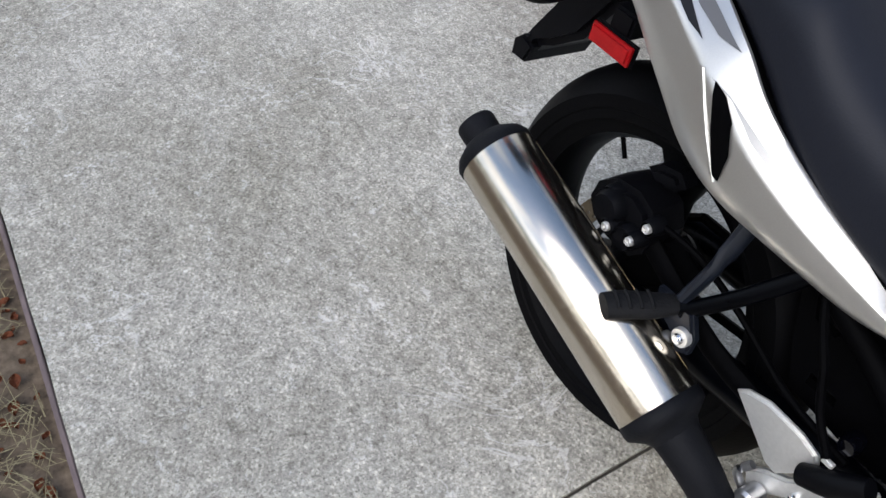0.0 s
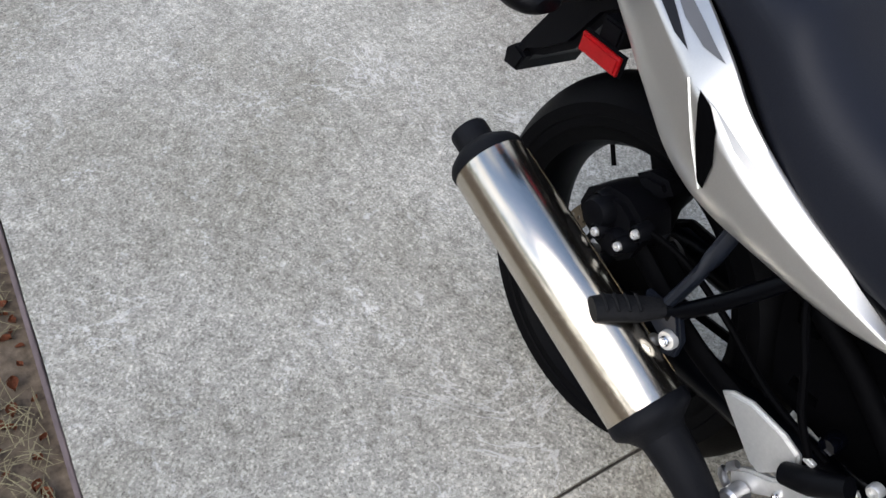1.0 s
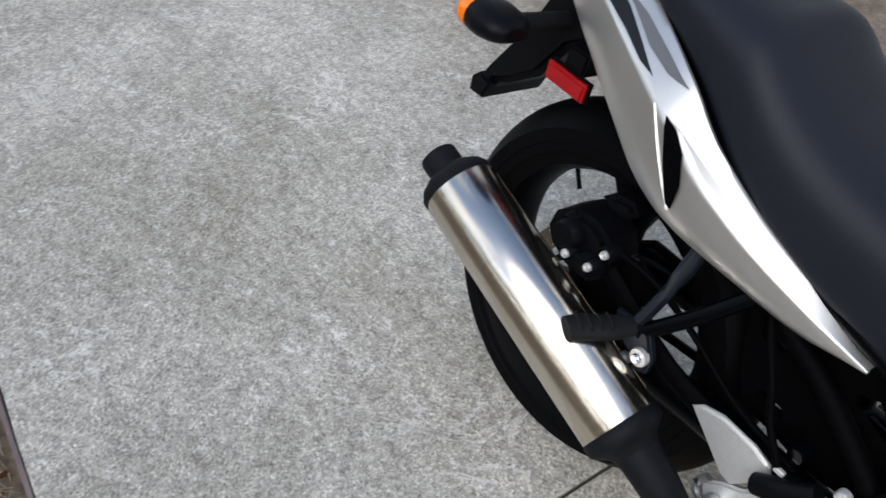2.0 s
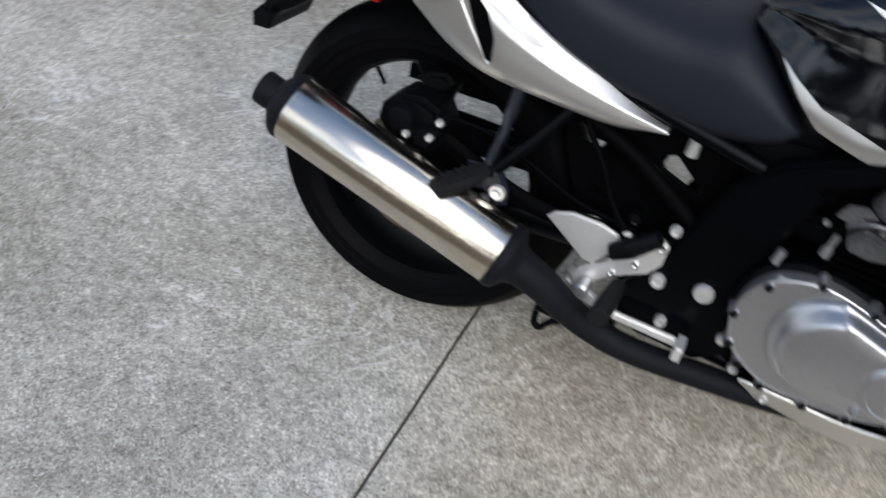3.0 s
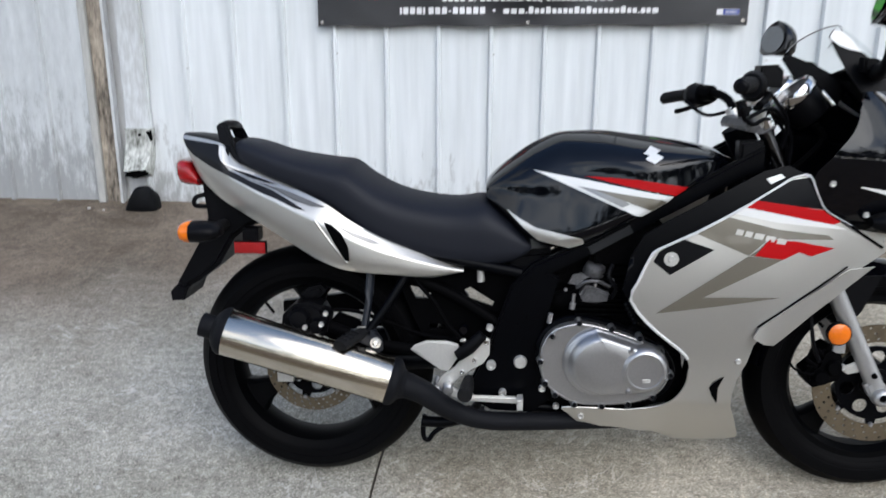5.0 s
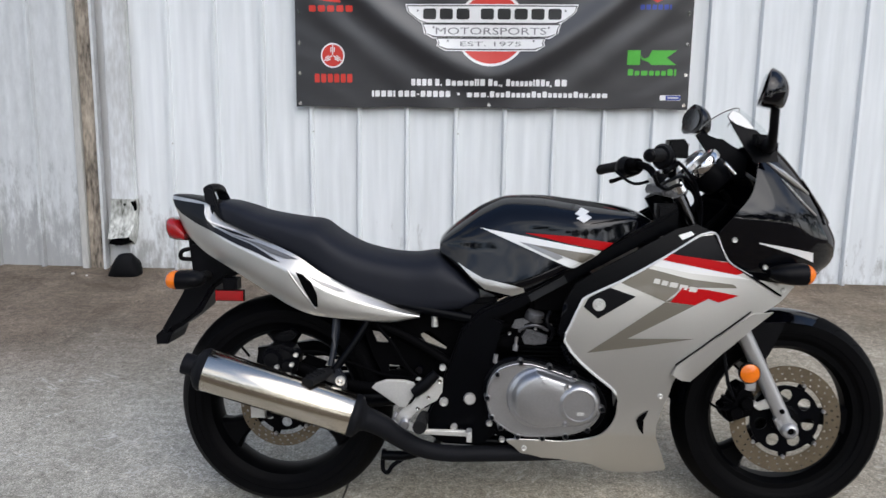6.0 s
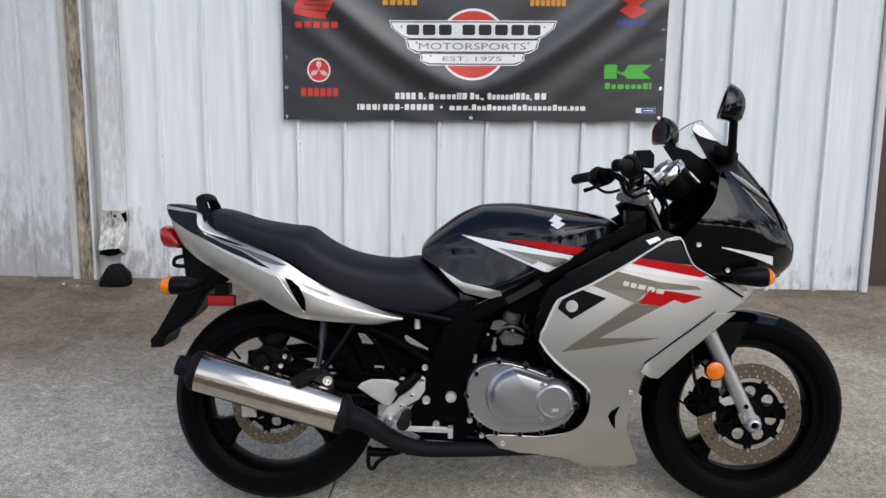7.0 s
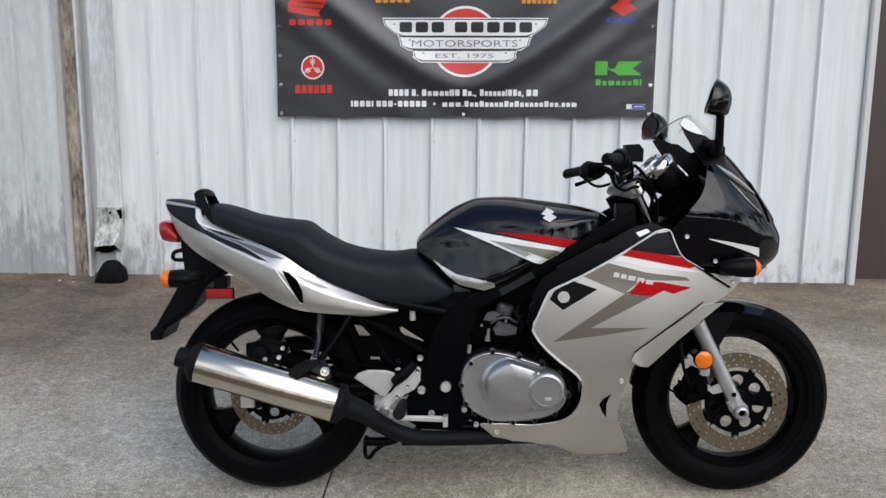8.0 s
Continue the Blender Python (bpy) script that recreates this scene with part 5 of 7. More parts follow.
for x, z in ((0.388, 0.329), (0.418, 0.360), (0.447, 0.405)):
    bolt((x, -0.153, z), 0.006, hgr, CHROME)
mc = part("brake_master_cylinder", tube([(0.378, -0.158, 0.372), (0.405, -0.160, 0.395), (0.438, -0.158, 0.428)], [0.014, 0.017, 0.014], 14, 3), SATIN_BLACK, bike)
part("hose_union", turned([(0, -0.012), (0.010, -0.012), (0.013, -0.004), (0.013, 0.012), (0, 0.012)], (0.390, -0.130, 0.432), (0, 1, 0), 14), GLOSS_BLACK, mc)
part("hose_clip", box(0.383, 0.397, -0.160, -0.152, 0.408, 0.416, 0.002), ALLOY, mc)
part("brake_light_cable", tube([(0.265, -0.12, 0.565), (0.29, -0.135, 0.535), (0.32, -0.15, 0.505), (0.35, -0.155, 0.455), (0.385, -0.155, 0.415)], 0.0052, 8), DARK, bike)
ped = part("brake_pedal", slab([(0.338, 0.286), (0.354, 0.302), (0.374, 0.294), (0.402, 0.278), (0.515, 0.277), (0.534, 0.272), (0.535, 0.259), (0.402, 0.263), (0.360, 0.274)], -0.178, -0.166, 0.004), ALLOY, bike, "alloy rear brake pedal")
part("toe_pad", box(0.523, 0.537, -0.202, -0.162, 0.252, 0.280, 0.003), ALLOY, ped)
part("pedal_pivot", turned([(0, -0.010), (0.010, -0.010), (0.014, -0.006), (0.014, 0.02), (0, 0.02)], (0.354, -0.172, 0.290), (0, 1, 0), 22), COVER_GREY, ped)
part("linkage", tube([(0.330, -0.150, 0.315), (0.322, -0.155, 0.292), (0.338, -0.155, 0.278)], 0.006, 10, 4), COVER_GREY, ped)

# stands
cs = bmesh.new()
tube([(0.350, -0.11, 0.172), (0.318, -0.11, 0.150), (0.302, -0.11, 0.128), (0.289, -0.11, 0.136), (0.288, -0.11, 0.165), (0.292, -0.11, 0.195)], 0.0065, 10, 5, cs)
tube([(0.42, -0.105, 0.205), (0.36, -0.11, 0.180), (0.285, -0.11, 0.178)], 0.014, 10, 4, cs)
part("centre_stand", cs, FRAME_BLACK, bike, "folded black centre stand with a foot tang")
ss = bmesh.new()
tube([(0.47, 0.12, 0.215), (0.44, 0.19, 0.13), (0.41, 0.262, 0.060)], 0.012, 12, 4, ss)
slab([(0.375, 0.0), (0.44, 0.0), (0.44, 0.008), (0.375, 0.008)], -0.022, 0.022, 0.002, ss)
for v in ss.verts:
    if v.co.z < 0.02 and v.co.y < 0.05:
        v.co.y += 0.270
        v.co.z += 0.0430 + (v.co.y - 0.270) * 0.1584
part("side_stand", ss, FRAME_BLACK, bike, "lowered black side stand")

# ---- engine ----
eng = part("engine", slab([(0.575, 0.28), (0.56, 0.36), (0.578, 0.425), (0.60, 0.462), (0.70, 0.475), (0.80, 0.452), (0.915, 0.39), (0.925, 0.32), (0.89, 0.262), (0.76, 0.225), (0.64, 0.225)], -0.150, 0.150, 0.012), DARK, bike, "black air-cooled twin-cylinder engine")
# black ring added behind the cover to draw the dark shade around it
part("cover_shade_ring", dome([(0.566, 0.362), (0.570, 0.412), (0.597, 0.456), (0.650, 0.480), (0.738, 0.468), (0.805, 0.444), (0.862, 0.414), (0.896, 0.368), (0.898, 0.326), (0.868, 0.283), (0.792, 0.260), (0.688, 0.254), (0.614, 0.281), (0.580, 0.314)], [(1.0, -0.150), (1.0, -0.160), (0.98, -0.163)]), FRAME_BLACK, eng)
cov = part("clutch_cover", dome([(0.573, 0.362), (0.578, 0.411), (0.602, 0.449), (0.645, 0.467), (0.690, 0.468), (0.752, 0.451), (0.808, 0.431), (0.851, 0.406), (0.878, 0.366), (0.878, 0.328), (0.851, 0.294), (0.800, 0.274), (0.730, 0.266), (0.665, 0.268), (0.616, 0.292), (0.586, 0.322)], [(1.0, -0.156), (1.0, -0.181), (0.990, -0.186), (0.972, -0.187), (0.95, -0.1835), (0.80, -0.183)]), COVER_GREY, eng, "silver-grey painted clutch cover")
hull = [(0.712 + 0.084 * math.cos(radians(a)), 0.376 + 0.084 * math.sin(radians(a))) for a in range(270, 76, -13)] + [(0.815 + 0.061 * math.cos(radians(a)), 0.362 + 0.061 * math.sin(radians(a))) for a in range(74, -92, -11)]
part("clutch_dome", dome(hull[::-1], [(1.0, -0.182), (0.985, -0.190), (0.965, -0.194), (0.94, -0.1955), (0.915, -0.197), (0.885, -0.203), (0.845, -0.212), (0.80, -0.218), (0.76, -0.2195), (0.4, -0.220)]), COVER_GREY, cov)
part("round_cap", turned([(0, -0.0075), (0.040, -0.008), (0.0415, -0.011), (0.0445, -0.011), (0.050, -0.007), (0.0565, 0.004), (0.0580, 0.010), (0.0580, 0.04)], (0.817, -0.216, 0.367), (0, 1, 0), 56), COVER_GREY, cov, "machined round cover with a cast emblem")
part("cast_emblem", box(0.812, 0.830, -0.2255, -0.2230, 0.340, 0.349, 0.001), ALLOY, cov)
for x, z in ((0.665, 0.470), (0.742, 0.457), (0.603, 0.436), (0.577, 0.372), (0.590, 0.318), (0.660, 0.266), (0.614, 0.290), (0.726, 0.263), (0.788, 0.270), (0.846, 0.289), (0.808, 0.436), (0.858, 0.404), (0.884, 0.346), (0.784, 0.414), (0.782, 0.315), (0.866, 0.352)):
    boss = (x, z) in ((0.784, 0.414), (0.782, 0.315), (0.866, 0.352))
    part("screw_boss", turned([(0.0072, -0.004), (0.0082, -0.002), (0.0092, 0.03), (0, 0.03)], (x, -0.217 if boss else -0.186, z), (0, 1, 0), 14), COVER_GREY, cov)
    bolt((x, -0.222 if boss else -0.190, z), 0.0054, cov, PIPE_BLACK if not boss else COVER_GREY)
part("oil_filler", turned([(0, -0.012), (0.0075, -0.012), (0.0075, 0.002), (0.0045, 0.004), (0.0045, 0.025), (0, 0.025)], (0.652, -0.150, 0.507), (0.1, 0, 0.99), 14), COVER_GREY, eng)
part("breather_stub", turned([(0, -0.012), (0.0065, -0.012), (0.0065, 0.012), (0, 0.012)], (0.598, -0.160, 0.474), (0.15, 0, 0.99), 12), COVER_GREY, eng)
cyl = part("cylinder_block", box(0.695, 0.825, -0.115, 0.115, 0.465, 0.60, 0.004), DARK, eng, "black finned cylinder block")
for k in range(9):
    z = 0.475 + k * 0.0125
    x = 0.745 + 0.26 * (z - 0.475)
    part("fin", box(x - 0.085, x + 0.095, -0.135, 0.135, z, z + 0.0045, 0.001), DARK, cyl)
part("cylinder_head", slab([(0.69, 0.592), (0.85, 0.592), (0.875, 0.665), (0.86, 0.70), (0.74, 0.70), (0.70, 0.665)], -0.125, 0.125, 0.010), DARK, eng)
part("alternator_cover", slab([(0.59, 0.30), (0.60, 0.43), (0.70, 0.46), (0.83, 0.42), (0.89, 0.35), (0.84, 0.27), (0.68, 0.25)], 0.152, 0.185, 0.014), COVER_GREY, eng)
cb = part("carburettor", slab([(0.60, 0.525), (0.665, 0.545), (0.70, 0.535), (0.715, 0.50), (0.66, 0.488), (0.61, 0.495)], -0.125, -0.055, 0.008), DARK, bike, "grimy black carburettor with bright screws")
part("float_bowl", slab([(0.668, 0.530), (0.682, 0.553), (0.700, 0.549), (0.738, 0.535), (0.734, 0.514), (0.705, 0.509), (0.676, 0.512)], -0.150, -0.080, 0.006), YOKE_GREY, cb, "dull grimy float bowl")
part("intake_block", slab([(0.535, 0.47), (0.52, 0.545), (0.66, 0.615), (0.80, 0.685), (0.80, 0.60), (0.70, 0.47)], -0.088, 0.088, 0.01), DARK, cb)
part("throttle_link", tube([(0.66, -0.14, 0.545), (0.68, -0.145, 0.560), (0.71, -0.145, 0.562), (0.74, -0.14, 0.548)], 0.0045, 8), YOKE_GREY, cb)
part("carburettor_cap", turned([(0, 0.012), (0.018, 0.012), (0.024, 0.008), (0.026, 0.0), (0.026, -0.014), (0, -0.014)], (0.705, -0.118, 0.588), (0.25, -0.25, 0.95), 20), YOKE_GREY, cb, "dull grey carburettor cap")
part("choke_bracket", slab([(0.640, 0.556), (0.650, 0.578), (0.672, 0.583), (0.690, 0.572), (0.676, 0.566), (0.662, 0.552)], -0.146, -0.141, 0.001), YOKE_GREY, cb)
part("fuel_hose", tube([(0.745, -0.13, 0.600), (0.735, -0.145, 0.575), (0.752, -0.150, 0.548), (0.745, -0.14, 0.522)], 0.0055, 8), SATIN_BLACK, cb)
for x, z in ((0.635, 0.540), (0.672, 0.560), (0.705, 0.553), (0.745, 0.565)):
    bolt((x, -0.142, z), 0.0045, cb, COVER_GREY)
part("cable_boot", turned([(0, -0.034)] + [(0.0085 if k % 2 else 0.0062, -0.032 + 0.005 * k) for k in range(13)] + [(0, 0.032)], (0.790, -0.146, 0.487), (-0.45, 0, 0.89), 14), SATIN_BLACK, bike, "ribbed black rubber boot")
part("airbox", slab([(0.485, 0.56), (0.49, 0.62), (0.60, 0.63), (0.615, 0.56), (0.60, 0.50), (0.53, 0.49)], -0.095, 0.095, 0.015), SATIN_BLACK, bike, "black plastic airbox")
# added plate that blocks the view behind the struts; its holes leave the gaps
backing_gaps = [[(0.252, 0.530), (0.274, 0.527), (0.308, 0.510), (0.298, 0.494), (0.268, 0.496)], [(0.389, 0.522), (0.414, 0.532), (0.466, 0.491), (0.461, 0.478), (0.398, 0.500)],
              [(0.302, 0.434), (0.341, 0.430), (0.345, 0.418), (0.303, 0.416)], [(0.447, 0.437), (0.467, 0.426), (0.465, 0.413), (0.446, 0.418)]]
part("dark_backing", pierced([(0.175, 0.600), (0.330, 0.612), (0.530, 0.600), (0.545, 0.530), (0.500, 0.440), (0.470, 0.395), (0.400, 0.385), (0.290, 0.395), (0.262, 0.450), (0.235, 0.520)], backing_gaps, -0.090, -0.076), DARK, bike, "black pierced plate added as a dark backing behind the struts")
part("intake_stub", tube([(0.60, -0.06, 0.545), (0.64, -0.06, 0.545)], 0.03, 14, 1), DARK, bike)
part("side_reservoir", tube([(0.431, -0.105, 0.548), (0.430, -0.107, 0.590)], [0.010, 0.0085], 12, 1), ALLOY, bike, "translucent white fluid bottle")
part("horn_bracket", box(0.75, 0.80, -0.125, -0.10, 0.43, 0.47, 0.004), DARK, bike)
part("oil_cooler", box(0.985, 1.02, -0.10, 0.10, 0.42, 0.56, 0.004), DARK, bike, "black finned oil cooler")
part("oil_hose", tube([(0.76, -0.14, 0.435), (0.80, -0.155, 0.452), (0.85, -0.15, 0.43), (0.90, -0.14, 0.42), (0.98, -0.09, 0.45)], 0.009, 10), DARK, bike)

# ---- tank, seat, tail ----
TANK_TOP = [(0.440, 0.785), (0.452, 0.800), (0.496, 0.839), (0.563, 0.884), (0.630, 0.908), (0.710, 0.911), (0.803, 0.902), (0.903, 0.889), (0.978, 0.874), (1.020, 0.852), (1.035, 0.835)]
TANK_LOW = [(0.440, 0.750), (0.457, 0.738), (0.495, 0.705), (0.558, 0.650), (0.628, 0.634), (0.678, 0.650), (0.779, 0.702), (0.885, 0.766), (0.953, 0.805), (1.035, 0.825)]
TANK_W = [(0.440, 0.085), (0.470, 0.108), (0.520, 0.136), (0.580, 0.150), (0.640, 0.160), (0.720, 0.172), (0.800, 0.175), (0.880, 0.162), (0.950, 0.135), (1.000, 0.105), (1.035, 0.080)]


def tank_depth(x, z):
    """Right flank of the tank: fullest low down, drawn in at the knees, with a shoulder and a nearly flat top."""
    t, b, w = lerp_table(TANK_TOP, x), lerp_table(TANK_LOW, x), lerp_table(TANK_W, x)
    u = min(1, max(0, (z - b) / max(1e-4, t - b)))
    # the flank leans in behind, over the knees, and stands upright in front
    lean = 0.34 - 0.24 * min(1, max(0, (x - 0.62) / 0.20))
    if u < 0.12:
        body = 1.0 - 0.10 * (1 - u / 0.12) ** 2
    elif u < 0.5:
        body = 1.0 - lean * (u - 0.12)
    else:
        body = (1.0 - 0.38 * lean) * (1 - ((u - 0.5) / 0.5) ** 2.6) ** 0.60
    scoop = 0.012 * math.exp(-(((x - 0.70) / 0.085) ** 2)) * math.exp(-(((z - 0.815) / 0.025) ** 2))
    return -(w * body - scoop)


def tank_mesh():
    bm = bmesh.new()
    nx, nu = 60, 26
    rings = []
    for i in range(nx + 1):
        x = 0.440 + (1.035 - 0.440) * i / nx
        t, b = lerp_table(TANK_TOP, x), lerp_table(TANK_LOW, x)
        ring = []
        for j in range(nu + 1):
            u = math.sin(j / nu * math.pi / 2)
            z = b + (t - b) * u
            ring.append((x, tank_depth(x, z), z))
        full = ring + [(p[0], -p[1], p[2]) for p in ring[-2::-1]]
        rings.append([bm.verts.new(p) for p in full])
    m = len(rings[0])
    for a, b in zip(rings, rings[1:]):
        for s in range(m - 1):
            bm.faces.new((a[s], a[s + 1], b[s + 1], b[s]))
        bm.faces.new((a[m - 1], a[0], b[0], b[m - 1]))
    bm.faces.new(rings[0][::-1])
    bm.faces.new(rings[-1])
    bmesh.ops.smooth_vert(bm, verts=bm.verts[:], factor=0.4, use_axis_x=True, use_axis_y=True, use_axis_z=True)
    return bm


tank = part("fuel_tank", tank_mesh(), GLOSS_BLACK, bike, "gloss black fuel tank with white, grey and red graphics", 60)


def graphic(name, outline, depth, material, parent, lift=0.0015, step=0.02, both=True, label=""):
    """A vinyl graphic that hugs the panel under it, on both flanks."""
    bm = shell(outline, lambda x, z: depth(x, z) - lift, 0, step * 0.6)
    other = mirrored(bm) if both else None
    part(name, bm, material, parent, label, 60)
    if other:
        part(name, other, material, parent, label, 60)


graphic("white_wedge", [(0.553, 0.824), (0.700, 0.800), (0.872, 0.770), (0.860, 0.757), (0.800, 0.724), (0.785, 0.727)], tank_depth, WHITE_FILM, tank)
graphic("taupe_wedge", [(0.690, 0.784), (0.845, 0.763), (0.858, 0.757), (0.822, 0.738)], tank_depth, TAUPE, tank, 0.0032)
graphic("grey_wedge", [(0.655, 0.790), (0.735, 0.778), (0.772, 0.752), (0.755, 0.745)], tank_depth, GREY_FILM, tank, 0.003)
graphic("red_flash", [(0.670, 0.813), (0.790, 0.808), (0.905, 0.791), (0.877, 0.772), (0.780, 0.790)], tank_depth, RED_FILM, tank, 0.0022)
graphic("silver_heel", [(0.490, 0.731), (0.520, 0.712), (0.560, 0.690), (0.615, 0.679), (0.668, 0.668), (0.672, 0.655), (0.640, 0.644), (0.566, 0.660), (0.530, 0.690)], tank_depth, SILVER, tank)
graphic("emblem", [(0.803, 0.866), (0.823, 0.882), (0.843, 0.872), (0.832, 0.866), (0.847, 0.858), (0.825, 0.844), (0.805, 0.855), (0.815, 0.861)], tank_depth, WHITE_FILM, tank, 0.003, label="small white maker's sign")
part("filler_cap", turned([(0, 0.016), (0.030, 0.016), (0.036, 0.010), (0.040, 0.0), (0.040, -0.02)], (0.735, 0, 0.887), (-0.02, 0, 1), 40), CHROME, tank, "flush chrome filler cap")

seat_rows = dense([(-0.190, 0.845, 0.876, 0.050), (-0.165, 0.826, 0.887, 0.082), (-0.110, 0.800, 0.874, 0.100), (-0.060, 0.780, 0.857, 0.112), (0.000, 0.755, 0.846, 0.122), (0.060, 0.722, 0.838, 0.131), (0.105, 0.690, 0.832, 0.137), (0.150, 0.660, 0.800, 0.140), (0.215, 0.625, 0.766, 0.139), (0.296, 0.598, 0.746, 0.136), (0.373, 0.580, 0.741, 0.134), (0.435, 0.578, 0.748, 0.137), (0.470, 0.585, 0.728, 0.136), (0.505, 0.595, 0.700, 0.134), (0.535, 0.612, 0.668, 0.130), (0.552, 0.630, 0.648, 0.122)], 3)
seat = part("seat", soft_box(seat_rows, 36, 2.9, power_low=5.0), VINYL, bike, "stepped dual seat in matt black vinyl", 60)

TAIL_W = [(-0.330, 0.042), (-0.300, 0.064), (-0.250, 0.090), (-0.200, 0.112), (-0.100, 0.140), (0.0, 0.160), (0.060, 0.169), (0.120, 0.170), (0.200, 0.162), (0.300, 0.147), (0.390, 0.134)]
TAIL_TOPZ = [(-0.314, 0.897), (-0.210, 0.878), (-0.175, 0.838), (-0.117, 0.810), (-0.040, 0.781), (0.055, 0.743), (0.125, 0.698), (0.215, 0.650), (0.311, 0.614), (0.390, 0.585)]
TAIL_LOWZ = [(-0.314, 0.880), (-0.271, 0.796), (-0.214, 0.748), (-0.156, 0.716), (-0.096, 0.684), (-0.026, 0.645), (0.039, 0.609), (0.108, 0.584), (0.217, 0.571), (0.307, 0.563), (0.390, 0.575)]


def tail_depth(x, z):
    """Right flank: it leans out up to a ridge and turns in above it, towards the seat."""
    w, t, b = lerp_table(TAIL_W, x), lerp_table(TAIL_TOPZ, x), lerp_table(TAIL_LOWZ, x)
    u = min(1.1, max(-0.1, (z - b) / max(0.012, t - b)))
    k = min(1, (x + 0.36) / 0.2)
    low, high = max(0, 0.66 - u) / 0.66, max(0, u - 0.66) / 0.34
    d = -0.003 * low + 0.012 * low ** 4 + (0.042 - 0.020 * min(1, max(0, (x + 0.05) / 0.15))) * k * high ** 1.1
    return -(w - d)


for sgn in (-1, 1):
    bm = bmesh.new()
    rows = []
    for i in range(97):
        x = -0.314 + 0.704 * i / 96
        t, b = lerp_table(TAIL_TOPZ, x), lerp_table(TAIL_LOWZ, x)
        rows.append([bm.verts.new((x, tail_depth(x, b + (t - b) * q / 24), b + (t - b) * q / 24)) for q in range(25)])
    for p, q in zip(rows, rows[1:]):
        for i in range(24):
            bm.faces.new((p[i], p[i + 1], q[i + 1], q[i]))
    ext = bmesh.ops.extrude_face_region(bm, geom=bm.faces[:])
    for v in ext["geom"]:
        if isinstance(v, bmesh.types.BMVert):
            v.co.y += 0.004
    if sgn > 0:
        for v in bm.verts:
            v.co.y = -v.co.y
        bmesh.ops.reverse_faces(bm, faces=bm.faces[:])
    cowl = part("tail_cowl", bm, SILVER, bike, "silver tail fairing with grey graphics", 50)

    def flank(outline, lift):
        b2 = shell(outline, lambda x, z: tail_depth(x, z) - lift, 0, 0.008)
        return b2 if sgn < 0 else mirrored(b2)
    part("tail_insert", flank([(-0.311, 0.888), (-0.280, 0.884), (-0.216, 0.876), (-0.208, 0.851), (-0.197, 0.832), (-0.182, 0.816), (-0.132, 0.793), (-0.074, 0.772), (-0.030, 0.750), (0.014, 0.726), (-0.014, 0.733), (-0.057, 0.752), (-0.099, 0.767), (-0.143, 0.786), (-0.187, 0.806), (-0.234, 0.825), (-0.282, 0.850), (-0.303, 0.868)], 0.002), PANEL_BLACK, cowl, "dark tail panel that runs out in a thin dart")
    part("pinstripe", flank([(-0.180, 0.819), (-0.136, 0.807), (-0.107, 0.798), (-0.062, 0.783), (-0.091, 0.788), (-0.133, 0.800)], 0.002), PANEL_BLACK, cowl)
    part("stripe_and_crease_shade", flank([(-0.165, 0.808), (-0.111, 0.790), (-0.048, 0.773), (0.010, 0.753), (0.061, 0.734), (0.026, 0.736), (-0.017, 0.749), (-0.070, 0.774)], 0.002), STRIPE, cowl)
    # grey film that paints the shade of the concave facet below the ridge
    part("stripe_and_crease_shade", flank([(0.049, 0.703), (0.095, 0.690), (0.174, 0.657), (0.190, 0.648), (0.172, 0.650), (0.128, 0.668), (0.112, 0.678), (0.080, 0.696)], 0.002), GREY_FILM, cowl)
    part("pale_edge", tube([(x, sgn * -tail_depth(x, z), z) for x, z in ((-0.211, 0.872), (-0.206, 0.848), (-0.192, 0.829), (-0.166, 0.818), (-0.122, 0.806))], [0.003, 0.004, 0.0042, 0.0036, 0.002], 8), EDGE_WHITE, cowl)
    part("vent", flank([(0.058, 0.702), (0.078, 0.694), (0.101, 0.675), (0.117, 0.642), (0.119, 0.608), (0.109, 0.610), (0.082, 0.654)], 0.0024), HOLE, cowl, "slit-shaped black air vent")
    part("vent_lip", tube([(0.036, sgn * -tail_depth(0.036, 0.705), 0.705), (0.076, sgn * -tail_depth(0.078, 0.648), 0.650), (0.112, sgn * -tail_depth(0.112, 0.602), 0.602)], 0.0028, 8), SILVER, cowl)
part("tail_top", soft_box(dense([(-0.322, 0.880, 0.900, 0.030), (-0.290, 0.850, 0.900, 0.058), (-0.240, 0.820, 0.893, 0.080), (-0.19, 0.800, 0.880, 0.088)], 3), 24, 3), SATIN_BLACK, bike, "black plastic tail top")
gr = bmesh.new()
for y0, y1 in ((-0.088, -0.070), (0.070, 0.088)):
    slab([(-0.228, 0.918), (-0.220, 0.927), (-0.200, 0.921), (-0.190, 0.898), (-0.181, 0.876), (-0.164, 0.846), (-0.136, 0.808), (-0.172, 0.816), (-0.194, 0.829), (-0.211, 0.854), (-0.220, 0.889)], y0, y1, 0.005, gr)
tube([(-0.211, -0.080, 0.917), (-0.209, -0.050, 0.920), (-0.206, 0.0, 0.919), (-0.207, 0.050, 0.916), (-0.208, 0.080, 0.912)], 0.0125, 12, 4, gr)
for v in gr.verts:
    # the two sides draw together towards the top of the loop
    v.co.y *= 1 - 0.38 * max(0, v.co.z - 0.815) / 0.11
part("grab_rail", gr, SATIN_BLACK, bike, "black flat-sided passenger grab rail")
tray = soft_box(dense([(-0.14, 0.740, 0.800, 0.085), (-0.05, 0.690, 0.770, 0.115), (0.05, 0.640, 0.735, 0.130), (0.15, 0.610, 0.690, 0.133), (0.25, 0.595, 0.645, 0.132), (0.35, 0.580, 0.615, 0.126), (0.46, 0.575, 0.605, 0.118)], 3), 24, 5)
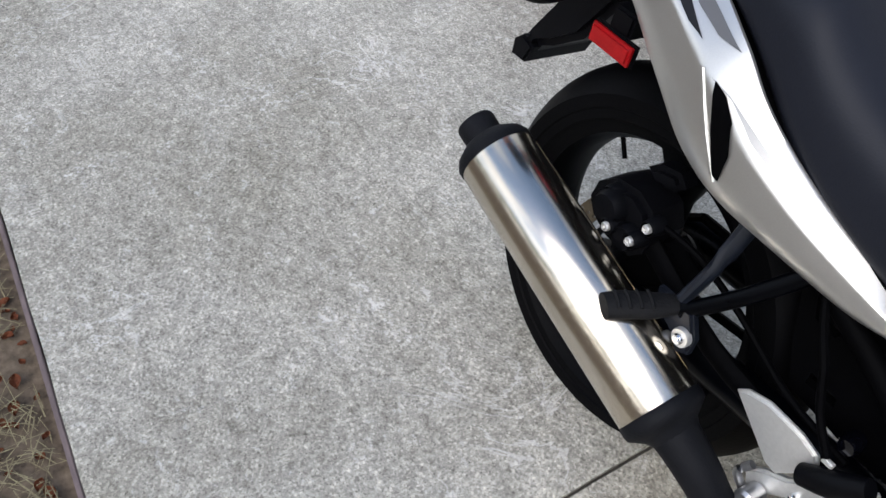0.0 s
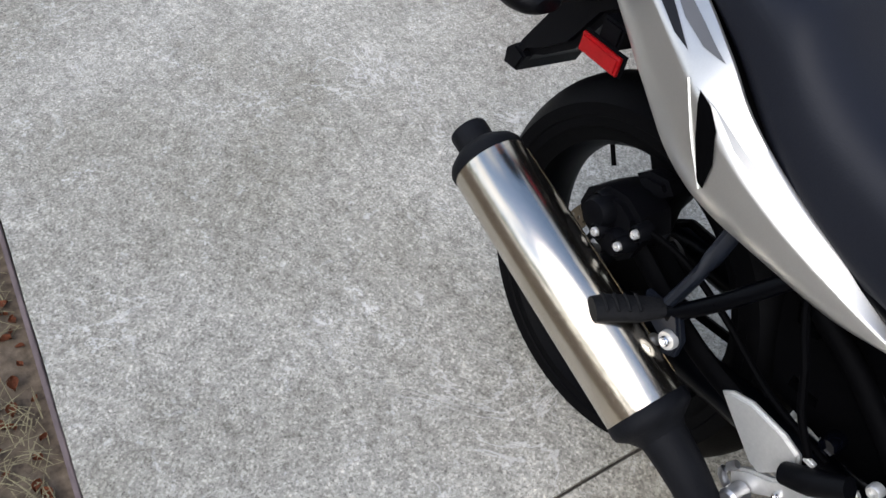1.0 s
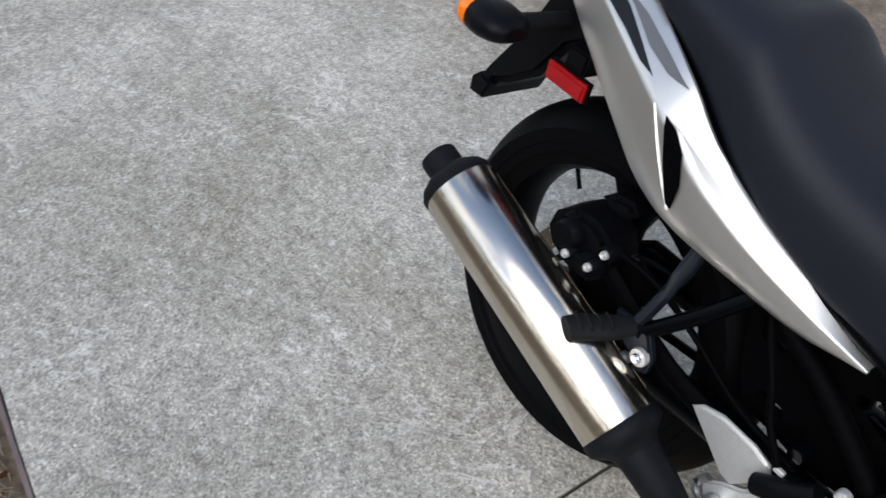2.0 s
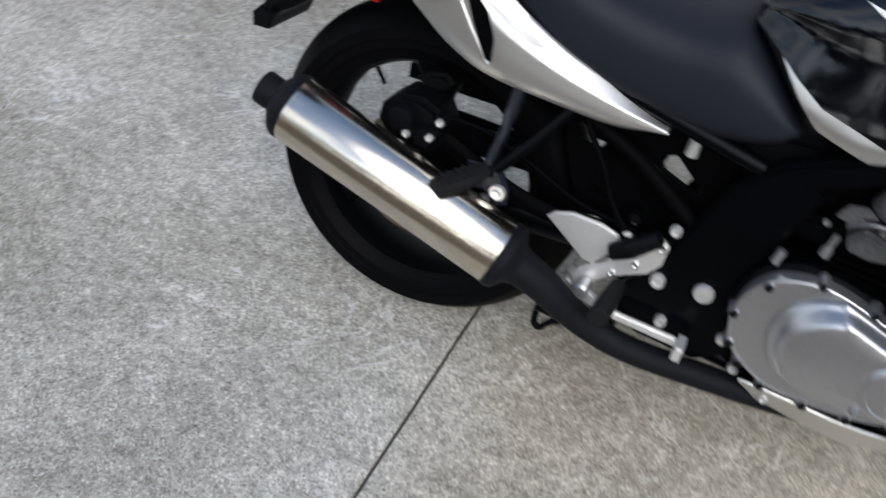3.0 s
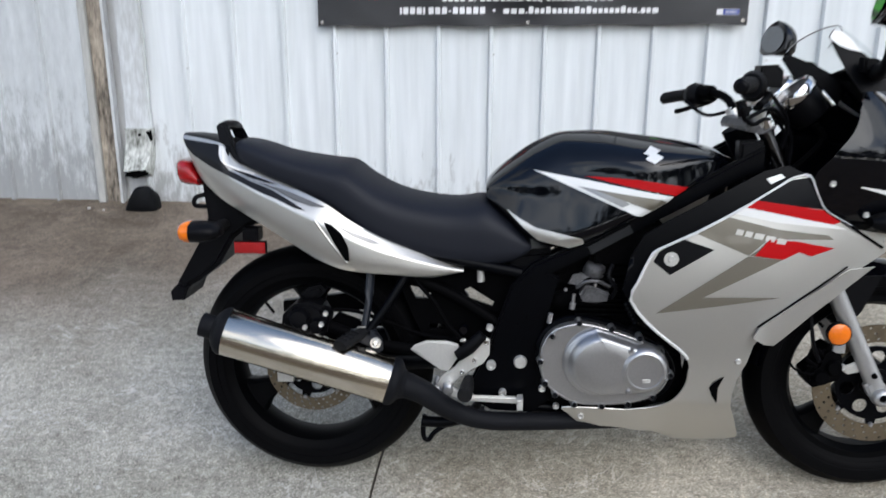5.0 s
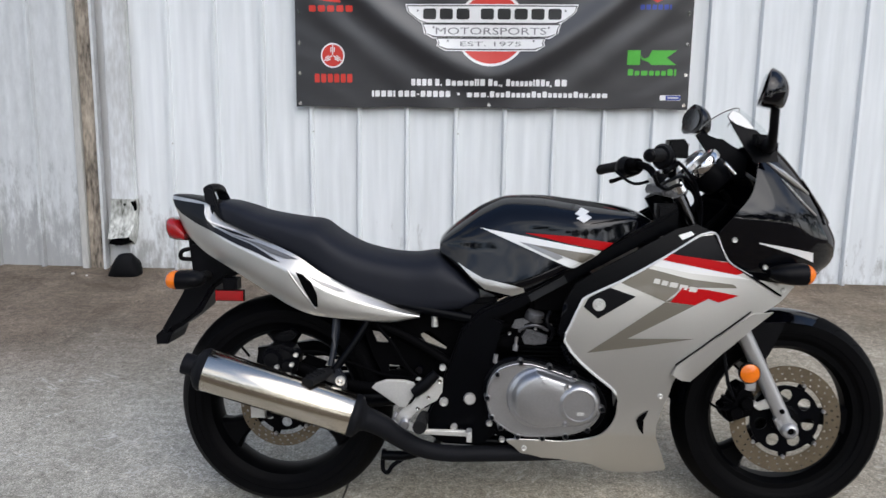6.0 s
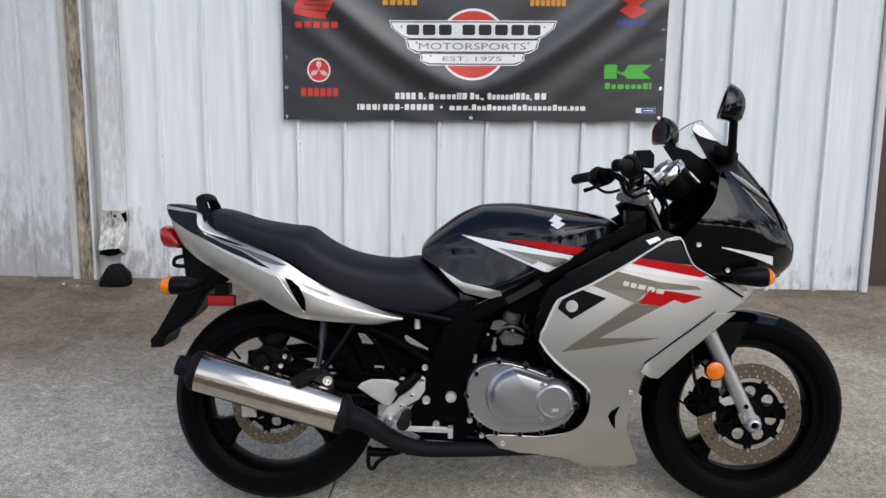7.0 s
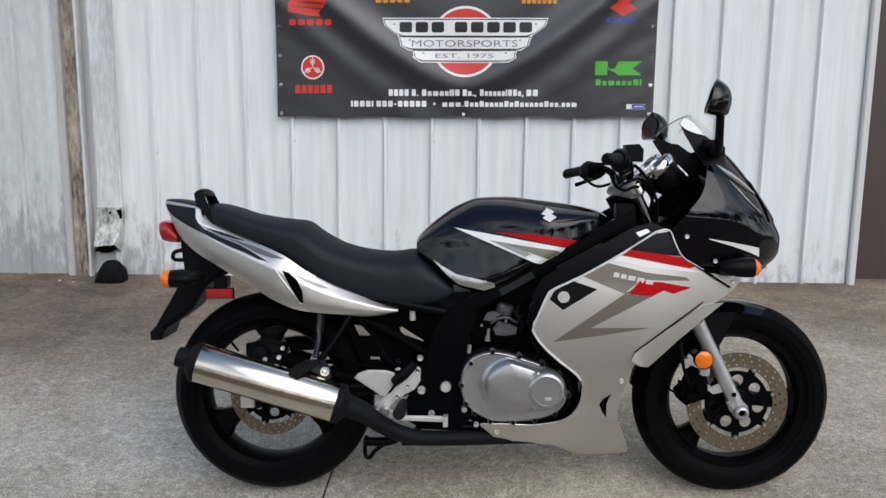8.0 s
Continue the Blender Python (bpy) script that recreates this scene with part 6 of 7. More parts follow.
part("seat_tray", tray, DARK, bike, "black plastic tray under the seat")
tl = part("tail_light", soft_box(dense([(-0.338, 0.800, 0.830, 0.050), (-0.326, 0.774, 0.836, 0.066), (-0.300, 0.770, 0.826, 0.072), (-0.278, 0.770, 0.795, 0.074)], 2), 24, 4), RED_LENS, bike, "red tail light lens")

fend = part("rear_fender", slab([(-0.272, 0.775), (-0.262, 0.690), (-0.292, 0.620), (-0.350, 0.522), (-0.360, 0.498), (-0.332, 0.482), (-0.317, 0.512), (-0.292, 0.526), (-0.238, 0.568), (-0.196, 0.638), (-0.155, 0.668), (-0.113, 0.684), (-0.040, 0.632), (-0.004, 0.640), (-0.05, 0.700), (-0.14, 0.76)], -0.066, 0.066, 0.012), SATIN_BLACK, bike, "black plastic rear mudguard and plate carrier")
part("flap_foot", slab([(-0.368, 0.498), (-0.350, 0.516), (-0.320, 0.508), (-0.333, 0.475), (-0.366, 0.473)], -0.070, 0.070, 0.004), SATIN_BLACK, fend)
rf = part("side_reflector", box(-0.178, -0.101, -0.120, -0.108, 0.612, 0.639, 0.004), RED_LENS, bike, "red rectangular reflector")
part("reflector_stay", box(-0.160, -0.120, -0.108, -0.06, 0.640, 0.672, 0.004), SATIN_BLACK, rf)
part("reflector_back", box(-0.181, -0.098, -0.109, -0.104, 0.609, 0.642, 0.002), SATIN_BLACK, rf)
part("lock_barrel", tube([(-0.262, -0.045, 0.748), (-0.288, -0.06, 0.742), (-0.292, -0.06, 0.722), (-0.268, -0.045, 0.716)], 0.006, 8), SATIN_BLACK, fend)
for sgn in (-1, 1):
    ind = part("rear_indicator", soft_box(dense([(-0.250, 0.655, 0.705, 0.036), (-0.225, 0.656, 0.706, 0.040), (-0.195, 0.663, 0.701, 0.036), (-0.180, 0.672, 0.692, 0.020)], 3), 20, 2.3), SATIN_BLACK, bike, "black rear turn signal with an amber lens")
    ind.location = (0, sgn * 0.195, 0)
    part("lens", soft_box(dense([(-0.280, 0.670, 0.690, 0.016), (-0.274, 0.660, 0.700, 0.030), (-0.262, 0.655, 0.705, 0.036), (-0.2505, 0.655, 0.705, 0.036)], 2), 20, 2.3), AMBER, ind, "amber lens")
    part("stalk", tube([(-0.215, -sgn * 0.13, 0.675), (-0.215, -sgn * 0.03, 0.680)], 0.014, 10, 1), GRIP, ind)

# ---- fairing ----


def fairing_depth(x, z):
    """Right flank: fullest at the knee, drawn in towards the nose, the belly and the rear edge."""
    w = 0.232 - (0.42 if z > 0.6 else 0.34) * (z - 0.60) ** 2
    if x > 1.05:
        w -= 0.62 * (x - 1.05) ** 2
    if x < 0.85:
        w -= 0.5 * (0.85 - x) ** 2 * min(1, max(0, (z - 0.25) / 0.15))
    # the belly turns under at its lower edge, most of all in front
    under = max(0, 0.285 - z) * min(1, max(0.65, (x - 0.74) / 0.14))
    w -= 0.52 * under + 1.1 * under ** 2
    return -w


FAIRING = [(1.154, 0.824), (1.114, 0.818), (1.027, 0.763), (0.914, 0.699), (0.832, 0.660), (0.814, 0.641), (0.789, 0.583), (0.775, 0.540), (0.817, 0.485), (0.865, 0.444), (0.900, 0.416), (0.914, 0.398), (0.920, 0.374), (0.918, 0.340), (0.908, 0.312), (0.892, 0.290), (0.872, 0.273), (0.848, 0.264), (0.815, 0.258), (0.777, 0.253), (0.721, 0.256), (0.640, 0.256), (0.633, 0.252), (0.634, 0.246), (0.649, 0.234), (0.672, 0.208), (0.690, 0.196), (0.777, 0.189), (0.850, 0.172), (0.885, 0.147), (0.915, 0.125), (0.945, 0.113), (1.002, 0.114), (1.060, 0.121), (1.086, 0.130), (1.088, 0.142), (1.060, 0.205), (1.027, 0.275), (1.024, 0.309), (1.032, 0.354), (1.048, 0.393), (1.058, 0.436), (1.072, 0.458), (1.264, 0.606), (1.300, 0.622), (1.344, 0.648), (1.380, 0.684), (1.273, 0.704), (1.254, 0.712), (1.190, 0.750)]
DEFLECTOR = [(1.050, 0.460), (1.062, 0.482), (1.150, 0.548), (1.257, 0.617), (1.318, 0.620), (1.262, 0.580), (1.180, 0.515), (1.100, 0.440), (1.076, 0.444)]
INNER = [(1.154, 0.826), (1.112, 0.846), (1.060, 0.835), (0.955, 0.778), (0.850, 0.722), (0.800, 0.690), (0.772, 0.640), (0.757, 0.560), (0.772, 0.536), (0.793, 0.583), (0.818, 0.640), (0.836, 0.657), (0.918, 0.696), (1.030, 0.760), (1.116, 0.815)]


def both_sides(name, outline, depth, material, parent, thick=0.004, label="", step=0.03):
    out = []
    for sgn in (-1, 1):
        bm = shell(outline, depth, thick, step)
        out.append(part(name, bm if sgn < 0 else mirrored(bm), material, parent, label, 50))
    return out


fairings = both_sides("side_fairing", FAIRING, fairing_depth, SILVER, bike, 0.005, "silver side fairing with taupe, black and red graphics")
both_sides("air_deflector", DEFLECTOR, lambda x, z: fairing_depth(x, z) - 0.010 - 4.5 * max(0, 1.10 - x) * max(0, 0.50 - z), SILVER, bike, 0.005, "silver deflector strip")
both_sides("inner_panel", INNER, lambda x, z: fairing_depth(x, z) + 0.010, FRAME_BLACK, bike, 0.004, "satin black inner fairing panel")
for k, side in enumerate(fairings):
    def stick(name, outline, material, lift=0.0015, label=""):
        bm = shell(outline, lambda x, z: fairing_depth(x, z) - lift, 0, 0.025)
        return part(name, bm if k == 0 else mirrored(bm), material, side, label, 60)
    fold = [p for p in FAIRING[1:12]]
    bead = tube([(x, (-1 if k == 0 else 1) * (-fairing_depth(x, z) - 0.001), z) for x, z in fold], 0.0036, 8, 2)
    part("folded_edge", bead, EDGE_WHITE, side)
    seam = [(1.114, 0.820), (1.154, 0.826), (1.172, 0.788), (1.192, 0.752), (1.225, 0.731), (1.256, 0.714)]
    bead = tube([(x, (-1 if k == 0 else 1) * (-fairing_depth(x, z) + 0.002), z) for x, z in seam], [0.0030, 0.0026, 0.0020, 0.0018, 0.0016, 0.0012], 8, 3)
    part("folded_edge", bead, EDGE_WHITE, side)
    bead = tube([(x, (-1 if k == 0 else 1) * (-fairing_depth(x, z) - 0.001), z) for x, z in FAIRING[12:23]], 0.0028, 8, 2)
    part("folded_edge", bead, SILVER, side)
    stick("black_crown", [(1.153, 0.822), (1.114, 0.816), (1.040, 0.771), (1.100, 0.762), (1.187, 0.752)], BLACK_FILM)
    stick("red_band", [(1.038, 0.772), (1.016, 0.757), (1.213, 0.718), (1.232, 0.724), (1.190, 0.750), (1.110, 0.762)], RED_FILM, 0.0018)
    stick("white_band", [(1.014, 0.755), (0.992, 0.742), (1.090, 0.723), (1.250, 0.705), (1.215, 0.717)], WHITE_FILM)
    stick("taupe_band", [(0.976, 0.736), (0.914, 0.696), (1.028, 0.649), (1.071, 0.687), (1.216, 0.684), (1.203, 0.694), (1.090, 0.708)], TAUPE)
    stick("taupe_blade", [(1.028, 0.648), (0.832, 0.511), (0.965, 0.530), (1.105, 0.553), (0.935, 0.551), (1.104, 0.641)], TAUPE, 0.002)
    stick("taupe_notch", [(1.060, 0.668), (1.028, 0.649), (1.104, 0.641), (1.160, 0.672)], TAUPE, 0.0018)
    stick("black_arrow", [(0.882, 0.685), (0.953, 0.661), (0.858, 0.602), (0.820, 0.632), (0.832, 0.655)], SATIN_BLACK)
    stick("red_sign", [(1.041, 0.649), (1.071, 0.686), (1.130, 0.682), (1.219, 0.665), (1.166, 0.648), (1.138, 0.658), (1.104, 0.641)], RED_FILM, 0.003)
    x = 1.000
    for w in (0.020, 0.020, 0.025, 0.025, 0.025):
        z = 0.709 - 0.22 * (x - 1.0)
        stick("model_bar", [(x, z), (x + w - 0.005, z - 0.003), (x + w - 0.009, z - 0.015), (x - 0.004, z - 0.012)], SILVER, 0.003)
        x += w
    stick("seam_line", [(1.150, 0.822), (1.156, 0.822), (1.195, 0.752), (1.258, 0.714), (1.342, 0.662), (1.338, 0.658), (1.254, 0.709), (1.190, 0.748)], HOLE, 0.0028)
    stick("deflector_gap", [(1.060, 0.484), (1.150, 0.552), (1.254, 0.624), (1.256, 0.621), (1.152, 0.5485), (1.062, 0.481)], HOLE, 0.0022)
    stick("small_vent", [(0.969, 0.326), (0.978, 0.340), (1.001, 0.357), (0.990, 0.326), (0.992, 0.284), (0.978, 0.303)], HOLE, 0.002)
    sgn = -1 if k == 0 else 1
    for x, z, r in ((0.859, 0.639, 0.0085), (1.028, 0.396, 0.007), (1.346, 0.676, 0.006), (0.679, 0.228, 0.008)):
        bolt((x, sgn * (-fairing_depth(x, z) + 0.003), z), r, side, ALLOY, (0, sgn, 0))
    part("bolt_washer", turned([(0.009, -0.001), (0.0155, -0.001), (0.0165, 0.003), (0.009, 0.003)], (0.859, sgn * (-fairing_depth(0.859, 0.639) + 0.001), 0.639), (0, sgn, 0), 24, closed=True), ALLOY, side)
part("warning_label", shell([(1.062, 0.818), (1.094, 0.829), (1.103, 0.820), (1.072, 0.806)], lambda x, z: fairing_depth(x, z) + 0.008, 0, 0.02), WHITE_FILM, bike, "small white and red sticker")
part("belly_pan", soft_box(dense([(0.66, 0.206, 0.235, 0.13), (0.76, 0.186, 0.210, 0.11), (0.90, 0.156, 0.185, 0.085), (1.03, 0.150, 0.18, 0.075)], 3), 24, 4), SILVER, bike, "silver belly pan")

# nose
NOSE_X = [(0.695, 1.475), (0.717, 1.508), (0.751, 1.532), (0.787, 1.534), (0.844, 1.510), (0.917, 1.464), (0.983, 1.417), (1.035, 1.372), (1.060, 1.345)]
NOSE_BACK = [(0.695, 1.300), (0.705, 1.255), (0.716, 1.215), (0.750, 1.190), (0.820, 1.157), (0.870, 1.190), (0.933, 1.240), (1.000, 1.262), (1.040, 1.290), (1.060, 1.320)]
NOSE_W = [(0.695, 0.176), (0.74, 0.192), (0.80, 0.206), (0.868, 0.216), (0.885, 0.214), (0.95, 0.198), (1.0, 0.183), (1.060, 0.150)]
NX0 = 1.13


def nose_point(z, f):
    """f runs from 0 at the rear edge to 1 at the centre line in front."""
    xf, xb, w = lerp_table(NOSE_X, z), lerp_table(NOSE_BACK, z), lerp_table(NOSE_W, z)
    a0 = math.asin(min(0.98, max(0, (xb - NX0) / (xf - NX0))))
    a = a0 + (math.pi / 2 - a0) * f
    return NX0 + (xf - NX0) * math.sin(a) ** 0.92, -w * abs(math.cos(a)) ** 0.85, z


def nose_patch(z0, z1, f0, f1, nz, nf, lift=0.0, thick=0.004):
    bm = bmesh.new()
    rows = []
    for i in range(nz + 1):
        z = z0 + (z1 - z0) * i / nz
        row = []
        for j in range(nf + 1):
            x, y, zz = nose_point(z, f0 + (f1 - f0) * j / nf)
            row.append(bm.verts.new((x + lift, y - lift * 0.6 if y < -1e-4 else y, zz)))
        rows.append(row)
    for a, b in zip(rows, rows[1:]):
        for j in range(nf):
            bm.faces.new((a[j], a[j + 1], b[j + 1], b[j]))
    return bm


bm = nose_patch(0.695, 1.060, 0, 1, 26, 22)
bm = join(bm, mirrored(bm))
bmesh.ops.remove_doubles(bm, verts=bm.verts, dist=0.0008)
bmesh.ops.recalc_face_normals(bm, faces=bm.faces)
bmesh.ops.solidify(bm, geom=bm.faces[:], thickness=0.004)
nose = part("nose_cowl", bm, GLOSS_BLACK, bike, "gloss black nose fairing with a silver flash", 50)
part("nose_underside", soft_box(dense([(1.20, 0.690, 0.712, 0.15), (1.32, 0.684, 0.705, 0.15), (1.42, 0.686, 0.706, 0.11), (1.49, 0.700, 0.712, 0.05)], 3), 20, 4), SATIN_BLACK, nose)
for sgn in (-1, 1):
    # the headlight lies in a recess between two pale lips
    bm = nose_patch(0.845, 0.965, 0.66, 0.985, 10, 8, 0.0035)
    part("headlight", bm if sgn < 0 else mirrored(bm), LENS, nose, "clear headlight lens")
    bm = nose_patch(0.850, 0.960, 0.68, 0.98, 8, 6, 0.001)
    part("reflector", bm if sgn < 0 else mirrored(bm), CHROME, nose)
    for row, r in ((((1.008, 0.10), (0.980, 0.28), (0.952, 0.43), (0.925, 0.60)), (0.0030, 0.0085, 0.008, 0.003)), (((0.965, 0.26), (0.932, 0.36), (0.900, 0.46), (0.870, 0.57)), (0.001, 0.003, 0.003, 0.002))):
        pts = [Vector(nose_point(z, f)) + Vector((0.001, -0.001, 0)) for z, f in row]
        bm = tube([tuple(p) for p in pts], r, 8, 6)
        part("headlight_lip", bm if sgn < 0 else mirrored(bm), SILVER, nose)
    bm = bmesh.new()
    ends = []
    for i in range(9):
        u = i / 8
        f = 0.16 + 0.31 * u
        zc, h = 0.800 - 0.042 * u, 0.0015 + 0.0115 * u
        ends.append([bm.verts.new(Vector(nose_point(zc + s * h, f)) + Vector((0.002, -0.0016, 0))) for s in (-1, 1)])
    for a, b in zip(ends, ends[1:]):
        bm.faces.new((a[0], a[1], b[1], b[0]))
    part("silver_flash", bm if sgn < 0 else mirrored(bm), WHITE_FILM, nose)
    for z, f in ((0.808, 0.06), (0.735, 0.16)):
        x, y, zz = nose_point(z, f)
        bolt((x, sgn * (-y + 0.002), zz), 0.007, nose, ALLOY, (0, sgn, 0))
    ind = part("front_indicator", soft_box(dense([(1.300, 0.712, 0.732, 0.016), (1.325, 0.698, 0.742, 0.030), (1.365, 0.692, 0.748, 0.036), (1.394, 0.692, 0.748, 0.034)], 3), 22, 2.5), SATIN_BLACK, bike, "black front turn signal with an amber lens")
    ind.location = (0, sgn * 0.192, 0)
    part("lens", soft_box(dense([(1.3945, 0.693, 0.747, 0.034), (1.406, 0.698, 0.742, 0.029), (1.416, 0.708, 0.732, 0.016)], 3), 22, 2.5), AMBER, ind, "amber lens")


def screen_mesh():
    bm = bmesh.new()
    rows = []
    for j in range(11):
        v = j / 10
        row = []
        for i in range(25):
            a = math.pi * (i / 24 - 0.5)
            c, s = math.cos(a), math.sin(a)
            low = Vector((1.255 + 0.105 * c, 0.172 * s, 1.000 + 0.052 * c ** 0.7 if c > 0 else 1.0))
            top = Vector((1.195 + 0.058 * c, 0.130 * s, 1.100 + 0.056 * c ** 0.8 if c > 0 else 1.1))
            p = low.lerp(top, v) + Vector((0.010, 0, 0.004)) * math.sin(v * math.pi)
            row.append(bm.verts.new(p))
        rows.append(row)
    for a, b in zip(rows, rows[1:]):
        for i in range(24):
            bm.faces.new((a[i], a[i + 1], b[i + 1], b[i]))
    bmesh.ops.solidify(bm, geom=bm.faces[:], thickness=0.003)
    return bm


scr = part("windscreen", screen_mesh(), SCREEN, bike, "clear acrylic windscreen", 60)
scr.visible_shadow = False
arc = [math.pi * (i / 24 - 0.5) for i in range(25)]
part("screen_rim", tube([(1.195 + 0.058 * math.cos(a), 0.130 * math.sin(a), 1.100 + 0.056 * max(0, math.cos(a)) ** 0.8) for a in arc], 0.0016, 6, 1), GREY_FILM, scr, "thin grey rolled edge")
part("cockpit_panel", slab([(1.180, 1.084), (1.195, 1.095), (1.259, 1.070), (1.315, 1.042), (1.335, 1.028), (1.33, 0.96), (1.26, 0.95), (1.225, 1.02)], 0.112, 0.124, 0.004), SATIN_BLACK, bike, "black inner cockpit panel")
for sgn in (-1, 1):
    wing = shell([(1.256, 1.006), (1.231, 1.046)] + ([(1.208, 1.092), (1.194, 1.126), (1.205, 1.142), (1.222, 1.138), (1.240, 1.122)] if sgn < 0 else [(1.236, 1.060), (1.250, 1.070)]) + [(1.262, 1.092 if sgn < 0 else 1.070), (1.288, 1.070 if sgn < 0 else 1.056), (1.312, 1.040), (1.315, 1.008)], lambda x, z: -0.180 + 0.36 * (z - 1.0), 0.004, 0.03)
    sw = part("screen_wing", wing if sgn < 0 else mirrored(wing), SATIN_BLACK, bike, "black windscreen flank")
    # white patch that paints the highlight along the wing's upper edge, right side only
    lip = shell([(1.196, 1.120), (1.195, 1.126), (1.205, 1.141), (1.221, 1.137), (1.239, 1.121), (1.261, 1.092), (1.240, 1.096), (1.214, 1.106)], lambda x, z: -0.1825 + 0.36 * (z - 1.0), 0.0015, 0.02)
    if sgn < 0:
        part("pale_edge", lip, WHITE_FILM, sw, "white patch painted as the highlight on the upper edge")
    mir = part("mirror", tube([(1.284, sgn * 0.185, 1.050), (1.270, sgn * 0.245, 1.058), (1.257, sgn * 0.290, 1.085), (1.254, sgn * 0.302, 1.135)], [0.020, 0.013, 0.011, 0.011], 12), SATIN_BLACK, bike, "black rear-view mirror on a stalk")
    head = bmesh.new()
    rows = []
    turn = Matrix.Translation((1.236, sgn * 0.318, 1.182 if sgn < 0 else 1.142)) @ Matrix.Rotation(sgn * radians(14), 4, "Z") @ Matrix.Rotation(radians(15 if sgn < 0 else 6), 4, "Y")
    for i in range(15):
        u = -1 + 2 * i / 14
        full = (1 - max(0, u + 0.35) ** 2.2 / 1.94) ** 0.55 if u > -0.8 else 0.72 + 1.4 * (u + 1)
        wy = 0.066 * max(0.12, full)
        ring = []
        for s in range(22):
            a = 2 * math.pi * s / 22
            deep = 0.054 if math.cos(a) > 0 else 0.008
            ring.append(head.verts.new(turn @ Vector((deep * math.cos(a) * max(0.15, full) - 0.012, wy * math.sin(a), 0.046 * u))))
        rows.append(ring)
    for a, b in zip(rows, rows[1:]):
        for s in range(22):
            head.faces.new((a[s], a[(s + 1) % 22], b[(s + 1) % 22], b[s]))
    head.faces.new(rows[0])
    head.faces.new(rows[-1][::-1])
    part("mirror_shell", head, GLOSS_BLACK, mir, "", 60)
    gl = bmesh.new()
    gl.faces.new([gl.verts.new(turn @ Vector((-0.0207, 0.054 * math.cos(a), 0.036 * math.sin(a) - 0.004))) for a in [2 * math.pi * q / 28 for q in range(28)]])
    part("mirror_glass", gl, MIRROR, mir)
    part("mirror_base", slab([(1.250, 1.052), (1.248, 1.079), (1.276, 1.077), (1.306, 1.056), (1.305, 1.036)], *sorted((sgn * 0.165, sgn * 0.200)), 0.005), SATIN_BLACK, mir)

# front end
for sgn in (-1, 1):
    leg = part("fork_leg", tube([(1.412, sgn * 0.100, 0.262), (1.400, sgn * 0.100, 0.292), (1.375, sgn * 0.100, 0.345), (1.274, sgn * 0.100, 0.545)], [0.017, 0.021, 0.0205, 0.0215], 20, 3), FORK_GREY, bike, "grey fork leg")
    part("stanchion", tube([(1.275, sgn * 0.100, 0.543), (1.085, sgn * 0.100, 0.915)], 0.0175, 16, 1), STANCHION, leg, "chrome fork stanchion, coloured for its dark reflections")
    part("axle_lug", slab([(1.366, 0.304), (1.380, 0.276), (1.406, 0.262), (1.428, 0.274), (1.430, 0.294), (1.410, 0.312), (1.392, 0.330)], *sorted((sgn * 0.092, sgn * 0.118)), 0.006), FORK_GREY, leg)
    part("axle_clamp", turned([(0.009, -0.004), (0.012, -0.010), (0.017, -0.008), (0.0225, 0), (0.0225, 0.02), (0.009, 0.02)], (1.406, sgn * 0.126, 0.278), (0, -sgn, 0), 24, closed=True), FORK_GREY, leg)
    part("axle_nut", turned([(0, -0.006), (0.008, -0.006), (0.0095, -0.003), (0.0095, 0.012), (0, 0.012)], (1.406, sgn * 0.126, 0.278), (0, -sgn, 0), 6), DARK, leg)
    bolt((1.383, sgn * 0.122, 0.332), 0.007, leg, DARK, (0, sgn, 0))
    ref = part("fork_reflector", turned([(0, -0.008), (0.022, -0.007), (0.0265, -0.004), (0.0265, 0.006), (0, 0.006)], (1.291, sgn * 0.118, 0.436), (0, -sgn, 0), 32), AMBER, bike, "round amber reflector")
    part("reflector_rim", turned([(0.0262, -0.005), (0.0285, -0.004), (0.0285, 0.009), (0.0262, 0.009)], (1.291, sgn * 0.118, 0.436), (0, -sgn, 0), 32, closed=True), SATIN_BLACK, ref)
    part("reflector_stay", box(1.283, 1.312, *sorted((sgn * 0.106, sgn * 0.114)), 0.385, 0.44, 0.002), FORK_GREY, ref)
fc = part("front_caliper", slab([(1.221, 0.333), (1.229, 0.307), (1.246, 0.295), (1.278, 0.306), (1.305, 0.315), (1.314, 0.342), (1.308, 0.372), (1.300, 0.392), (1.275, 0.404), (1.258, 0.392), (1.247, 0.358)], -0.118, -0.045, 0.009), DARK, bike, "black two-piston front brake caliper")
part("caliper_mount", slab([(1.310, 0.340), (1.352, 0.362), (1.366, 0.335), (1.330, 0.326)], -0.100, -0.090, 0.003), ALLOY, fc, "cast alloy mounting lug")
for x0, z0, x1, z1, rad in ((1.250, 0.350, 1.220, 0.371, 0.0045), (1.252, 0.345, 1.224, 0.352, 0.0035), (1.264, 0.376, 1.244, 0.397, 0.0045), (1.276, 0.392, 1.271, 0.408, 0.005)):
    part("pad_pin", tube([(x0, -0.112, z0), (x1, -0.112, z1)], rad, 8, 1), DARK, fc)
part("brake_line", tube([(1.252, -0.118, 0.335), (1.222, -0.122, 0.334), (1.194, -0.118, 0.346), (1.185, -0.105, 0.360)], 0.0032, 8), DARK, fc)
for x, z in ((1.258, 0.325), (1.286, 0.352)):
    part("piston_boss", turned([(0, -0.010), (0.016, -0.010), (0.019, -0.004), (0.019, 0.01), (0, 0.01)], (x, -0.120, z), (0, 1, 0), 20), DARK, fc)
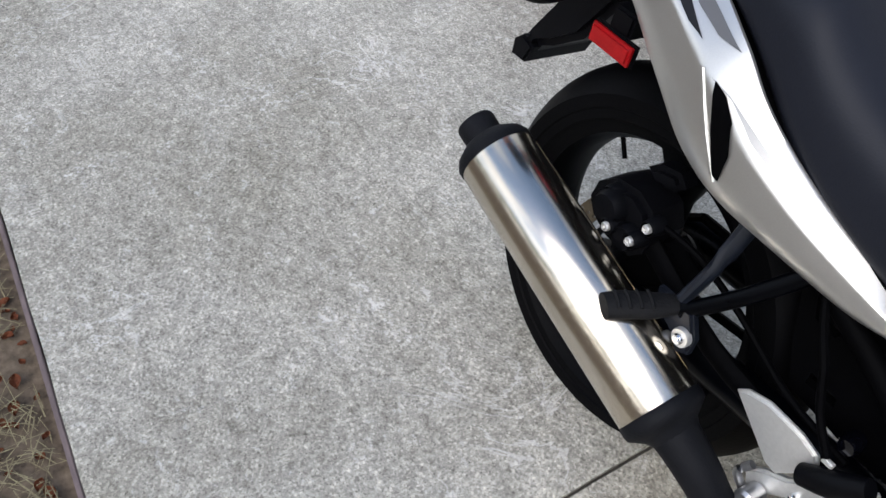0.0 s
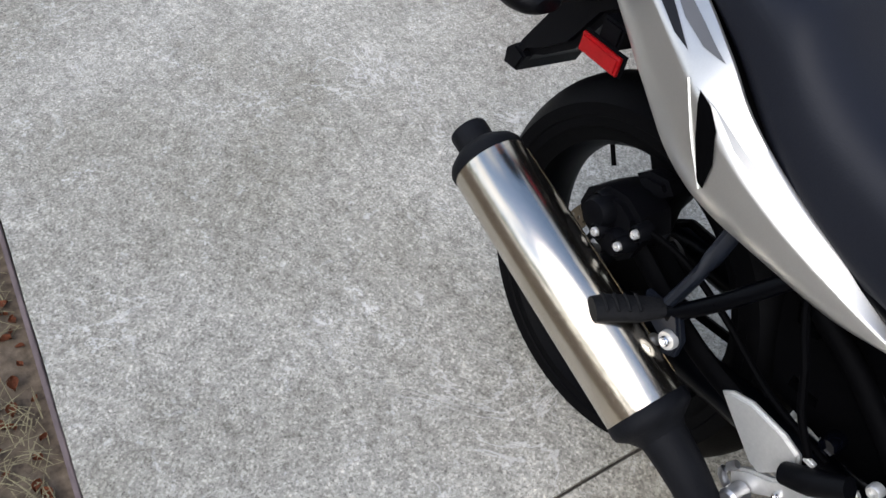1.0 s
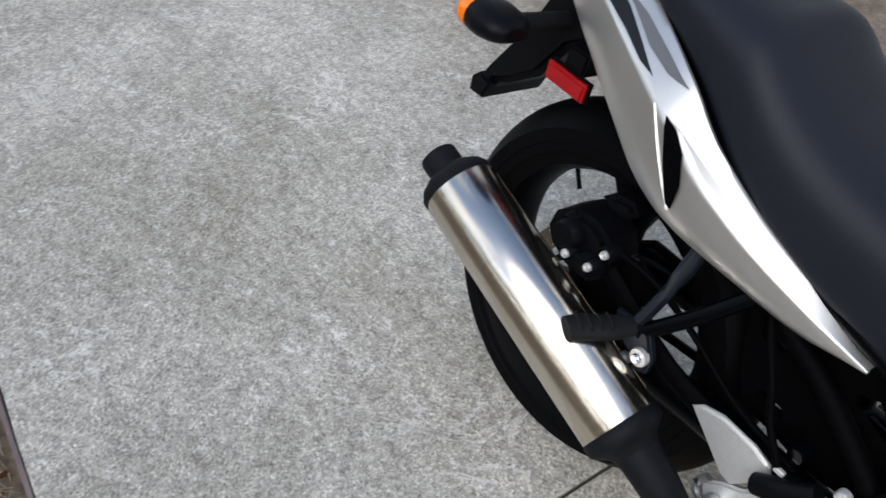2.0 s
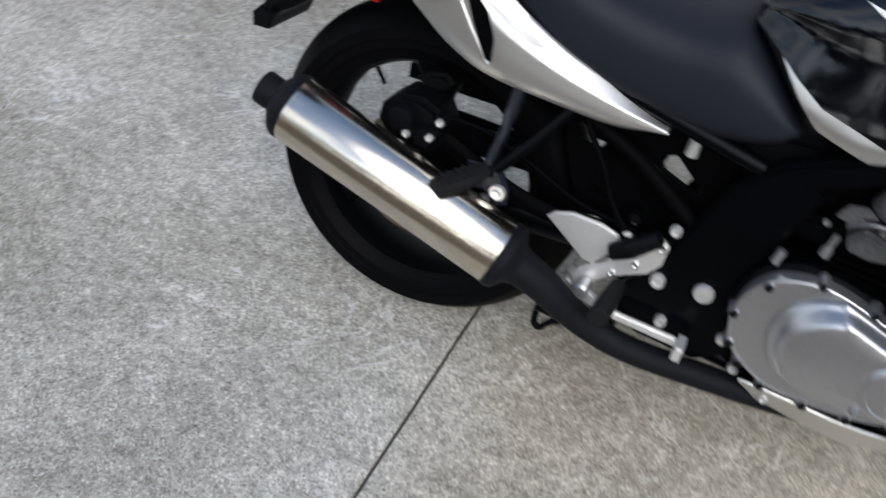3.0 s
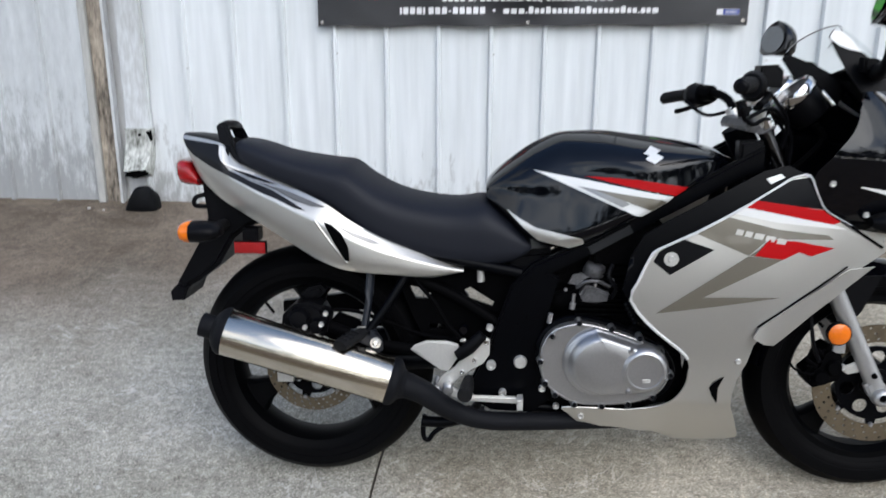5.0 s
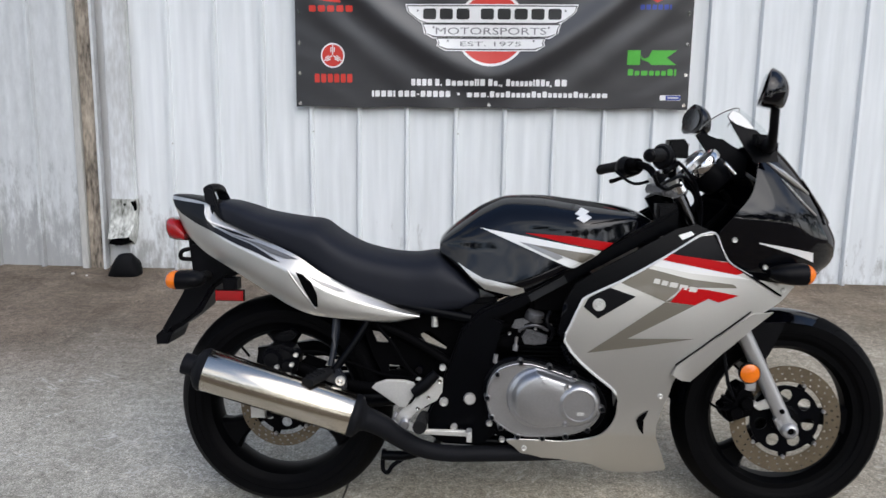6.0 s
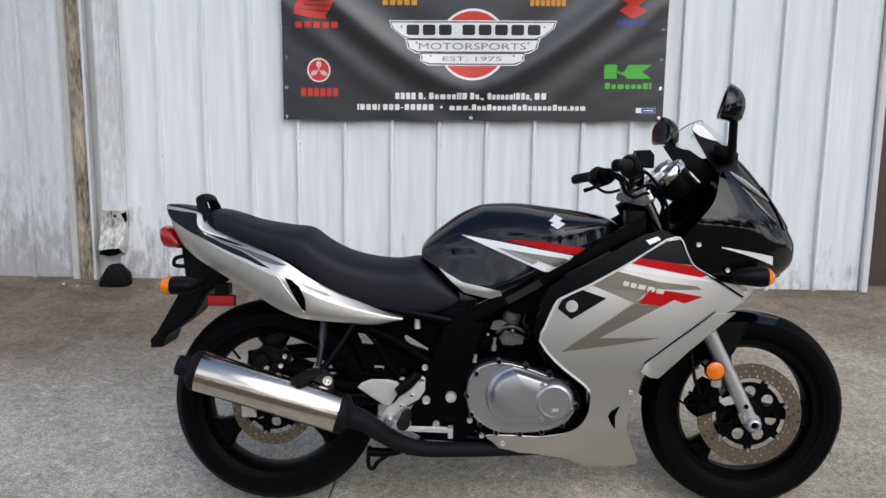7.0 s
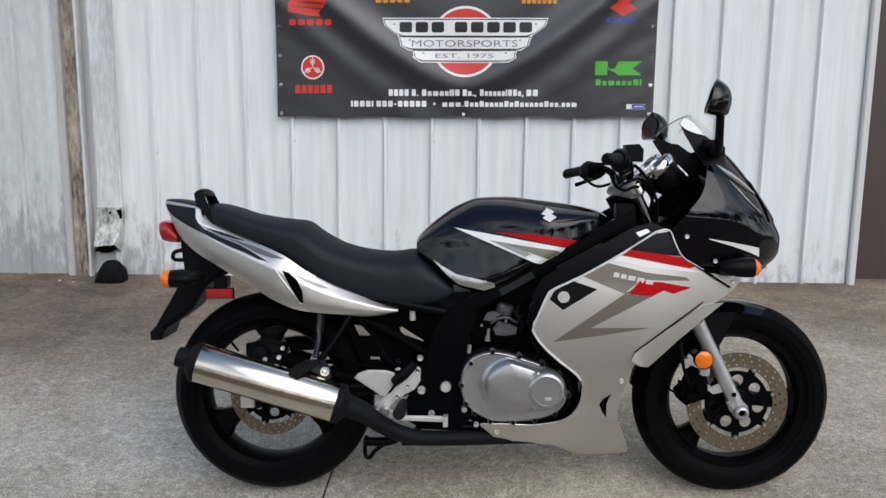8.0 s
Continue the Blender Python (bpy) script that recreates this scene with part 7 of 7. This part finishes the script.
part("hose_banjo", tube([(1.255, -0.112, 0.362), (1.238, -0.115, 0.398), (1.231, -0.114, 0.43), (1.225, -0.10, 0.50), (1.22, -0.08, 0.62)], 0.005, 8), SATIN_BLACK, fc)
bolt((1.308, -0.120, 0.352), 0.008, fc, ALLOY)


def front_mudguard():
    bm = bmesh.new()
    rows = []
    for i in range(25):
        a = radians(58 + (172 - 58) * i / 24)
        taper = min(1, (i + 1.2) / 6)
        row = []
        for j in range(13):
            v = -1 + j / 6
            r = 0.307 - 0.030 * abs(v) ** 2.2
            row.append(bm.verts.new((1.405 + r * math.cos(a), v * 0.066 * (0.35 + 0.65 * taper), 0.290 + r * math.sin(a))))
        rows.append(row)
    for a, b in zip(rows, rows[1:]):
        for j in range(12):
            bm.faces.new((a[j], a[j + 1], b[j + 1], b[j]))
    bmesh.ops.solidify(bm, geom=bm.faces[:], thickness=0.003)
    return bm


part("front_mudguard", front_mudguard(), GLOSS_BLACK, bike, "gloss black front mudguard", 60)
for sgn in (-1, 1):
    part("mudguard_stay", shell([(1.27, 0.50), (1.33, 0.44), (1.36, 0.48), (1.40, 0.57), (1.30, 0.565)], lambda x, z: sgn * 0.070, 0.004, 0.05), SATIN_BLACK, bike)

part("top_yoke", slab([(1.040, 0.916), (1.036, 0.926), (1.042, 0.940), (1.060, 0.946), (1.100, 0.942), (1.108, 0.930), (1.102, 0.916), (1.070, 0.910)], -0.112, 0.112, 0.007), YOKE_GREY, bike, "cast alloy top yoke")
for sgn in (-1, 1):
    part("fork_cap", turned([(0, 0.016), (0.013, 0.016), (0.016, 0.010), (0.019, 0.008), (0.019, -0.02), (0, -0.02)], (1.082, sgn * 0.100, 0.944), (-0.45, 0, 0.89), 20), CHROME, bike, "chrome fork cap")
part("ignition_switch", turned([(0, 0.03), (0.016, 0.03), (0.018, 0.02), (0.018, -0.02), (0, -0.02)], (1.065, 0, 0.955), (-0.3, 0, 0.95), 18), SATIN_BLACK, bike)
part("lower_yoke", slab([(1.10, 0.735), (1.11, 0.77), (1.18, 0.77), (1.18, 0.735)], -0.12, 0.12, 0.006), DARK, bike)
part("yoke_cover", box(1.020, 1.075, -0.135, -0.09, 0.845, 0.895, 0.008), SATIN_BLACK, bike)
part("handlebar_riser", tube([(1.075, -0.095, 0.930), (1.062, -0.105, 0.962)], 0.018, 14, 1), ALLOY, bike)
part("handlebar_riser", tube([(1.075, 0.095, 0.930), (1.062, 0.105, 0.962)], 0.018, 14, 1), ALLOY, bike)


def swept(points):
    """Points of the bars as drawn straight, set to the true sweep and tilt of the turned steering."""
    return [(x + 0.030 * max(0, abs(y) - 0.09) / 0.28, y, z + 0.005 - 0.055 * y) for x, y, z in points]


def bar_half(sgn):
    return tube(swept([(1.066, sgn * 0.09, 0.957), (1.050, sgn * 0.135, 0.988), (1.022, sgn * 0.190, 1.003), (0.972, sgn * 0.272, 1.002), (0.916, sgn * 0.365, 0.994)]), 0.011, 12, 6)


bar = part("handlebar", bar_half(-1), DARK, bike, "black clip-on handlebars")
part("bar_half", bar_half(1), DARK, bar)
for sgn in (-1, 1):
    part("grip", tube(swept([(0.972, sgn * 0.272, 1.002), (0.944, sgn * 0.318, 0.999), (0.918, sgn * 0.361, 0.995)]), [0.0168, 0.0160, 0.0165], 14, 4), GRIP, bar, "ribbed black rubber grip")
    part("bar_end", turned([(0, 0.0), (0.009, 0.0), (0.0125, 0.003), (0.0150, 0.006), (0.0150, 0.014), (0, 0.014)], swept([(0.911, sgn * 0.374, 0.993)])[0], (0.45, -sgn * 0.88, 0.08), 18), SATIN_BLACK, bar)
    sh = part("switch_housing", tube(swept([(1.000, sgn * 0.226, 1.000), (0.985, sgn * 0.250, 1.000), (0.974, sgn * 0.268, 1.000)]), [0.024, 0.029, 0.023], 14, 4, flat=1.15), SATIN_BLACK, bar, "black handlebar switch housing")
    part("lever_clamp", tube(swept([(1.022, sgn * 0.190, 1.003), (1.006, sgn * 0.216, 1.003)]), [0.020, 0.022], 14, 2), DARK, bar)
    part("lever", tube(swept([(1.030, sgn * 0.200, 0.990), (1.020, sgn * 0.245, 0.980), (0.985, sgn * 0.310, 0.968), (0.955, sgn * 0.365, 0.958)]), [0.008, 0.007, 0.006, 0.007], 10), DARK, bar, "black hand lever")
    part("lever_tip", turned([(0, 0.008), (0.006, 0.006), (0.008, 0), (0.006, -0.006), (0, -0.008)], swept([(0.953, sgn * 0.368, 0.958)])[0], (0.5, -sgn * 0.86, 0), 12), DARK, bar)
    part("switch_button", turned([(0.007, -0.010), (0.010, -0.010), (0.0125, -0.006), (0.0125, 0.02), (0.007, 0.02)], swept([(0.972, sgn * 0.250, 0.996)])[0], (0.30, -sgn * 0.90, -0.1), 18, closed=True), COVER_GREY if sgn < 0 else SATIN_BLACK, bar, "round switch with a bright rim" if sgn < 0 else "")
part("stop_button", box(0.992, 1.004, -0.252, -0.240, 1.030, 1.040, 0.003), RED_FILM, bar, "red stop switch")
res = part("brake_fluid_reservoir", slab([(1.023, 1.017), (1.025, 1.062), (1.062, 1.064), (1.074, 1.050), (1.073, 1.015)], -0.225, -0.175, 0.005), SATIN_BLACK, bike, "square black brake fluid reservoir")
part("reservoir_neck", tube([(1.045, -0.20, 1.012), (1.035, -0.20, 0.99), (1.01, -0.205, 0.985)], 0.009, 10, 4), ALLOY, res)
for k, pts in enumerate([[(0.985, -0.24, 0.975), (1.00, -0.22, 0.95), (1.035, -0.17, 0.935), (1.08, -0.12, 0.945), (1.13, -0.08, 0.92), (1.16, -0.06, 0.82)],
                         [(0.98, -0.25, 0.975), (1.005, -0.21, 0.945), (1.04, -0.15, 0.955), (1.10, -0.10, 0.965), (1.15, -0.08, 0.90), (1.15, -0.07, 0.80)],
                         [(1.01, -0.21, 1.00), (1.05, -0.17, 1.01), (1.09, -0.14, 0.985), (1.13, -0.11, 0.93), (1.12, -0.09, 0.85)],
                         [(0.975, 0.24, 0.975), (1.02, 0.18, 0.94), (1.09, 0.11, 0.95), (1.15, 0.06, 0.86)]]):
    part("control_cable", tube(pts, 0.0048, 8), SATIN_BLACK, bike, "black control cable")

# instruments
face = Vector((-0.69, 0, 0.724)).normalized()
pod = part("instrument_pod", turned([(0.040, 0.0), (0.050, -0.010), (0.050, -0.050), (0.040, -0.075), (0, -0.078)], (1.150, -0.062, 1.000), face, 36), SATIN_BLACK, bike, "twin round instruments with chrome rims")
for y in (-0.062, 0.062):
    if y > 0:
        part("dial_cup", turned([(0.040, 0.0), (0.050, -0.010), (0.050, -0.050), (0.040, -0.075), (0, -0.078)], (1.150, y, 1.000), face, 36), SATIN_BLACK, pod)
    part("dial_rim", turned([(0.043, 0.008), (0.051, 0.010), (0.0545, 0.004), (0.0545, -0.010), (0.052, -0.016), (0.043, -0.010)], (1.150, y, 1.000), face, 40, closed=True), CHROME, pod, "chrome bezel")
    part("dial_face", turned([(0, 0.0015), (0.045, 0.0015), (0.045, -0.002), (0, -0.002)], (1.150, y, 1.000), face, 36), DIAL, pod)
part("warning_light_panel", box(1.160, 1.200, -0.030, 0.030, 0.962, 0.985, 0.004), SATIN_BLACK, pod)
part("instrument_stay", tube([(1.21, -0.06, 0.93), (1.23, -0.06, 0.89), (1.17, -0.05, 0.82)], 0.008, 10), DARK, pod)
part("chrome_tube", tube([(1.196, -0.116, 1.006), (1.226, -0.116, 0.976)], 0.005, 10, 1), CHROME, pod)
